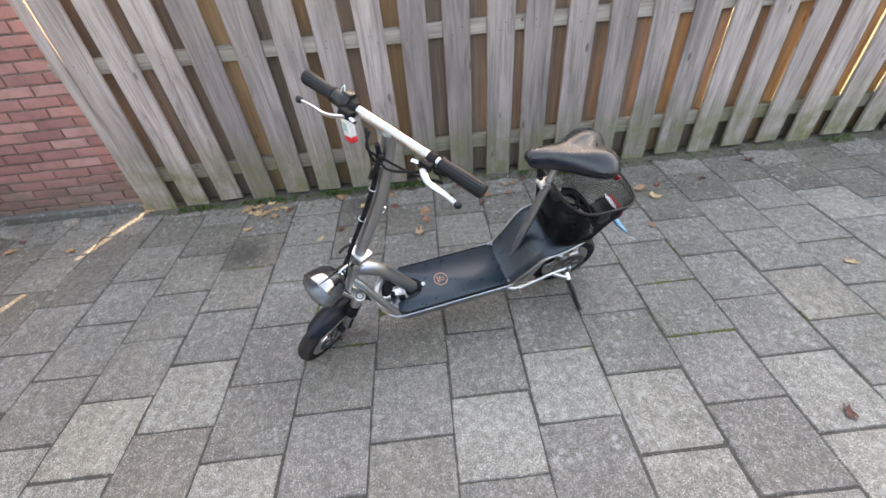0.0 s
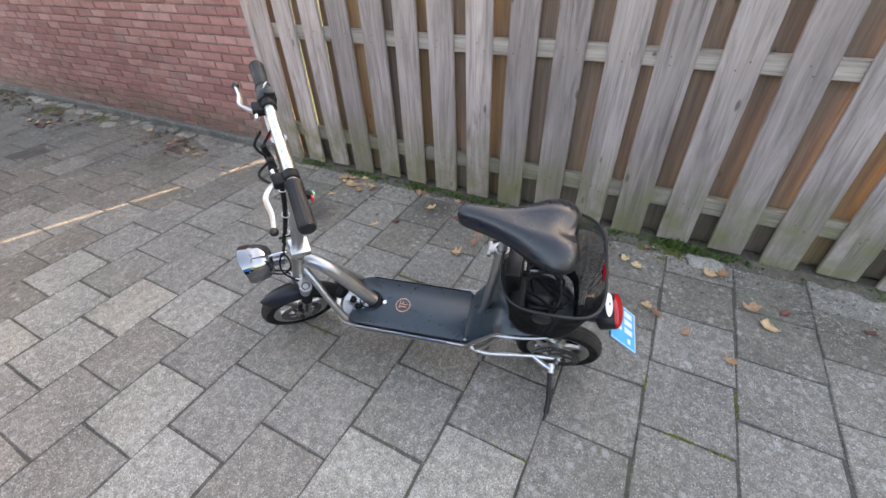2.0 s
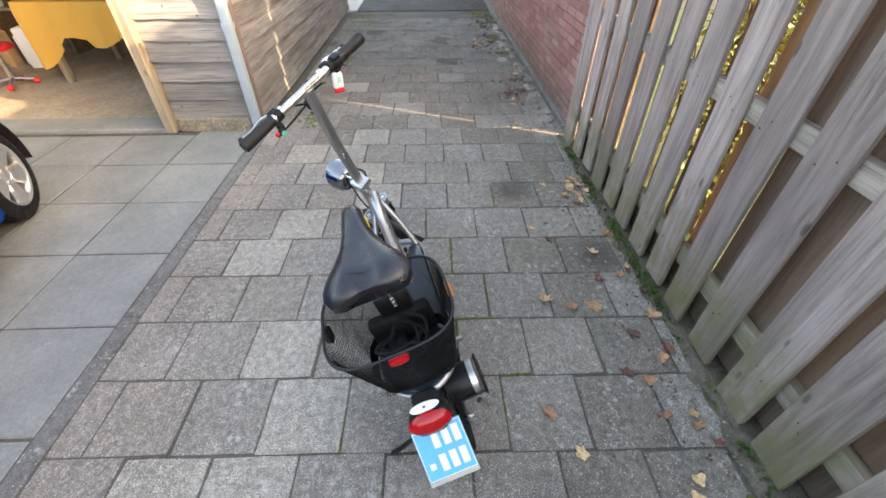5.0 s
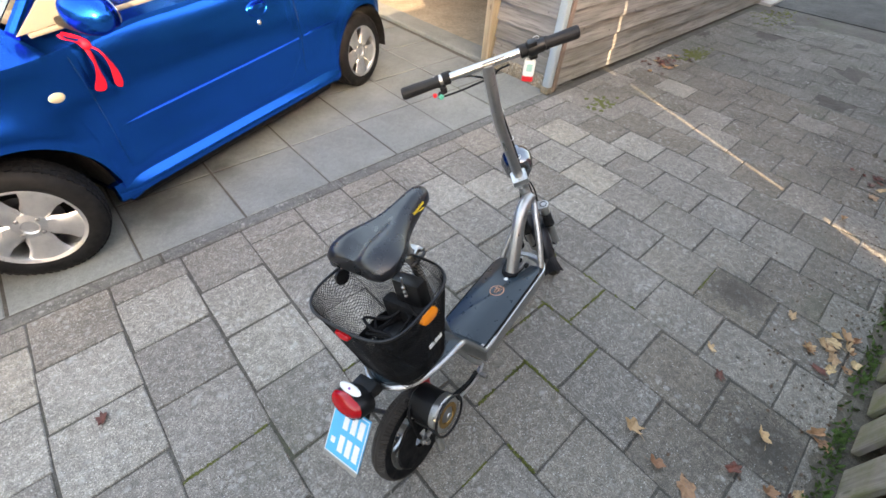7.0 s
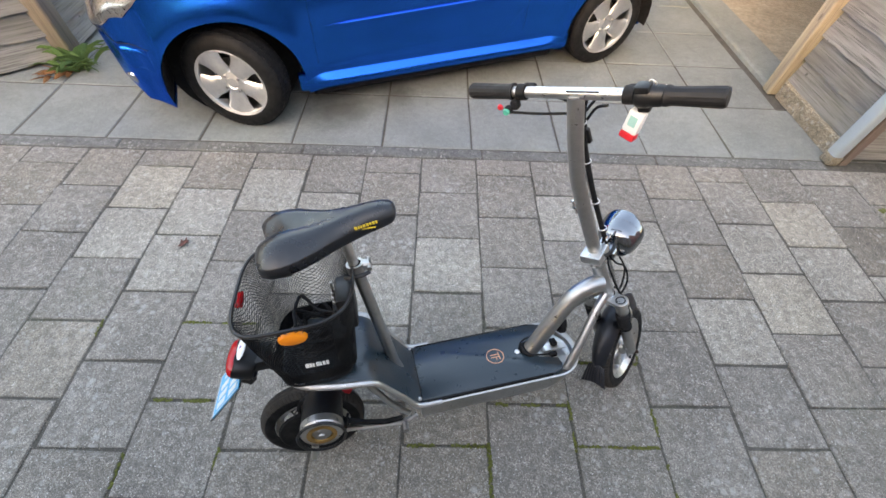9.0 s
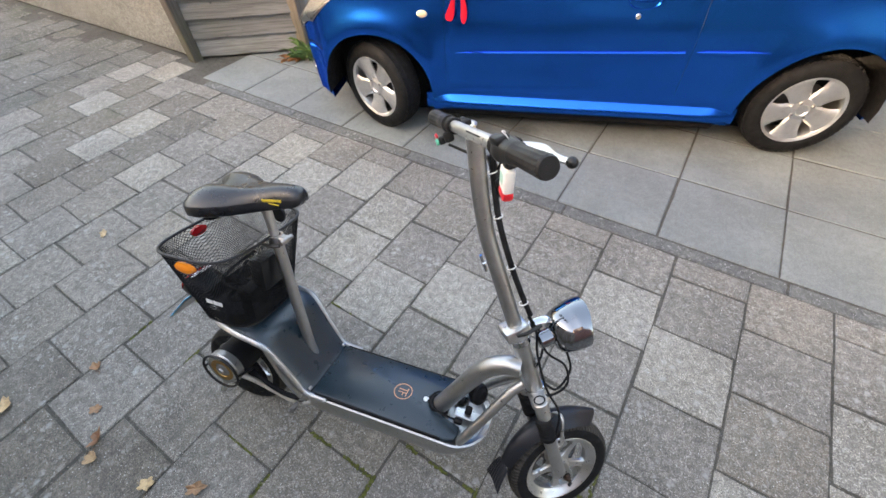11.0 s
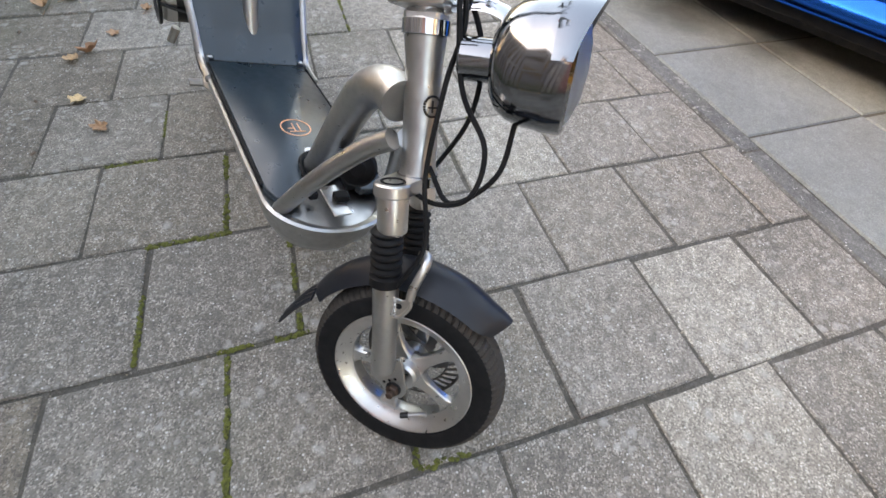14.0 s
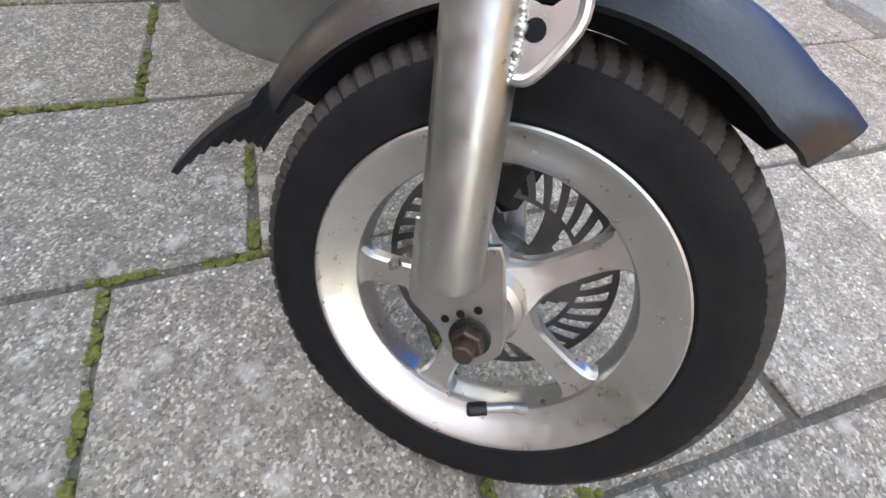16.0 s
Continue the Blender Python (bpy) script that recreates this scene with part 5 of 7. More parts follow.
bf = part("basket_floor", bm, M_MATTE, basket, "", smooth=False)
bf["kind"] = "stuff"
# dark liner in the lower half of the basket's walls
bm = bmesh.new()
rings = []
for t in (0.03, 0.08, 0.14, 0.19):
    rings.append([basket_pt(i * math.tau / 48, t) * 1.0 for i in range(48)])
rings = [[Vector((-0.512 + (p.x + 0.512) * 0.965, p.y * 0.965, p.z)) for p in r] for r in rings]
loft(bm, rings, True, False)
solid(bm, 0.0015)
part("basket_band", bm, M_MATTE, basket, "dark solid lower band")
for name, mm, a, t, sx, sz in (("reflector", M_ORANGE, -math.pi / 2, 0.90, 0.030, 0.015), ("reflector", M_RED, math.pi, 0.90, 0.026, 0.014), ("hook_plate", M_BLACK, math.pi / 2 - 0.02, 0.88, 0.024, 0.024)):
    p = basket_pt(a, t)
    out = Vector((math.cos(a), math.sin(a), 0))
    q = (out * 1.0).to_track_quat("Z", "Y").to_matrix().to_4x4()
    bm = bmesh.new()
    lathe(bm, [(0.0, 0.010), (0.6, 0.010), (0.92, 0.007), (1.0, 0.002), (1.0, -0.004), (0.0, -0.004)], 28)
    sxx, szz = (sx, sz)
    mm4 = Matrix.Translation(p + out * 0.003) @ q @ Matrix.Diagonal((sxx if abs(math.cos(a)) < 0.5 else sxx, szz, 1, 1))
    if abs(math.cos(a)) < 0.5:
        mm4 = Matrix.Translation(p + out * 0.003) @ pose(0, 0, 0, -90 if math.sin(a) > 0 else 90, 0, 0) @ Matrix.Diagonal((sx, sz, 1, 1))
    else:
        mm4 = Matrix.Translation(p + out * 0.003) @ pose(0, 0, 0, 0, -90, 0) @ Matrix.Diagonal((sz, sx, 1, 1))
    part(name, bm, mm, basket, {M_ORANGE: "amber oval reflector", M_RED: "red round reflector", M_BLACK: "round black hook plate"}[mm], mm4)
bm = bmesh.new()
rnd = random.Random(21)
pts = []
for i in range(46):
    a = i * 0.83 + rnd.uniform(-0.3, 0.3)
    r = rnd.uniform(0.35, 0.95)
    pts.append((-0.505 + 0.085 * r * math.cos(a), 0.01 + 0.095 * r * math.sin(a), 0.476 + i * 0.0022 + rnd.uniform(-0.01, 0.025)))
tube(bm, smooth_path(pts, 6), 0.0048, 7)
part("charging_cable", bm, M_MATTE, basket, "coiled black charging cable")
bm = boxes(((-0.412, -0.005, 0.615), (0.045, 0.10, 0.10), 0.010, None, 2), ((-0.49, 0.03, 0.498), (0.11, 0.06, 0.05), 0.012, None, 2))
part("charger", bm, M_BLACK, basket, "black charger block")
bm = boxes(((-0.432, 0.0, 0.530), (0.045, 0.19, 0.115), 0.014, None, 2))
part("tool_bag", bm, M_MATTE, basket, "black bag on the basket floor")
bm = bmesh.new()
for z in (0.655, 0.640, 0.625):
    bmesh.ops.create_uvsphere(bm, u_segments=10, v_segments=6, radius=0.006, matrix=Matrix.Translation((-0.440, -0.01, z)))
tube(bm, [(-0.438, -0.01, 0.69), (-0.440, -0.01, 0.62)], 0.003, 6)
part("lock_shackle", bm, M_STEEL, basket, "")
bm = bmesh.new()
rnd = random.Random(9)
x = -0.470
while x > -0.520:
    w = rnd.uniform(0.004, 0.008)
    box(bm, (x, -0.1375, 0.560), (w, 0.002, 0.012), 0, pose(0, 0, 0, 0, 0, 0))
    x -= w + 0.002
part("print", bm, M_WHITE, basket, "small pale print", smooth=False)

# rear wheel, swing arm, motor, stand
RW = Matrix.Translation((-0.590, 0, 0.152))
rrim = wheel("rear", RW, scooter, 0.05)
rrim.name = "rear_wheel"
for side in (-1, 1):
    bm = bmesh.new()
    tube(bm, smooth_path([(-0.275, side * 0.085, 0.185), (-0.33, side * 0.092, 0.170), (-0.45, side * 0.075, 0.165), (-0.53, side * 0.060, 0.152), (-0.603, side * 0.058, 0.149)], 4), 0.0085, 10)
    arm = part("swing_arm", bm, M_ALU, scooter, "silver rear swing arm")
    bm = bmesh.new()
    tube(bm, [(-0.315, side * 0.105, 0.185), (-0.315, side * 0.132, 0.185)], 0.009, 8)
    part("pivot_bolt", bm, M_STEEL, arm, "")
    bm = bmesh.new()
    tube(bm, [(-0.588, side * 0.03, 0.148), (-0.588, side * 0.078, 0.148)], 0.008, 10)
    tube(bm, [(-0.588, side * 0.060, 0.148), (-0.588, side * 0.070, 0.148)], 0.013, 6)
    part("axle_nut", bm, M_STEEL, arm, "")
    bm = bmesh.new()
    tube(bm, smooth_path([(-0.30, side * 0.10, 0.225), (-0.345, side * 0.105, 0.295), (-0.405, side * 0.105, 0.425)], 4), 0.009, 10)
    part("rear_stay", bm, M_FRAME, arm, "silver rear stay")
bm = bmesh.new()
for k in range(7):
    lathe(bm, [(0.012, -0.003), (0.0155, -0.001), (0.0155, 0.001), (0.012, 0.003)], 12, pose(-0.47 + k * 0.004, 0, 0.26 + k * 0.011, 0, 20, 0), True)
tube(bm, [(-0.475, 0, 0.23), (-0.44, 0, 0.36)], 0.008, 10)
part("shock_spring", bm, M_TAGRED, scooter, "red coil shock absorber")
MOT = pose(-0.538, 0, 0.285, 90, 0, 0)
bm = bmesh.new()
lathe(bm, [(0.0, 0.035), (0.050, 0.035), (0.056, 0.040), (0.056, 0.128), (0.052, 0.133), (0.0, 0.133)], 36, MOT)
motor = part("motor", bm, M_BLACK, scooter, "black drum motor with silver end cap")
bm = bmesh.new()
lathe(bm, [(0.054, 0.118), (0.0575, 0.118), (0.0575, 0.138), (0.052, 0.145), (0.040, 0.146), (0.040, 0.142), (0.052, 0.135)], 36, MOT, True)
part("end_cap", bm, M_ALU, motor, "silver end ring")
bm = bmesh.new()
lathe(bm, [(0.036, 0.140), (0.040, 0.147), (0.028, 0.147), (0.026, 0.142)], 36, MOT, True)
part("gold_ring", bm, M_GOLD, motor, "gold-coloured ring")
bm = bmesh.new()
lathe(bm, [(0.0, 0.154), (0.009, 0.154), (0.011, 0.150), (0.020, 0.148), (0.026, 0.142), (0.0, 0.140)], 28, MOT)
part("motor_nut", bm, M_STEEL, motor, "")
bm = bmesh.new()
loop = [(-0.538 + 0.062 * math.cos(a), -0.152, 0.285 + 0.062 * math.sin(a)) for a in [i * math.tau / 32 for i in range(34)]]
tube(bm, loop, 0.004, 7, False)
tube(bm, [(-0.478, -0.152, 0.285), (-0.47, -0.09, 0.27)], 0.004, 7)
tube(bm, [(-0.598, -0.152, 0.285), (-0.595, -0.06, 0.27)], 0.004, 7)
part("motor_guard", bm, M_BLACK, motor, "black wire guard hoop")
bm = bmesh.new()
tube(bm, smooth_path([(-0.54, -0.06, 0.25), (-0.47, -0.085, 0.225), (-0.38, -0.095, 0.20), (-0.32, -0.09, 0.19)], 4), 0.008, 8)
tube(bm, smooth_path([(-0.54, -0.045, 0.33), (-0.60, -0.05, 0.30), (-0.600, -0.05, 0.20), (-0.595, -0.05, 0.16)], 4), 0.006, 8)
part("chain_guard", bm, M_MATTE, motor, "")
bm = bmesh.new()
lathe(bm, [(0.03, 0.0), (0.098, 0.0), (0.104, 0.005), (0.098, 0.010), (0.03, 0.012)], 36, pose(-0.588, -0.036, 0.148, 90, 0, 0), True)
part("sprocket_cover", bm, M_MATTE, motor, "")
bm = bmesh.new()
tube(bm, [(-0.575, -0.115, 0.195), (-0.585, -0.130, 0.155)], 0.010, 10)
part("footrest", bm, M_ALU, scooter, "short silver peg")
bm = bmesh.new()
tube(bm, smooth_path([(-0.50, 0.060, 0.155), (-0.55, 0.085, 0.140), (-0.575, 0.092, 0.135)], 4), 0.011, 10)
tube(bm, [(-0.575, 0.075, 0.142), (-0.575, 0.105, 0.128)], 0.013, 10)
stand = part("kickstand", bm, M_ALU, scooter, "side stand, folded out")
bm = bmesh.new()
tube(bm, smooth_path([(-0.572, 0.092, 0.135), (-0.575, 0.145, 0.120), (-0.577, 0.200, 0.095), (-0.575, 0.240, 0.080)], 4), 0.0085, 10)
part("stand_leg", bm, M_BLACK, stand, "black stand leg")

# tail: bracket, lamp, plate
bm = boxes(((-0.662, 0.004, 0.468), (0.058, 0.072, 0.036), 0.007, None, 2))
tail = part("tail_bracket", bm, M_BLACK, scooter, "black tail bracket")
bm = boxes(((-0.632, 0.004, 0.44), (0.03, 0.04, 0.03), 0.004))
part("bracket_foot", bm, M_BLACK, tail)
LMP = pose(-0.722, 0.003, 0.480, 90 - 28, 0, -90)
bm = bmesh.new()
prism(bm, [(0.056 * math.copysign(abs(math.cos(a)) ** 0.8, math.cos(a)), 0.033 * math.copysign(abs(math.sin(a)) ** 0.8, math.sin(a))) for a in [i * math.tau / 32 for i in range(32)]], -0.052, 0.004, LMP, 0.006)
lampb = part("tail_lamp", bm, M_BLACK, scooter, "oval tail lamp", sharp=50)
bm = bmesh.new()
lathe(bm, [(0.0, 0.020), (0.4, 0.0185), (0.7, 0.014), (0.9, 0.008), (1.0, -0.002), (0.0, -0.004)], 36, LMP @ Matrix.Translation((0, 0.002, 0.004)) @ Matrix.Diagonal((0.058, 0.032, 0.8, 1)))
part("red_lens", bm, M_RED, lampb, "red oval lens")
bm = bmesh.new()
lathe(bm, [(0.0, 0.004), (0.75, 0.0035), (1.0, 0.0), (0.0, -0.002)], 32, pose(-0.696, 0.003, 0.5135, 90 - 68, 0, -90) @ Matrix.Diagonal((0.040, 0.0125, 1, 1)))
win = part("white_window", bm, M_WHITE, lampb, "white oval top window")
bm = bmesh.new()
lathe(bm, [(0.0, 0.0048), (0.7, 0.0046), (1.0, 0.003)], 18, pose(-0.696, 0.003, 0.5135, 90 - 68, 0, -90) @ Matrix.Diagonal((0.006, 0.004, 1, 1)))
part("mark", bm, plain("violet_print", (0.16, 0.03, 0.25), 0.35), win, "small violet oval mark")
PM = pose(-0.763, 0.002, 0.392, 90 - 43.5, 0, -90)
bm = bmesh.new()
box(bm, (0, 0, 0), (0.136, 0.140, 0.003), 0.0012, PM)
plate = part("number_plate", bm, M_PLATE, scooter, "light blue number plate with white bars")
bm = boxes(((0, -0.074, -0.001), (0.138, 0.014, 0.007), 0.002, PM), ((0, 0.0, -0.0045), (0.134, 0.138, 0.003), 0.001, PM))
part("plate_holder", bm, M_STEEL, plate, "")
bm = boxes(((0, 0.052, -0.026), (0.05, 0.03, 0.04), 0.005, PM))
part("plate_stay", bm, M_BLACK, plate, "")
for x, y, w, h in ((0.0, 0.066, 0.132, 0.002), (0.0, -0.066, 0.132, 0.002), (-0.065, 0.0, 0.002, 0.132), (0.065, 0.0, 0.002, 0.132),
                   (-0.012, 0.034, 0.019, 0.044), (0.017, 0.034, 0.019, 0.044), (0.045, 0.034, 0.019, 0.044),
                   (-0.012, -0.028, 0.019, 0.044), (0.017, -0.028, 0.019, 0.044), (0.045, -0.028, 0.019, 0.044), (-0.044, -0.030, 0.016, 0.016)):
    bm = bmesh.new()
    box(bm, (x, y, 0.002), (w, h, 0.001), 0, PM)
    part("plate_bar", bm, M_WHITE, plate, "", smooth=False)

# key tag hanging from the bar
TAG = thing("key_tag", "small white and red plastic tag hanging by a string", "tag", pose(-0.190, -0.190, 1.107, 0, 0, 130) @ Matrix.Diagonal((0.94, 0.94, 0.97, 1)))
bm = bmesh.new()
box(bm, (0.0, 0, -0.098), (0.036, 0.022, 0.052), 0.006, None, 2)
t1 = part("tag_body", bm, M_WHITE, TAG, "white body")
bm = boxes(((0.0, 0, -0.131), (0.037, 0.023, 0.018), 0.006, None, 2))
part("tag_end", bm, M_TAGRED, TAG, "red end")
bm = boxes(((0.0, -0.0105, -0.095), (0.018, 0.0025, 0.022), 0.0), ((0.0, 0.0105, -0.095), (0.018, 0.0025, 0.022), 0.0))
part("tag_print", bm, M_TEAL, t1, "faded green print", smooth=False)
bm = bmesh.new()
tube(bm, smooth_path([(0.0043, -0.0186, 0.002), (0.010, -0.010, -0.006), (0.003, 0, -0.03), (0.0, 0, -0.075)], 4), 0.0010, 6)
tube(bm, smooth_path([(0.0043, -0.0186, 0.002), (-0.006, -0.010, -0.006), (-0.003, 0, -0.03), (0.0, 0, -0.075)], 4), 0.0010, 6)
part("string", bm, M_WHITE, TAG, "")

# ---------- the car ----------
# x forward, y left, z up; origin on the ground under the middle of the wheelbase
CAR = pose(0.439, -2.607, -0.018, 0, 0, 21.55)
car = thing("car", "small bright blue metallic hatchback, parked, red ribbon on its mirror", "car", CAR)
WB, CR, HALF_T = 1.17, 0.286, 0.69
P_TAB = [(-1.64, 0.56), (-1.55, 0.68), (-1.30, 0.775), (-0.70, 0.800), (0.60, 0.800), (1.20, 0.795), (1.44, 0.755), (1.62, 0.63), (1.74, 0.43), (1.79, 0.22)]
ZT_TAB = [(-1.64, 0.96), (-0.60, 0.985), (0.30, 0.935), (0.95, 0.885), (1.30, 0.815), (1.57, 0.70), (1.74, 0.58), (1.79, 0.52)]
ZC_TAB = [(0.80, 0.985), (1.25, 0.915), (1.52, 0.80), (1.72, 0.64), (1.79, 0.54)]


def car_w(x, z):
    """Half width of the body at x and z."""
    w = curve_at(P_TAB, x)
    prof = curve_at([(0.12, 0.915), (0.20, 0.965), (0.34, 0.985), (0.50, 1.0), (0.66, 1.0), (0.82, 0.975), (0.98, 0.93)], z)
    flare = 0.0
    for xw in (WB, -WB):
        d = math.hypot(x - xw, z - CR)
        flare += 0.022 * math.exp(-((d - 0.36) / 0.07) ** 2)
    waist = -0.010 * math.exp(-((z - 0.44) / 0.09) ** 2) * (1 if abs(x) < 0.8 else 0.4)
    return w * prof + flare + waist


def car_bottom(x):
    z = curve_at([(-1.64, 0.26), (-1.5, 0.21), (-0.8, 0.195), (0.8, 0.19), (1.5, 0.175), (1.79, 0.22)], x)
    for xw in (WB, -WB):
        d = abs(x - xw)
        if d < 0.345:
            z = max(z, CR + math.sqrt(0.345 ** 2 - d * d) - 0.012)
    return z


def car_half(x, n=16, m=6):
    """Half ring, left side: from the lower edge up to the shoulder, then in to the middle."""
    zb, zt = car_bottom(x), curve_at(ZT_TAB, x)
    pts = []
    for i in range(n + 1):
        z = lerp(zb, zt - 0.03, i / n)
        pts.append(Vector((x, car_w(x, z), z)))
    ws = pts[-1].y
    zc = curve_at(ZC_TAB, x) if x > 0.80 else zt + 0.004
    for i in range(1, m + 1):
        t = i / m
        y = ws * (1 - t)
        z = lerp(zt - 0.03, zc, 1 - (1 - t) ** 3.2) if t < 1 else zc
        pts.append(Vector((x, y - 0.004 * (1 - t), z)))
    return pts


def car_patch(x0, x1, zlo, zhi, off, nx=14, nz=10, side=1, edge=0.012):
    """A panel that follows the body's flank, standing off it, with its edges turned in."""
    bm = bmesh.new()
    rings = []
    for i in range(nx + 1):
        x = lerp(x0, x1, i / nx)
        ring = []
        a, b = zlo(x), zhi(x)
        for j in range(nz + 1):
            z = lerp(a, b, j / nz)
            o = off if 0 < i < nx and 0 < j < nz else -0.004
            xx = x + (edge if i == 0 else -edge if i == nx else 0) * 0.0
            ring.append(Vector((xx, side * (car_w(xx, z) + o), z)))
        rings.append(ring)
    loft(bm, rings, closed=False, caps=False)
    return bm


xs = sorted(set([round(-1.64 + 0.04 * i, 3) for i in range(86)] + [round(s * WB + d, 4) for s in (-1, 1) for d in (-0.345, -0.343, -0.33, -0.31, -0.28, -0.24, 0.24, 0.28, 0.31, 0.33, 0.343, 0.345)] + [1.775, 1.79]))
bm = bmesh.new()
rings = []
for x in xs:
    half = car_half(x)
    rings.append(half + [Vector((p.x, -p.y, p.z)) for p in half[-2::-1]])
loft(bm, rings)
part("body", bm, M_BLUE, car, "blue metallic body shell", sharp=50)
for s in (-1, 1):
    bm = car_patch(-0.50, 0.735, lambda x: 0.300 + 0.04 * max(0, -x - 0.25) ** 0.5 + max(0, (-0.36 - x)) * 1.1, lambda x: curve_at(ZT_TAB, x) - 0.035, 0.007, 26, 16, s)
    door = part("door", bm, M_BLUE, car, "blue car door", sharp=60)
    bm = bmesh.new()
    rings = []
    for i in range(26):
        x = lerp(0.69, -0.47, i / 25)
        z = lerp(0.535, 0.577, i / 25)
        k = min(1, (i + 0.3) / 3)
        w = car_w(x, z) + 0.006
        rings.append([(x, s * (w - 0.004), z - 0.020 * k), (x, s * (w + 0.008 * k), z - 0.013 * k), (x, s * (w + 0.010 * k), z + 0.002 * k), (x, s * (w + 0.004 * k), z + 0.008 * k), (x, s * (w - 0.004), z + 0.010 * k)])
    loft(bm, rings)
    part("moulding", bm, M_BLUE, door, "blue side moulding", sharp=40)
    bm = bmesh.new()
    rings = []
    for i in range(16):
        x = lerp(-0.525, -0.86, i / 15)
        z = lerp(0.579, 0.588, i / 15)
        k = min(1, (i + 0.4) / 2, (15.4 - i) / 5)
        w = car_w(x, z)
        rings.append([(x, s * (w - 0.004), z - 0.020 * k), (x, s * (w + 0.008 * k), z - 0.013 * k), (x, s * (w + 0.010 * k), z + 0.002 * k), (x, s * (w + 0.004 * k), z + 0.008 * k), (x, s * (w - 0.004), z + 0.010 * k)])
    loft(bm, rings)
    part("rear_moulding", bm, M_BLUE, car, "blue side moulding", sharp=40)
    HM = pose(-0.22, s * (car_w(-0.22, 0.80) + 0.006), 0.80, -90 * s, 0, 0)
    bm = bmesh.new()
    lathe(bm, [(1.0, -0.006), (0.97, 0.004), (0.90, 0.007), (0.82, 0.002), (0.70, -0.004), (0.0, -0.012)], 32, HM @ Matrix.Diagonal((0.078, 0.040, 1, 1)))
    rec = part("handle_recess", bm, M_BLUE, door, "oval handle recess", sharp=60)
    bm = bmesh.new()
    rings = []
    for i in range(10):
        a = lerp(0, math.pi, i / 9)
        t = 0.2 + 0.8 * math.sin(a)
        rings.append([HM @ Vector((0.058 * math.cos(a), y * t - 0.010, z)) for y, z in ((-0.016, 0.000), (-0.012, 0.014 * t), (0.008, 0.018 * t), (0.014, 0.008 * t), (0.010, 0.000))])
    loft(bm, rings)
    part("door_handle", bm, M_BLUE, rec, "rounded blue door handle", sharp=60)
    bm = bmesh.new()
    lathe(bm, [(0.0, 0.008), (0.009, 0.007), (0.013, 0.002), (0.013, -0.004)], 16, pose(-0.205, s * (car_w(-0.205, 0.735) + 0.007), 0.735, -90 * s, 0, 0))
    part("door_lock", bm, M_ALU, door, "")
    # rocker panel
    bm = bmesh.new()
    rings = []
    for i in range(20):
        x = lerp(0.865, -0.845, i / 19)
        k = min(1, (i + 0.4) / 2, (19.4 - i) / 2)
        w = car_w(x, 0.22)
        rings.append([(x, s * (w - 0.03), 0.203), (x, s * (w + 0.016 * k), 0.203), (x, s * (w + 0.042 * k), 0.222), (x, s * (w + 0.043 * k), 0.244), (x, s * (w + 0.034 * k), 0.258), (x, s * (w + 0.004), 0.292), (x, s * (w - 0.03), 0.294)])
    loft(bm, rings)
    part("rocker_panel", bm, M_BLUE, car, "blue sill panel", sharp=45)
    for x0, lean in ((0.742, 0.0), (-0.508, 0.0)):
        bm = car_patch(x0, x0 + 0.006, lambda x: 0.31, lambda x: curve_at(ZT_TAB, x) - 0.03, 0.0015, 2, 14, s)
        part("shut_line", bm, M_DARK, car, "dark gap at the door edge")
    bm = bmesh.new()
    tube(bm, [(x, s * (car_w(x, 0.50) + 0.0005), 0.50 + 0.02 * (x - 1.5)) for x in [1.50 + 0.0255 * i for i in range(11)]], 0.0025, 6)
    part("bumper_seam", bm, M_DARK, car, "")
    # quarter panel line behind the door, lamps
    bm = bmesh.new()
    lathe(bm, [(0.0, 0.010), (0.6, 0.009), (0.9, 0.005), (1.0, 0.0), (0.0, -0.004)], 24, pose(0.862, s * (car_w(0.862, 0.722) + 0.001), 0.722, -90 * s, 0, 0) @ Matrix.Diagonal((0.030, 0.019, 1, 1)))
    part("side_indicator", bm, plain("indicator_lens_" + ("l" if s > 0 else "r"), (0.62, 0.55, 0.36), 0.15), car, "pale oval indicator")
    bm = bmesh.new()
    rings = []
    for i in range(13):
        x = lerp(1.34, 1.73, i / 12)
        half = car_half(x)
        sub = []
        for j in range(9):
            t = lerp(0.655, 0.87, j / 8)
            f = t * (len(half) - 1)
            a = int(f)
            p = half[a].lerp(half[min(a + 1, len(half) - 1)], f - a)
            taper = math.sin(math.pi * min(1, (i + 0.6) / 8) / 2)
            c = half[int(0.76 * (len(half) - 1))]
            p = c.lerp(p, taper)
            sub.append(Vector((p.x + 0.012, s * (p.y + 0.006), p.z + 0.008)))
        rings.append(sub)
    loft(bm, rings, closed=False, caps=False)
    solid(bm, 0.003)
    hl = part("headlamp", bm, M_LENS, car, "large clear headlamp")
    hl.visible_shadow = False
    bm = bmesh.new()
    loft(bm, [[Vector((p.x - 0.007, p.y - s * 0.003, p.z - 0.004)) for p in r] for r in rings], closed=False, caps=False)
    part("reflector", bm, M_LAMPIN, hl, "grey lamp interior")
    bm = car_patch(1.51, 1.74, lambda x: 0.375, lambda x: 0.485, 0.010, 10, 8, s)
    part("bumper_insert", bm, M_BLUE, car, "", sharp=60)
    bm = bmesh.new()
    lathe(bm, [(0.0, 0.008), (0.7, 0.007), (1.0, 0.0), (0.0, -0.01)], 20, pose(1.665, s * (car_w(1.665, 0.30) + 0.004), 0.30, -90 * s, 0, -s * 46) @ Matrix.Diagonal((0.045, 0.026, 1, 1)))
    part("fog_lamp", bm, M_CHROME, car, "small oval fog lamp")
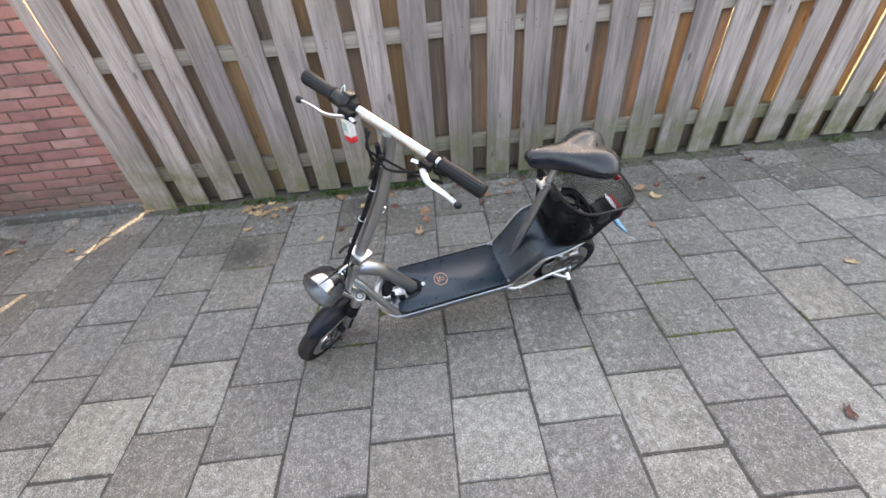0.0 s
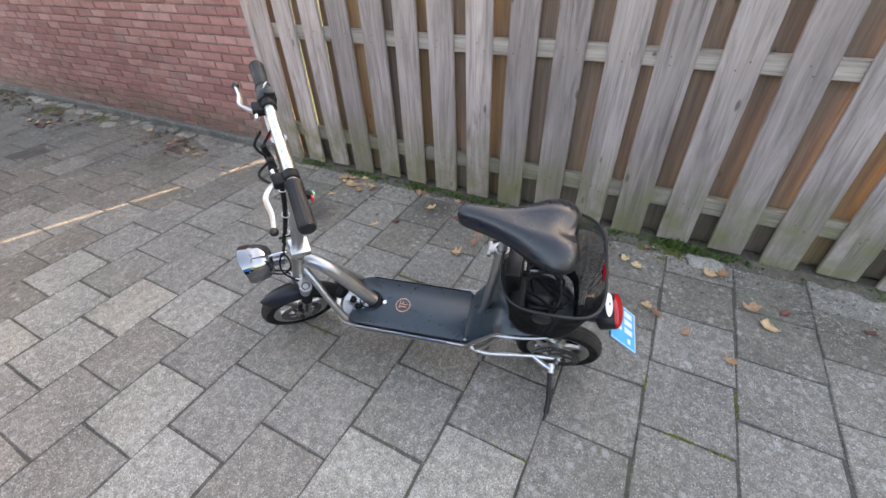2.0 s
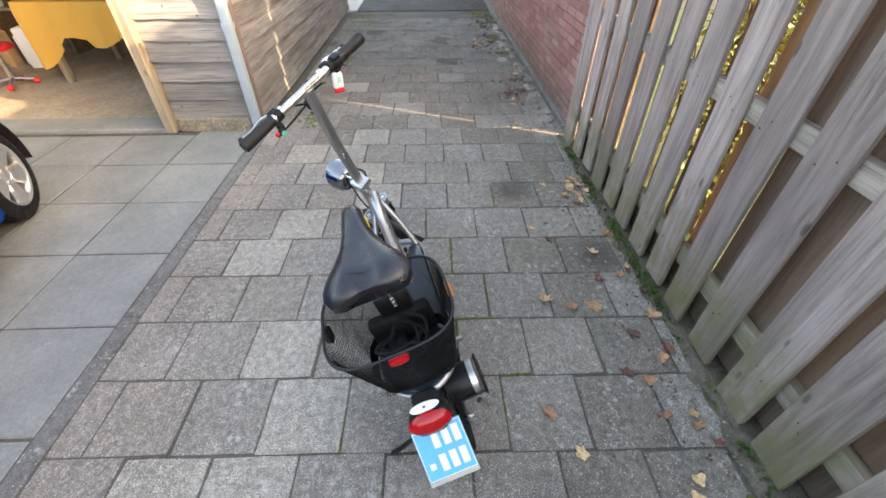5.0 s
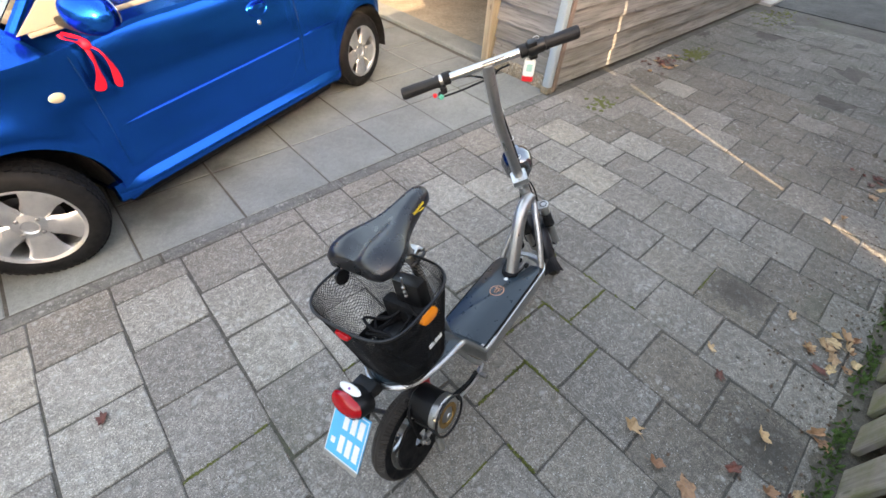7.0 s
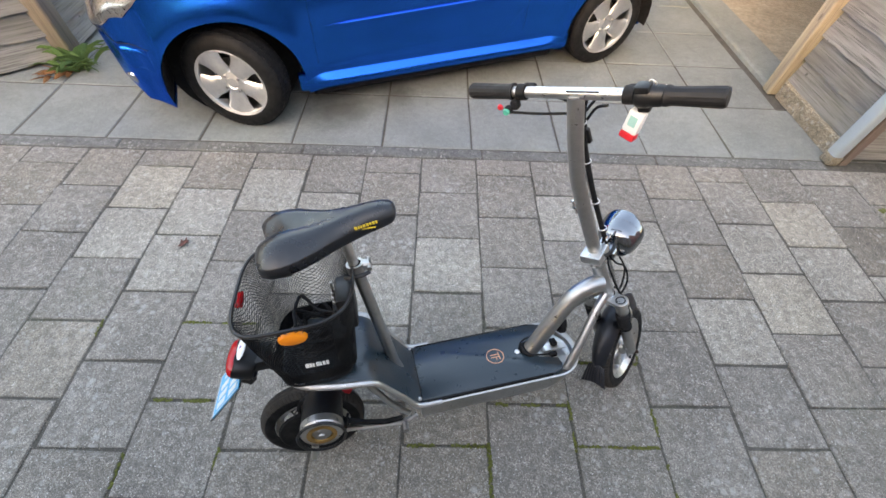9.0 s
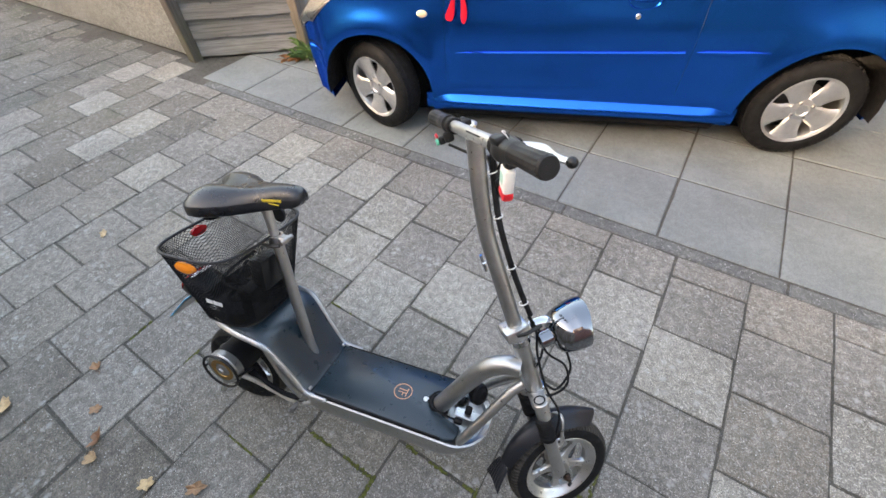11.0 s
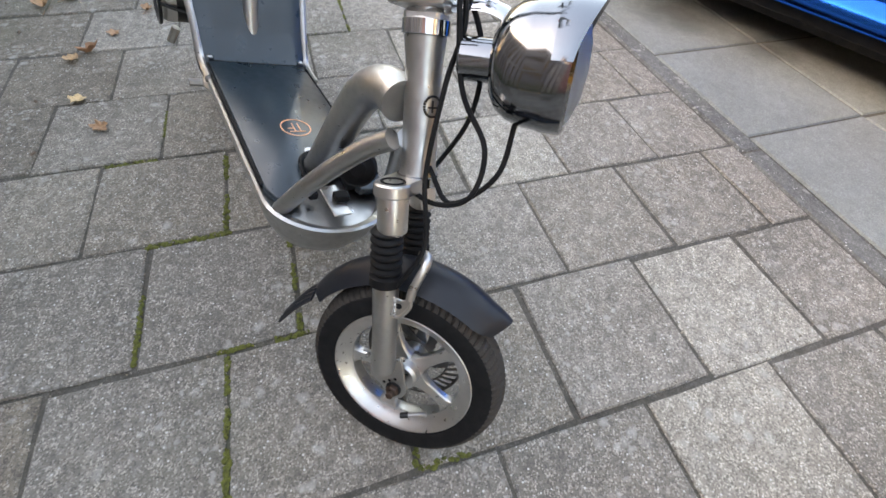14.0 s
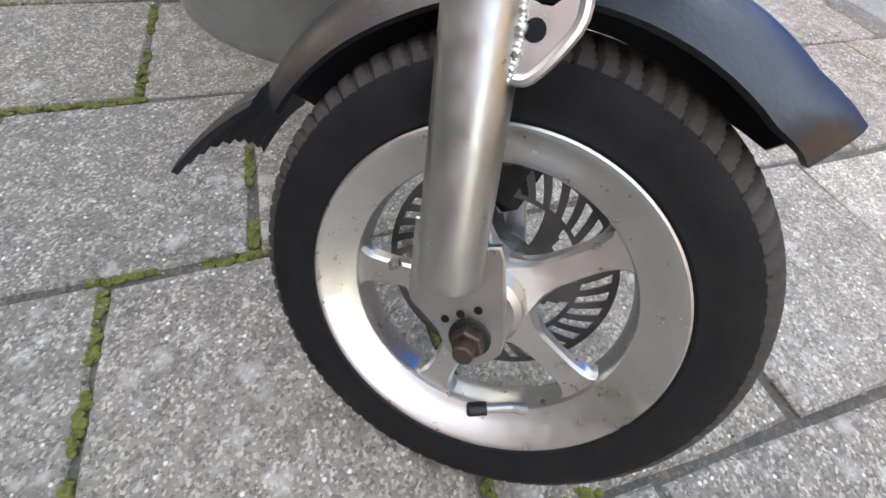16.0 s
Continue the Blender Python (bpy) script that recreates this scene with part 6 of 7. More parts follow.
    # mirror
    bm = bmesh.new()
    bmesh.ops.create_uvsphere(bm, u_segments=24, v_segments=14, radius=1.0, matrix=pose(0.675, s * 0.93, 1.000) @ Matrix.Diagonal((0.070, 0.115, 0.072, 1)))
    mir = part("wing_mirror", bm, M_BLUE, car, "rounded blue wing mirror")
    bm = boxes(((0.67, s * 0.80, 0.945), (0.07, 0.14, 0.035), 0.012, None, 2))
    part("mirror_arm", bm, M_BLACK, mir, "")
    bm = bmesh.new()
    prism(bm, [(0.84, 0.925), (0.56, 0.945), (0.60, 1.02), (0.66, 1.06)], -0.004, 0.004, Matrix.Translation((0, s * 0.725, 0)) @ pose(0, 0, 0, 90, 0, 0), 0.002)
    part("sail_panel", bm, M_SEAL, mir, "")
    bm = bmesh.new()
    lathe(bm, [(0.0, 0.0), (1.0, 0.0), (1.0, -0.4), (0.0, -0.4)], 24, pose(0.617, s * 0.93, 1.000, 0, -90, 0) @ Matrix.Diagonal((0.058, 0.098, 0.01, 1)))
    part("mirror_glass", bm, M_CHROME, mir, "mirror glass")

# wheel arch linings and underside
bm = boxes(((0, 0, 0.215), (1.62, 1.48, 0.19), 0.03), ((0, 0, 0.40), (3.0, 0.95, 0.3), 0.05))
part("underside", bm, M_DARK, car, "dark underside")
for xw in (WB, -WB):
    for s in (-1, 1):
        bm = bmesh.new()
        rings = []
        for i in range(17):
            a = radians(lerp(-8, 188, i / 16))
            rings.append([(xw + 0.335 * math.cos(a), s * y, CR + 0.335 * math.sin(a)) for y in (0.40, 0.60, 0.765)])
        loft(bm, rings, closed=False, caps=False)
        lathe(bm, [(0.0, 0.0), (0.36, 0.0)], 24, pose(xw, s * 0.48, CR, 90, 0, 0))
        part("arch_lining", bm, M_DARK, car, "")

# greenhouse: glass, pillars, roof
ROOF = [(0.22, 0.50, 1.40), (0.0, 0.545, 1.445), (-0.45, 0.56, 1.465), (-0.95, 0.545, 1.445), (-1.32, 0.50, 1.385)]
bm = bmesh.new()
rings = []
for x, hw, z in ROOF:
    rings.append([(x, hw * math.copysign(abs(t) ** 0.8, t), z + 0.035 * (1 - t * t)) for t in [(j - 6) / 6 for j in range(13)]])
loft(bm, rings, closed=False, caps=False)
solid(bm, 0.025)
part("roof", bm, M_BLUE, car, "blue roof")


def sheet(pts, t=0.004):
    bm = bmesh.new()
    bm.faces.new([bm.verts.new(p) for p in pts])
    solid(bm, t)
    return bm


for s in (-1, 1):
    A0, A1 = (0.84, s * 0.70, 0.925), (0.22, s * 0.52, 1.40)
    B0, B1 = (-0.46, s * 0.725, 0.975), (-0.46, s * 0.57, 1.44)
    C0, C1 = (-1.10, s * 0.715, 0.985), (-1.12, s * 0.545, 1.41)
    D0, D1 = (-1.58, s * 0.62, 0.97), (-1.32, s * 0.50, 1.375)
    for a, b, r in ((A0, A1, 0.030), (B0, B1, 0.032), (C0, C1, 0.05), (D0, D1, 0.05)):
        bm = bmesh.new()
        tube(bm, [a, Vector(a).lerp(Vector(b), 0.5) + Vector((0, s * 0.012, 0)), b], r, 10, True, 0.7)
        part("pillar", bm, M_BLUE if r != 0.032 else M_BLACK, car, "")
    for q in ((A0, B0, B1, A1), (B0, C0, C1, B1)):
        g = part("side_window", sheet(q), M_GLASS, car, "slightly green side glass", smooth=False)
        g.visible_shadow = False
    bm = bmesh.new()
    tube(bm, [(0.80, s * 0.722, 0.918), (0.30, s * 0.738, 0.945), (-0.46, s * 0.742, 0.978), (-1.10, s * 0.725, 0.988)], 0.010, 8)
    part("window_seal", bm, M_SEAL, car, "window seal, its tan a painted reflection")
    bm = bmesh.new()
    tube(bm, [(0.22, s * 0.53, 1.405), (-0.46, s * 0.58, 1.445), (-1.12, s * 0.555, 1.415)], 0.016, 8)
    part("roof_rail", bm, M_BLUE, car, "")
g = part("windscreen", sheet([(0.86, -0.68, 0.95), (0.86, 0.68, 0.95), (0.22, 0.51, 1.40), (0.22, -0.51, 1.40)]), M_GLASS, car, "clear windscreen", smooth=False)
g.visible_shadow = False
g = part("rear_window", sheet([(-1.60, -0.60, 0.98), (-1.60, 0.60, 0.98), (-1.33, 0.49, 1.38), (-1.33, -0.49, 1.38)]), M_GLASS, car, "rear glass", smooth=False)
g.visible_shadow = False
for y in (-0.34, 0.34):
    bm = bmesh.new()
    box(bm, (0.02, y, 1.00), (0.14, 0.44, 0.42), 0.05, None, 2)
    seat = part("seat", bm, M_SEAT, car, "beige fabric seat")
    bm = bmesh.new()
    box(bm, (-0.02, y, 1.27), (0.09, 0.22, 0.15), 0.03, None, 2)
    part("headrest", bm, M_SEAT, seat)
bm = boxes(((0.62, 0, 0.95), (0.34, 1.25, 0.08), 0.03, None, 2), ((-0.75, 0, 0.99), (1.0, 1.2, 0.02), 0.005))
part("dashboard", bm, M_LINER, car, "dull grey dashboard")
bm = bmesh.new()
tube(bm, [(0.42 + 0.06 * math.sin(a), 0.34 + 0.17 * math.cos(a), 1.02 + 0.16 * math.sin(a)) for a in [i * math.tau / 24 for i in range(26)]], 0.014, 8, False)
part("steering_wheel", bm, M_BLACK, car, "black steering wheel")


def car_wheel(xw, s, steer=0.0):
    """Alloy car wheel with six broad spokes, tyre and four bolts."""
    m = Matrix.Translation((xw, s * HALF_T, CR)) @ pose(0, 0, 0, 0, 0, steer) @ pose(0, 0, 0, -90 * s, 0, 0)
    bm = bmesh.new()
    lathe(bm, [(0.178, -0.075), (0.186, -0.083), (0.208, -0.086), (0.236, -0.080), (0.254, -0.067), (0.264, -0.045), (0.268, 0.0), (0.264, 0.045), (0.254, 0.067), (0.236, 0.080), (0.208, 0.086), (0.188, 0.082), (0.178, 0.072)], 64, close=True)
    ty = part("wheel", bm, M_TYRE, car, "alloy wheel with black tyre", m)
    bm = bmesh.new()
    for k in range(64):
        for z in (-0.045, -0.015, 0.016, 0.048):
            a = (k + 0.5 * (z > 0)) * math.tau / 64
            box(bm, (0, 0, 0), (0.006, 0.018, 0.022), 0, Matrix.Rotation(a, 4, "Z") @ Matrix.Translation((0.2662 - (0.005 if abs(z) > 0.04 else 0), 0, z)) @ Matrix.Rotation(0.3 if z > 0 else -0.3, 4, "X"))
    part("tread", bm, M_TYRE, ty, "", m, smooth=False)
    bm = bmesh.new()
    lathe(bm, [(0.186, 0.060), (0.189, 0.074), (0.183, 0.078), (0.170, 0.072), (0.162, 0.045), (0.160, -0.06), (0.186, -0.07)], 56, close=True)
    rim = part("rim", bm, M_WHEEL, ty, "silver alloy rim", m)
    for k in range(5):
        bm = bmesh.new()
        q = Matrix.Rotation(k * math.tau / 5 + 0.25, 4, "Z")
        rings = []
        for r, w, z in ((0.03, 0.026, 0.058), (0.07, 0.0475, 0.064), (0.095, 0.050, 0.066), (0.12, 0.056, 0.067), (0.145, 0.070, 0.069), (0.172, 0.094, 0.071)):
            rings.append([q @ Vector((r, y, z - dz)) for y, dz in ((-w, 0.014), (-w * 0.75, 0.003), (0, -0.001), (w * 0.75, 0.003), (w, 0.014), (w * 0.8, 0.03), (-w * 0.8, 0.03))])
        loft(bm, rings)
        part("spoke", bm, M_WHEEL, ty, "broad silver spoke", m)
    bm = bmesh.new()
    lathe(bm, [(0.0, 0.062), (0.026, 0.062), (0.032, 0.068), (0.040, 0.066), (0.060, 0.060), (0.06, 0.03)], 28)
    part("hub", bm, M_WHEEL, ty, "", m)
    for k in range(4):
        bm = bmesh.new()
        lathe(bm, [(0.0, 0.070), (0.006, 0.070), (0.0085, 0.066), (0.0085, 0.056)], 8, Matrix.Rotation(k * math.pi / 2 + 0.6, 4, "Z") @ Matrix.Translation((0.047, 0, 0)))
        part("wheel_bolt", bm, M_STEEL, ty, "", m)
    bm = bmesh.new()
    lathe(bm, [(0.0, 0.01), (0.115, 0.01), (0.115, -0.01), (0.0, -0.01)], 32)
    part("brake_disc", bm, M_DISC, ty, "", m)


car_wheel(WB, 1, -28)
car_wheel(WB, -1, -28)
car_wheel(-WB, 1)
car_wheel(-WB, -1)

# red ribbon tied to the mirror arm
RIB = thing("ribbon", "red ribbon bow tied round the wing mirror's arm", "ribbon", CAR @ Matrix.Translation((0.68, 0.805, 0.862)))


def strip(pts, w):
    bm = bmesh.new()
    p = smooth_path(pts, 5)
    rings = []
    for i, q in enumerate(p):
        t = i / (len(p) - 1)
        ww = w * (0.55 + 0.75 * t) * (0.55 if i == len(p) - 1 else 1)
        tw = 0.9 * math.sin(t * 4)
        d = Vector((math.cos(tw), math.sin(tw) * 0.6, 0.1))
        rings.append([q - d * ww, q + Vector((0, 0.006, 0)), q + d * ww])
    loft(bm, rings, closed=False, caps=False)
    solid(bm, 0.0012)
    return bm


part("tail", strip([(0, 0, 0.01), (0.006, 0.022, -0.05), (0.020, 0.024, -0.11), (0.036, 0.016, -0.160)], 0.019), M_RIBBON, RIB)
part("tail", strip([(0, 0, 0.01), (-0.030, 0.024, -0.02), (-0.046, 0.026, -0.09), (-0.042, 0.016, -0.170)], 0.014), M_RIBBON, RIB)
part("loop", strip([(0, 0.0, 0.0), (0.03, 0.016, 0.03), (0.065, 0.02, 0.052), (0.05, -0.006, 0.06), (0, 0, 0.03)], 0.013), M_RIBBON, RIB)
bm = bmesh.new()
bmesh.ops.create_uvsphere(bm, u_segments=12, v_segments=8, radius=0.02, matrix=Matrix.Translation((0, 0.008, 0.012)))
part("knot", bm, M_RIBBON, RIB)

# ---------- garage contents ----------
M_CLOTH = plastic("ochre_cloth", (0.52, 0.29, 0.06), 0.9, 0.4, 0.15, 260)
M_CARDBOARD = plastic("cardboard", (0.42, 0.29, 0.16), 0.9, 0.2, 0.2)
bench = thing("work_table", "wooden work table draped with an ochre cloth", "table", Matrix.Translation((-3.78, -2.95, 0.025)))
bm = boxes(((0, 0, 0.72), (1.0, 1.6, 0.05), 0.006))
part("tabletop", bm, M_POST, bench, smooth=False)
for sx in (-0.44, 0.44):
    for sy in (-0.72, 0.72):
        part("leg", boxes(((sx, sy, 0.35), (0.06, 0.06, 0.70), 0.004)), M_POST, bench, smooth=False)
cloth = thing("table_cloth", "ochre cloth hanging over the work table's edge", "cloth", Matrix.Translation((-3.78, -2.95, 0.025)))
bm = bmesh.new()
rings = []
for i in range(33):
    y = lerp(-0.84, 0.86, i / 32)
    f = 0.02 * math.sin(i * 1.1) + 0.012 * math.sin(i * 2.3)
    hang = 0.34 + 0.05 * math.sin(i * 0.6) + 0.24 * max(0, 1 - i / 7)
    rings.append([(-0.50, y, 0.752), (0.45, y, 0.754), (0.515 + f * 0.3, y, 0.748), (0.535 + f, y, 0.65), (0.545 + 1.5 * f, y, 0.745 - hang)])
loft(bm, rings, closed=False, caps=False)
solid(bm, 0.004)
part("drape", bm, M_CLOTH, cloth, "")
stool = thing("stool", "red-topped stool on small red feet", "stool", Matrix.Translation((-3.25, -4.18, 0.025)) @ Matrix.Diagonal((1, 1, 0.87, 1)))
bm = bmesh.new()
lathe(bm, [(0.0, 0.45), (0.15, 0.45), (0.17, 0.435), (0.17, 0.405), (0.15, 0.395), (0.0, 0.395)], 28)
part("seat", bm, M_TAGRED, stool, "red padded seat")
bm = bmesh.new()
tube(bm, [(0, 0, 0.05), (0, 0, 0.40)], 0.022, 12)
part("column", bm, M_STEEL, stool, "")
for k in range(4):
    a = k * math.pi / 2 + 0.4
    bm = bmesh.new()
    tube(bm, [(0, 0, 0.09), (0.17 * math.cos(a), 0.17 * math.sin(a), 0.06)], 0.014, 8)
    leg = part("foot_arm", bm, M_STEEL, stool, "")
    bm = bmesh.new()
    bmesh.ops.create_uvsphere(bm, u_segments=12, v_segments=8, radius=0.034, matrix=Matrix.Translation((0.18 * math.cos(a), 0.18 * math.sin(a), 0.034)))
    part("castor", bm, M_TAGRED, leg, "red castor")
rnd = random.Random(17)
for i in range(9):
    h = rnd.uniform(0.25, 0.55)
    w = rnd.uniform(0.10, 0.2)
    c = thing("storage_box" if i % 3 else "timber_offcut", "dusty cardboard box on the garage floor" if i % 3 else "upright timber offcut leaning in the garage", "box" if i % 3 else "timber", pose(-3.95 - 0.14 * (i % 2), -4.40 - 0.15 * i, 0.025, 0, 0, rnd.uniform(-15, 15)))
    bm = boxes(((0, 0, h / 2), (w, w * 0.8, h), 0.006), ((0, 0, h + 0.004), (w * 1.03, w * 0.4, 0.008), 0.002))
    part("carton" if i % 3 else "block", bm, rnd.choice((M_CARDBOARD, M_POST, M_WHITE, M_CARDBOARD)), c, smooth=False)
shelf = thing("shelf", "wooden shelf with white things at the garage back", "shelf", Matrix.Translation((-4.6, -5.05, 0.025)))
for z in (0.5, 1.0, 1.5):
    part("board", boxes(((0, 0, z), (0.4, 1.5, 0.03), 0.003)), M_POST, shelf, smooth=False)
for y in (-0.74, 0.74):
    part("upright", boxes(((0, y, 0.85), (0.4, 0.03, 1.7), 0.003)), M_POST, shelf, smooth=False)
for i in range(8):
    z = (0.515, 1.015)[i % 2]
    c = thing("jug", "white plastic jug on the garage shelf", "jug", Matrix.Translation((-4.5, -5.6 + 0.15 * i, z + 0.025)))
    bm = bmesh.new()
    lathe(bm, [(0.0, 0.0), (0.055, 0.0), (0.06, 0.01), (0.06, 0.15), (0.045, 0.2), (0.02, 0.22), (0.02, 0.24), (0.0, 0.24)], 16)
    part("container", bm, M_WHITE, c)

# ---------- loose things on the ground ----------
# a white sheet lying on the paving
bm = bmesh.new()
box(bm, (3.33, 0.76, 0.012), (0.36, 0.42, 0.012), 0.002, None)
tagged(part("white_panel", bm, M_WHITE, smooth=False), "flat white panel lying on the paving", "panel")

# a flat broken lump of cement at the fence foot
bm = bmesh.new()
bmesh.ops.create_icosphere(bm, subdivisions=3, radius=1)
for v in bm.verts:
    k = 1 + 0.35 * noise.noise(v.co * 1.4 + Vector((3, 0, 0))) + 0.12 * noise.noise(v.co * 5)
    v.co = Vector((1.09 + v.co.x * 0.095 * k, 1.115 + v.co.y * 0.055 * k, max(0.0, v.co.z) * 0.020 * k - 0.001))
tagged(part("cement_lump", bm, M_TILE_PALE), "flat pale lump of cement on the paving by the fence", "lump")

# fallen leaves
def leaf_mesh(seed, L=0.085, W=0.06):
    """A withered leaf: toothed and torn outline, folded along its midrib and crumpled."""
    rnd = random.Random(seed)
    bm = bmesh.new()
    n = 17
    fold = rnd.choice((0.12, 0.3, 0.55, 0.9))
    bend = rnd.uniform(-0.10, 0.35)
    lobes, ph = rnd.choice((3, 5, 5)), rnd.uniform(-0.2, 0.2)
    rims = []
    for ring in (0.5, 1.0):
        row = []
        for i in range(n):
            a = math.tau * i / n
            r = 1 + 0.22 * math.cos(lobes * a + ph) + rnd.uniform(-0.12, 0.10)
            if rnd.random() < 0.1:
                r *= 0.7
            x, y = L / 2 * math.cos(a) * r * ring, W / 2 * math.sin(a) * r * ring
            z = abs(y) * fold + bend * x * x / L * 4 + rnd.uniform(-0.0035, 0.0035) * ring + 0.004
            row.append(bm.verts.new((x, y * (1 - 0.35 * min(1, fold)), max(0.001, z))))
        rims.append(row)
    mid = bm.verts.new((0, 0, 0.004))
    for i in range(n):
        j = (i + 1) % n
        bm.faces.new((mid, rims[0][i], rims[0][j]))
        bm.faces.new((rims[0][i], rims[1][i], rims[1][j], rims[0][j]))
    solid(bm, 0.0007)
    tube(bm, [(-L * 0.45, 0, 0.005), (-L * 0.62, 0.004, 0.003), (-L * 0.75, 0.010, 0.003)], 0.0008, 4)
    me = bpy.data.meshes.new("leaf")
    bm.to_mesh(me)
    bm.free()
    return me


DRY = [leaf_mesh(i, 0.070 + 0.008 * (i % 3), 0.048 + 0.007 * (i % 4)) for i in range(10)]
ROT = [leaf_mesh(20 + i, 0.075, 0.05) for i in range(4)]
for me in DRY:
    me.materials.append(M_LEAF)
for me in ROT:
    me.materials.append(M_LEAFR)
rnd = random.Random(31)
LEAVES = [(-1.12, 1.12), (-1.06, 1.15), (-1.2, 1.12), (-1.01, 1.13), (0.62, 0.62), (0.86, 0.68), (0.9, 0.63), (1.02, 0.58), (0.72, 0.98), (0.78, 0.95), (1.1, 1.02), (1.16, 1.05),
          (-1.14, 0.88), (-1.17, 1.05), (-0.96, 1.08), (-1.0, 0.99), (-1.08, 1.03), (-1.03, 1.08), (-0.67, 0.7), (-0.43, 0.99), (-0.09, 0.65), (-0.04, 0.77), (-0.05, 0.88), (-0.6, 1.12), (-0.58, 1.16), (-0.32, 1.14),
          (-0.25, 1.07), (0.01, 1.13), (0.25, 1.07), (0.35, 0.97), (0.47, 0.54), (0.49, 0.98), (0.49, 1.08), (0.54, 1.07), (1.33, 0.76), (1.27, 0.84), (1.18, 0.49), (1.93, 0.07), (0.81, 1.12), (-2.63, 0.92), (-2.2, 0.85), (-3.4, 1.0), (-3.07, 1.04), (-1.14, 1.1)]
PILES = random.Random(77)
for px, py, n, r in ((-3.65, -1.04, 16, 0.20), (-4.78, 0.78, 10, 0.22), (-2.92, 0.95, 9, 0.14), (-5.0, 1.0, 8, 0.3), (-1.1, 1.06, 9, 0.09), (-3.4, 1.1, 6, 0.2)):
    LEAVES += [(px + PILES.gauss(0, r * 0.7), min(1.2, max(-1.2, py + PILES.gauss(0, r * 0.35)))) for _ in range(n // 2)]
ROTTEN = [(-0.14, 1.16), (-0.24, 0.96), (0.12, 1.0), (-0.56, 0.78), (1.33, -0.61), (1.4, 0.88), (0.31, 0.9), (-0.92, 1.05), (-5.0, 0.75), (-4.7, 0.9), (-5.4, 0.95), (-3.0, 1.1), (-2.6, 1.0), (-3.2, 0.95), (-0.28, 1.13), (0.2, 1.12), (0.6, 1.12), (2.1, 1.05), (1.7, 0.9)]
for px, py, n, r in ((-3.65, -1.04, 26, 0.20), (-4.78, 0.78, 12, 0.22), (-2.92, 0.95, 14, 0.14), (-5.0, 1.0, 12, 0.3), (-6.2, 1.0, 10, 0.3)):
    ROTTEN += [(px + PILES.gauss(0, r * 0.7), min(1.2, max(-1.2, py + PILES.gauss(0, r * 0.35)))) for _ in range(n)]
for pts, meshes, lab in ((LEAVES, DRY, "dry ochre fallen leaf on the paving"), (ROTTEN, ROT, "dark rotting fallen leaf on the paving")):
    for x, y in pts:
        ob = new("fallen_leaf", meshes[rnd.randrange(len(meshes))])
        s = rnd.uniform(0.55, 0.95)
        ob.matrix_world = pose(x, y, 0.001, rnd.uniform(-9, 9), rnd.uniform(-9, 9), rnd.uniform(0, 360)) @ Matrix.Diagonal((s, s, s, 1))
        tagged(ob, lab, "leaf", "fallen leaves")

# a plant with strap leaves by the board wall
plant = thing("weed_plant", "leafy green weed with withered brown leaves by the board wall", "plant", Matrix.Translation((2.50, -2.03, 0)))
for green, n, mm, name in ((1, 46, M_WEED, "leaf_tuft"), (0, 26, M_WEEDBROWN, "withered_leaves")):
    bm = bmesh.new()
    for i in range(n):
        a = rnd.uniform(0, math.tau)
        L = rnd.uniform(0.12, 0.26) if green else rnd.uniform(0.08, 0.16)
        ox, oy = rnd.uniform(-0.05, 0.09), rnd.uniform(-0.06, 0.08)
        if not green:
            ox += 0.07
            oy += 0.06
        up = rnd.uniform(0.5, 1.0) if green else rnd.uniform(0.15, 0.4)
        pts = []
        for j in range(5):
            t = j / 4
            r = L * t
            pts.append((ox + r * math.cos(a) * 0.8, oy + r * math.sin(a) * 0.8, 0.01 + L * up * t * (1.25 - t * 0.85)))
        tube(bm, pts, [0.006, 0.012, 0.013, 0.009, 0.001], 5, True, 0.25)
    part(name, bm, mm, plant, "")

# moss in the joints and weeds along the fence, uncountable
bm = bmesh.new()
for x, y, ln, ax in ((1.05, -0.222, 0.28, 0), (0.54, -0.228, 0.12, 0), (1.08, 0.078, 0.2, 0), (0.86, -0.10, 0.10, 0), (-0.14, 0.378, 0.28, 0), (0.0, 0.30, 0.18, 1), (0.14, 0.217, 0.28, 0), (-0.16, 0.078, 0.26, 0), (-0.30, 0.15, 0.17, 1), (-0.45, 0.217, 0.28, 0),
                     (-0.60, 0.24, 0.3, 1), (0.3, 0.45, 0.12, 1), (-0.55, -0.083, 0.10, 0), (-0.45, -0.083, 0.20, 0), (0.6, -0.3, 0.08, 1), (0.30, -0.45, 0.08, 1), (1.2, 0.3, 0.10, 1), (0.46, 0.378, 0.12, 0), (1.5, -0.2, 0.10, 1), (0.9, 0.28, 0.10, 1), (-1.05, 0.517, 0.22, 0), (-0.6, -0.12, 0.1, 1)):
    n = int(ln / 0.0036)
    for i in range(n):
        t = (i / n - 0.5) * ln
        if noise.noise(Vector((x * 9 + t * 14, y * 9, 3.0))) < -0.12:
            continue
        w = rnd.uniform(0.0025, 0.0075)
        c = (x + t, y + rnd.uniform(-0.0045, 0.0045), -0.0055 + rnd.uniform(0, 0.003)) if ax == 0 else (x + rnd.uniform(-0.0045, 0.0045), y + t, -0.0055 + rnd.uniform(0, 0.003))
        bmesh.ops.create_icosphere(bm, subdivisions=1, radius=1, matrix=Matrix.Translation(c) @ Matrix.Diagonal((w, w, rnd.uniform(0.002, 0.0045), 1)))
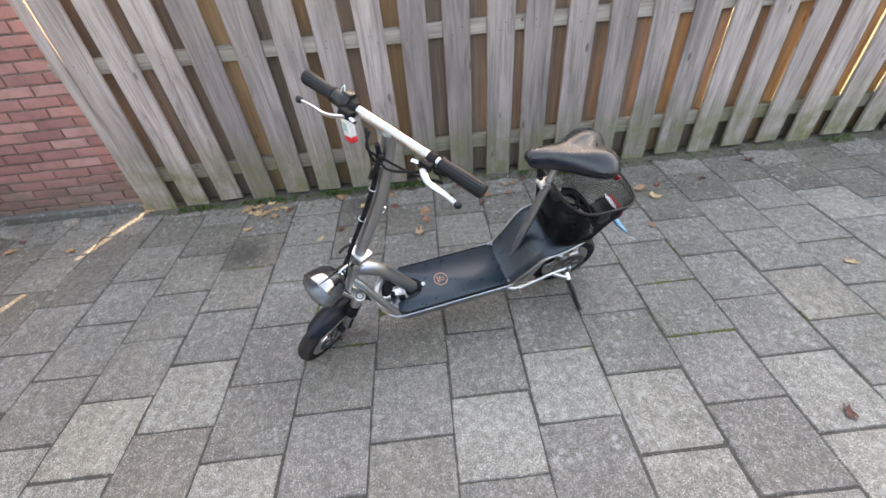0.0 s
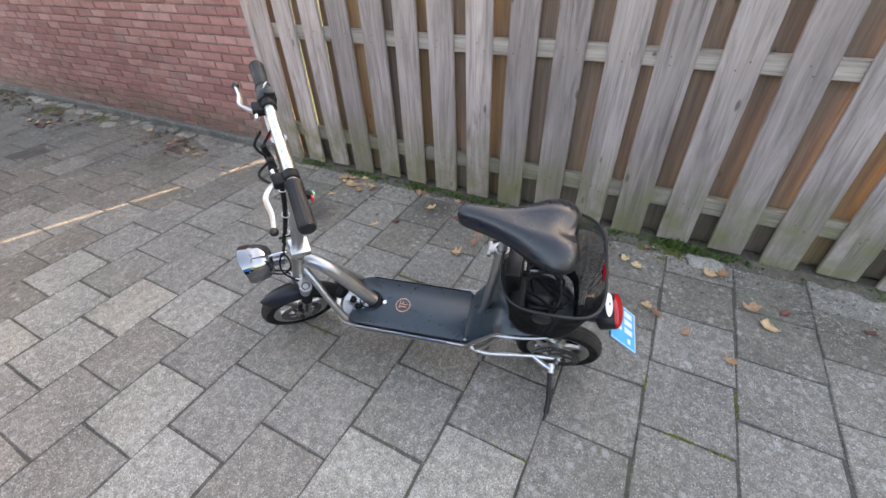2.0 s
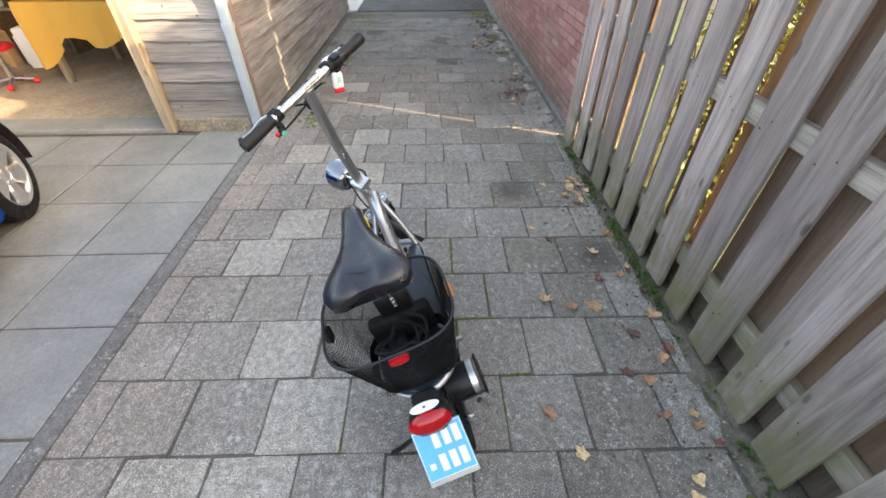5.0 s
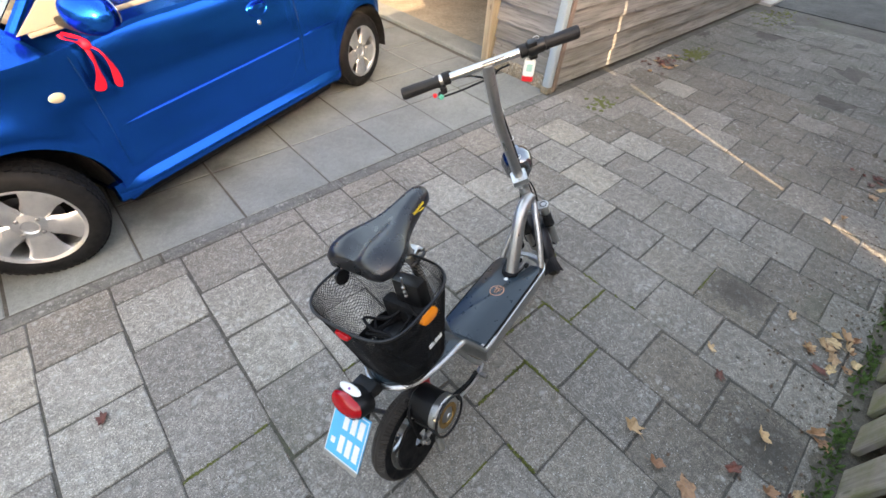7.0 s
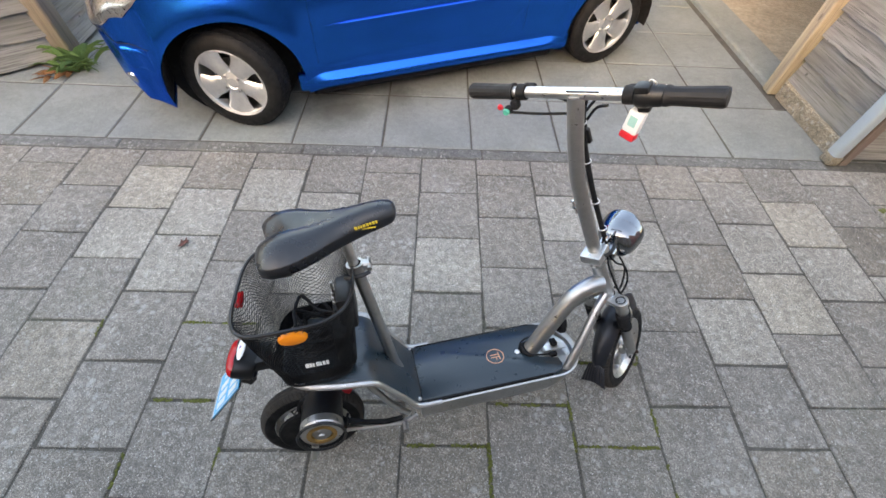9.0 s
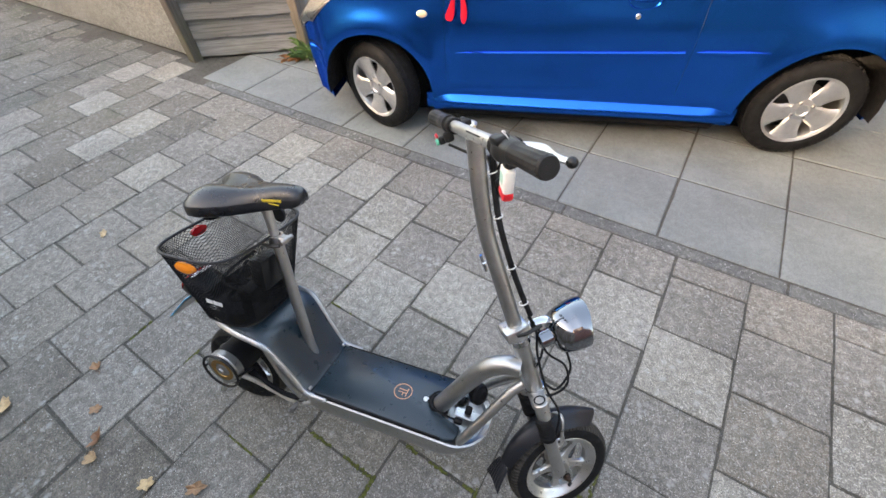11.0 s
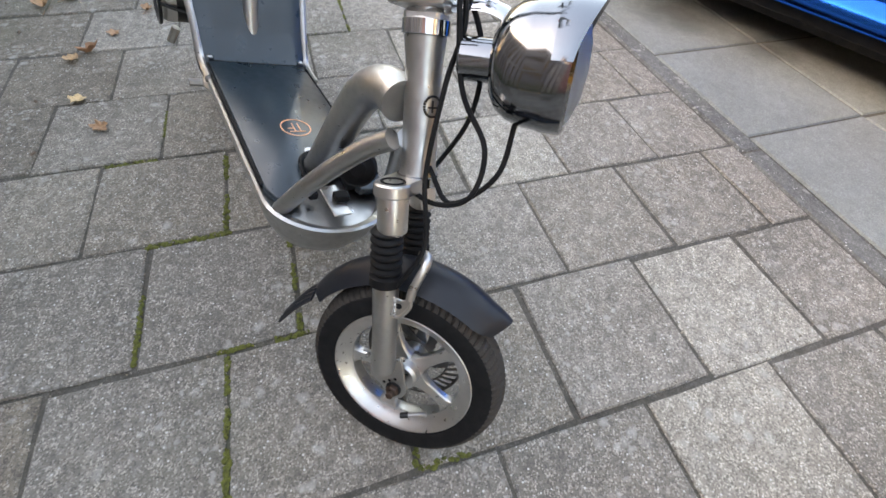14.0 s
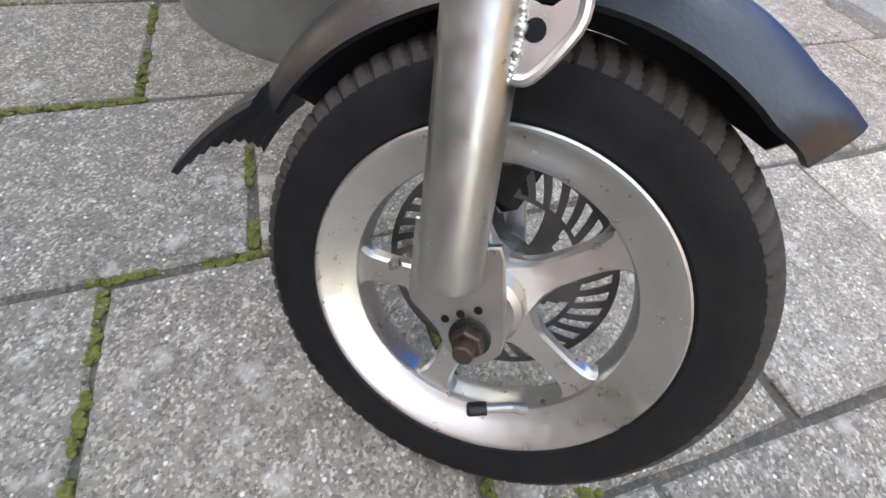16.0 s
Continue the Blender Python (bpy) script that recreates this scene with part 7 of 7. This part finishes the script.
for px, py, r, n in ((-4.2, -0.95, 0.22, 130), (-2.31, -0.92, 0.14, 60), (0.96, 1.17, 0.12, 60), (-7.0, 1.05, 0.45, 220), (-5.2, 1.1, 0.25, 80), (-4.4, 1.15, 0.2, 60), (-6.6, -0.9, 0.4, 120)):
    for i in range(n):
        x, y = px + rnd.gauss(0, r * 0.6), py + rnd.gauss(0, r * 0.3)
        w = rnd.uniform(0.008, 0.028)
        bmesh.ops.create_icosphere(bm, subdivisions=1, radius=1, matrix=Matrix.Translation((x, min(y, 1.25), -0.003)) @ Matrix.Diagonal((w, w * rnd.uniform(0.5, 1.0), rnd.uniform(0.004, 0.010), 1)))
tagged(part("joint_moss", bm, M_MOSS), "yellow-green moss in the paving joints", "moss", kind="stuff")
vs, fs = [], []
for i in range(2900):
    x = rnd.uniform(-1.9, 2.9) if i < 2300 else rnd.gauss(0.95, 0.09) if i < 2600 else rnd.gauss(-0.35, 0.25)
    d = noise.noise(Vector((x * 2.3, 0.0, 7.0))) + 0.5 * noise.noise(Vector((x * 7, 1.0, 2.0)))
    if i < 2300 and d < 0.10 and rnd.random() > 0.12:
        continue
    y = 1.212 - abs(rnd.gauss(0, 0.026))
    h = rnd.uniform(0.006, 0.028) * (1 + 0.9 * max(0, d)) * (1.5 if i >= 2300 else 1.0)
    a = rnd.uniform(0, math.tau)
    w = rnd.uniform(0.003, 0.008)
    dx, dy = rnd.uniform(-0.02, 0.02), rnd.uniform(-0.025, 0.015)
    o = len(vs)
    ca, sa = math.cos(a) * w, math.sin(a) * w
    vs += [(x - ca, y - sa, -0.002), (x + ca, y + sa, -0.002), (x + dx * 0.6 + ca * 0.9, y + dy * 0.6 + sa * 0.9, h * 0.7), (x + dx * 0.6 - ca * 0.9, y + dy * 0.6 - sa * 0.9, h * 0.7), (x + dx, y + dy, h)]
    fs += [(o, o + 1, o + 2, o + 3), (o + 3, o + 2, o + 4)]
me = bpy.data.meshes.new("fence_weeds")
me.from_pydata(vs, [], fs)
tagged(link_mesh("fence_weeds", me, M_WEED), "small green weeds and moss along the fence foot", "weeds", kind="stuff")
# dirt heaped along the fence foot, uneven
vs, fs = [], []
nx, ny = 260, 7
for i in range(nx + 1):
    x = lerp(-1.93, 4.6, i / nx)
    for j in range(ny + 1):
        t = j / ny
        edge = 0.045 + 0.05 * noise.noise(Vector((x * 3.1, 0.0, 1.0))) + 0.03 * noise.noise(Vector((x * 11, 2.0, 1.0)))
        y = lerp(1.19 - edge, 1.30, t)
        z = -0.004 + 0.016 * min(1, t * 2.2) + 0.006 * noise.noise(Vector((x * 22, y * 22, 0.3))) * min(1, t * 5)
        vs.append((x, y, z))
for i in range(nx):
    for j in range(ny):
        a = i * (ny + 1) + j
        fs.append((a, a + ny + 1, a + ny + 2, a + 1))
me = bpy.data.meshes.new("fence_dirt")
me.from_pydata(vs, [], fs)
M_DIRT = concrete("damp_dirt", (0.10, 0.085, 0.06), (0.15, 0.13, 0.10), speck=0.35, spots=False, moss=0.8)
tagged(link_mesh("fence_dirt", me, M_DIRT), "damp mossy dirt heaped along the fence foot", "dirt", kind="stuff")
# moss and litter along the brick wall towards the lane
vs, fs = [], []
for i in range(500):
    x = rnd.uniform(-12.0, -3.2)
    if noise.noise(Vector((x * 0.9, 0.0, 4.0))) < -0.05:
        continue
    y = 1.27 - abs(rnd.gauss(0, 0.20))
    s = rnd.uniform(0.015, 0.045)
    o = len(vs)
    vs.append((x, y, rnd.uniform(0.008, 0.03)))
    for k in range(7):
        a = k * math.tau / 7
        vs.append((x + s * math.cos(a) * rnd.uniform(0.6, 1.2), y + s * math.sin(a) * rnd.uniform(0.6, 1.2), -0.004))
    fs += [(o, o + 1 + k, o + 1 + (k + 1) % 7) for k in range(7)]
me = bpy.data.meshes.new("wall_moss")
me.from_pydata(vs, [], fs)
tagged(link_mesh("wall_moss", me, M_DIRT), "mossy dirt and litter along the brick wall's foot", "moss", kind="stuff")
# crumbs of mortar, grit and leaf litter along fence and wall
vs, fs = [], []
for i in range(1500):
    x = rnd.uniform(-6.0, 3.5)
    y = 1.2 - abs(rnd.gauss(0, 0.16)) if x > -1.9 else 1.25 - abs(rnd.gauss(0, 0.2))
    s = rnd.uniform(0.002, 0.008)
    o = len(vs)
    for dx, dy, dz in ((-1, -1, -0.3), (1, -0.8, -0.3), (0.9, 1, -0.3), (-0.8, 0.9, -0.3), (0.1, 0, 0.9)):
        vs.append((x + dx * s * rnd.uniform(0.6, 1.2), y + dy * s * rnd.uniform(0.6, 1.2), 0.001 + dz * s))
    fs += [(o, o + 1, o + 4), (o + 1, o + 2, o + 4), (o + 2, o + 3, o + 4), (o + 3, o, o + 4)]
OLD = len(vs)
for i in range(420):
    x = rnd.uniform(-5.5, 2.5)
    y = 1.19 - abs(rnd.gauss(0, 0.20))
    s, turn = rnd.uniform(0.004, 0.013), rnd.uniform(0, 6.28)
    o = len(vs)
    for k in range(5):
        a = turn + k * math.tau / 5
        vs.append((x + s * math.cos(a) * rnd.uniform(0.4, 1.2), y + s * math.sin(a) * rnd.uniform(0.3, 1.0), rnd.uniform(0.001, 0.006)))
    vs.append((x, y, rnd.uniform(0.003, 0.009)))
    fs += [(o + k, o + (k + 1) % 5, o + 5) for k in range(5)]
me = bpy.data.meshes.new("leaf_litter")
me.from_pydata(vs[OLD:], [], [tuple(i - OLD for i in f) for f in fs if f[0] >= OLD])
tagged(link_mesh("leaf_litter", me, leaf_mat("litter_flake", (0.045, 0.03, 0.02), (0.20, 0.12, 0.07))), "dark flakes of rotted leaf along the fence foot", "litter", kind="stuff")
M_GRIT = concrete("grit_crumbs", (0.06, 0.045, 0.03), (0.42, 0.38, 0.32), speck=0.2, island=True, spots=False, moss=0.0)
me = bpy.data.meshes.new("grit")
me.from_pydata(vs[:OLD], [], [f for f in fs if f[0] < OLD])
tagged(link_mesh("grit", me, M_GRIT), "crumbs of grit and leaf litter along the fence", "litter", kind="stuff")

# crumbs lodged in the paving joints
vs, fs = [], []
for i in range(3200):
    x, y = rnd.uniform(-1.9, 2.1), rnd.uniform(-1.22, 1.15)
    if rnd.random() < 0.5:
        x = round(x / 0.3) * 0.3 + rnd.gauss(0, 0.004)
    else:
        k = math.floor(x / 0.3)
        off = (-0.062 if k >= 2 else -0.083) if k % 2 == 0 else 0.078
        y = off + round((y - off) / 0.3) * 0.3 + rnd.gauss(0, 0.004)
    if noise.noise(Vector((x * 2.2, y * 2.2, 5.0))) < -0.15:
        continue
    s = rnd.uniform(0.0008, 0.0030)
    o = len(vs)
    for dx, dy, dz in ((-1, -1, -0.3), (1, -0.8, -0.3), (0.9, 1, -0.3), (-0.8, 0.9, -0.3), (0.1, 0, 0.9)):
        vs.append((x + dx * s * rnd.uniform(0.6, 1.2), y + dy * s * rnd.uniform(0.6, 1.2), 0.0005 + dz * s))
    fs += [(o, o + 1, o + 4), (o + 1, o + 2, o + 4), (o + 2, o + 3, o + 4), (o + 3, o, o + 4)]
me = bpy.data.meshes.new("joint_crumbs")
me.from_pydata(vs, [], fs)
tagged(link_mesh("joint_crumbs", me, M_GRIT), "crumbs of sand and grit in the paving joints", "grit", kind="stuff")

# ---------- pieces: paving, driveway, kerb, bricks ----------
def tile_mesh(name, sx, sy, material, seed, h=0.05, c=0.0035, chip=0.004):
    """A paving tile: chamfered top, slightly uneven corners; its top is at z = 0."""
    rnd = random.Random(seed)
    bm = bmesh.new()

    def ring(inset, z):
        pts = []
        for px, py in ((-1, -1), (-0.4, -1), (0.35, -1), (1, -1), (1, -0.3), (1, 0.4), (1, 1), (0.3, 1), (-0.45, 1), (-1, 1), (-1, 0.35), (-1, -0.4)):
            j = rnd.uniform(0, chip) if abs(px * py) == 1 else rnd.uniform(-0.0012, 0.0028)
            pts.append((px * (sx / 2 - inset - (j if abs(px) == 1 else 0)), py * (sy / 2 - inset - (j if abs(py) == 1 else 0)), z))
        return pts
    a = ring(0, -h)
    b = [(x, y, -c) for x, y, _ in a]
    t = [(x * (1 - 2 * c / sx), y * (1 - 2 * c / sy), rnd.uniform(-0.0008, 0.0008)) for x, y, _ in a]
    va, vb, vt = ([bm.verts.new(p) for p in q] for q in (a, b, t))
    mid = bm.verts.new((0, 0, rnd.uniform(-0.001, 0.001)))
    for lo, hi in ((va, vb), (vb, vt)):
        for k in range(12):
            bm.faces.new((lo[k], lo[(k + 1) % 12], hi[(k + 1) % 12], hi[k]))
    for k in range(12):
        bm.faces.new((vt[k], vt[(k + 1) % 12], mid))
    me = bpy.data.meshes.new(name)
    bm.to_mesh(me)
    bm.free()
    me.materials.append(material)
    return me


def laid(meshes, name, parent, spots, seed, tilt=0.35, dz=0.004):
    """Lay pieces, each an object on shared mesh data."""
    rnd = random.Random(seed)
    for x, y, mesh in spots:
        ob = new(name, mesh if mesh else meshes[rnd.randrange(len(meshes))])
        ob.parent = parent
        ob.matrix_basis = pose(x + rnd.uniform(-0.002, 0.002), y + rnd.uniform(-0.002, 0.002), rnd.uniform(-dz, 0.001), rnd.uniform(-tilt, tilt), rnd.uniform(-tilt, tilt), rnd.uniform(-0.4, 0.4))


def joined(name, meshes, parent, spots, seed, material, tilt=0.35, dz=0.004):
    """The same pieces further off, in one mesh."""
    rnd = random.Random(seed)
    vs, fs = [], []
    for x, y, mesh in spots:
        me = mesh if mesh else meshes[rnd.randrange(len(meshes))]
        m = pose(x + rnd.uniform(-0.003, 0.003), y + rnd.uniform(-0.003, 0.003), rnd.uniform(-dz, 0.001), rnd.uniform(-tilt, tilt), rnd.uniform(-tilt, tilt), rnd.uniform(-0.5, 0.5))
        o = len(vs)
        vs += [m @ v.co for v in me.vertices]
        fs += [[o + i for i in p.vertices] for p in me.polygons]
    me = bpy.data.meshes.new(name)
    me.from_pydata(vs, [], fs)
    ob = link_mesh(name, me, material, parent)
    ob["kind"] = "stuff"
    return ob


pavement = thing("pavement", "alley paving of grey square concrete tiles with mossy joints", "pavement", kind="structure")
PT = 0.3
G = 0.0053
TONE = random.Random(8)
SQUARE = [tile_mesh("paving_tile", PT - G, PT - G, M_TILE, i) for i in range(6)]
DIRTY = [tile_mesh("paving_tile", PT - G, PT - G, M_TILE_DIRTY, 90 + i) for i in range(4)]
PALE = [tile_mesh("paving_tile", PT - G, PT - G, M_TILE_PALE, 60 + i) for i in range(3)]
PALE_AT = [(-1.06, -0.27), (0.13, -0.55), (1.34, -0.52), (2.22, 0.57), (-1.35, -0.45), (0.75, -0.85), (2.3, -0.5), (-0.45, -0.85)]
near, far = [], []
cut = {}
for k in range(-22, 36):
    xc = (k + 0.5) * PT
    off = (-0.062 if k >= 2 else -0.083) if k % 2 == 0 else 0.078
    y = off - 5 * PT
    while y < 1.2:
        y0, y1 = max(y, KERB_Y1), min(y + PT, 1.19 if k > -7 else 1.27)
        if k > 10:
            y0 = y if y > -1.5 else max(y, -1.5)
        if y1 - y0 > 0.06:
            mesh = None
            if y1 - y0 < PT - 0.01:
                key = round(y1 - y0, 3)
                if key not in cut:
                    cut[key] = tile_mesh("paving_tile", PT - G, key - G, M_TILE, 77 + len(cut))
                mesh = cut[key]
            if mesh is None and any(abs(xc - px) < PT / 2 and abs((y0 + y1) / 2 - py) < PT / 2 for px, py in PALE_AT):
                mesh = PALE[(k + int(y * 10)) % 3]
            ym = (y0 + y1) / 2
            if mesh is None and TONE.random() < max(0.0, min(0.9, (-1.4 - xc) * 0.5), min(0.85, (ym - 0.30) * 1.5), min(0.45, (xc - 1.6) * 0.4)):
                mesh = DIRTY[TONE.randrange(4)]
            elif mesh is None and ym < -0.25 and TONE.random() < (0.55 if xc > 0.6 and ym < -0.5 else 0.5 if ym < -0.6 else 0.28):
                mesh = PALE[TONE.randrange(3)]
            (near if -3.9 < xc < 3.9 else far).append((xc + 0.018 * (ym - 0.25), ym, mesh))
        y += PT
laid(SQUARE, "paving_tile", pavement, near, 11)
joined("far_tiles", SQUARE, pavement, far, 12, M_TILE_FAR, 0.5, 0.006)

driveway = thing("driveway", "driveway of smooth large grey concrete slabs", "driveway", kind="structure")
SLABS = [tile_mesh("slab", 0.502, 0.498, M_SLAB, 200 + i, c=0.005, chip=0.002) for i in range(4)]
spots = []
for i in range(-4, 6):
    for j in range(8):
        spots.append((i * 0.51 + 0.25, KERB_Y0 - 0.253 - j * 0.506, None))
spots = [s for s in spots if s[0] > SHED_X + 0.2 or s[1] > -1.6]
laid(SLABS, "slab", driveway, spots, 13, 0.12, 0.002)
joined("edge_slabs", SLABS, driveway, [(-2.25, KERB_Y0 - 0.25 + 0.004, None)], 14, M_SLAB)
kerb = thing("kerb", "narrow flush concrete edging strip", "kerb", kind="structure")
KERBS = [tile_mesh("kerb_stone", 0.994, KERB_Y1 - KERB_Y0 - 0.006, M_KERB, 300 + i, c=0.006) for i in range(3)]
laid(KERBS, "kerb_stone", kerb, [(-1.56 + i * 1.0, (KERB_Y0 + KERB_Y1) / 2, None) for i in range(5)], 15, 0.15, 0.002)

# brick wall: stretcher courses; the nearest bricks are pieces, the rest one mesh
wall = thing("wall_brick", "red brick house wall with pale mortar joints", "wall", kind="structure")
WX1, WX0 = -1.93, -13.0
bm = boxes((((WX0 + WX1) / 2, WALL_Y + 0.12, 1.5), (WX1 - WX0, 0.228, 3.0), 0.0))
part("mortar", bm, M_MORTAR, wall, smooth=False)


def brick_mesh(name, L, H, material, seed, D=0.05):
    rnd = random.Random(seed)
    bm = bmesh.new()
    c = 0.003
    rings = []
    for y, ins in ((D, 0), (c, 0), (0, c)):
        rings.append([(sx * (L / 2 - ins) + rnd.uniform(-0.001, 0.001), y, sz * (H / 2 - ins) + rnd.uniform(-0.0008, 0.0008)) for sx, sz in ((-1, -1), (1, -1), (1, 1), (-1, 1))])
    loft(bm, rings)
    bmesh.ops.recalc_face_normals(bm, faces=bm.faces)
    me = bpy.data.meshes.new(name)
    bm.to_mesh(me)
    bm.free()
    me.materials.append(material)
    return me


COURSE, BL, BH = 0.0625, 0.22, 0.051
BRICKS = [brick_mesh("brick", BL - 0.011, BH, M_BRICK, 400 + i) for i in range(5)]
HALF = [brick_mesh("brick", BL / 2 - 0.011, BH, M_BRICK, 420 + i) for i in range(3)]
rnd = random.Random(8)
nearb, farb = [], []
for j in range(46):
    z = 0.035 + j * COURSE + BH / 2
    x = WX1
    first = True
    while x > WX0 + 0.3:
        half = first and j % 2
        L = BL / 2 if half else BL
        first = False
        (nearb if z < 1.18 and x > -5.0 and len(nearb) < 300 else farb).append((x - L / 2, z, half))
        x -= L
for x, z, half in nearb:
    ob = new("brick", (HALF if half else BRICKS)[rnd.randrange(3)])
    ob.parent = wall
    ob.matrix_basis = pose(x + rnd.uniform(-0.002, 0.002), WALL_Y - 0.006 + rnd.uniform(-0.002, 0.002), z + rnd.uniform(-0.0015, 0.0015), 0, rnd.uniform(-0.4, 0.4), rnd.uniform(-0.5, 0.5))
vs, fs = [], []
for x, z, half in farb:
    me = (HALF if half else BRICKS)[rnd.randrange(3)]
    m = pose(x, WALL_Y - 0.006 + rnd.uniform(-0.002, 0.002), z, 0, rnd.uniform(-0.4, 0.4), 0)
    o = len(vs)
    vs += [m @ v.co for v in me.vertices]
    fs += [[o + i for i in p.vertices] for p in me.polygons]
me = bpy.data.meshes.new("far_bricks")
me.from_pydata(vs, [], fs)
link_mesh("far_bricks", me, M_BRICK_FAR, wall)["kind"] = "stuff"
bm = boxes((((WX0 + WX1) / 2 - 0.02, WALL_Y - 0.02, 0.02), (WX1 - WX0, 0.05, 0.075), 0.01))
part("footing", bm, M_KERB, wall, smooth=False)

# worn cobbles along the foot of the brick wall
rnd = random.Random(19)
STONES = []
for v in range(5):
    bm = bmesh.new()
    bmesh.ops.create_icosphere(bm, subdivisions=2, radius=1)
    for vert in bm.verts:
        n = 1 + 0.22 * noise.noise(vert.co * 1.3 + Vector((v * 7, 0, 0)))
        vert.co = Vector((vert.co.x * 0.075 * n, vert.co.y * 0.055 * n, max(-0.02, min(0.016, vert.co.z * 0.05 * n))))
    for f in bm.faces:
        f.smooth = True
    me = bpy.data.meshes.new("cobble")
    bm.to_mesh(me)
    bm.free()
    me.materials.append(M_TILE_PALE if v % 2 else M_TILE)
    STONES.append(me)
for i in range(26):
    ob = new("cobble", STONES[rnd.randrange(5)])
    ob.parent = pavement
    s = rnd.uniform(0.7, 1.3)
    ob.matrix_basis = pose(-2.25 - 0.15 * i + rnd.uniform(-0.05, 0.05), 1.20 - abs(rnd.gauss(0, 0.05)), 0.0, rnd.uniform(-6, 6), rnd.uniform(-6, 6), rnd.uniform(-25, 25)) @ Matrix.Diagonal((s, s, 1, 1))
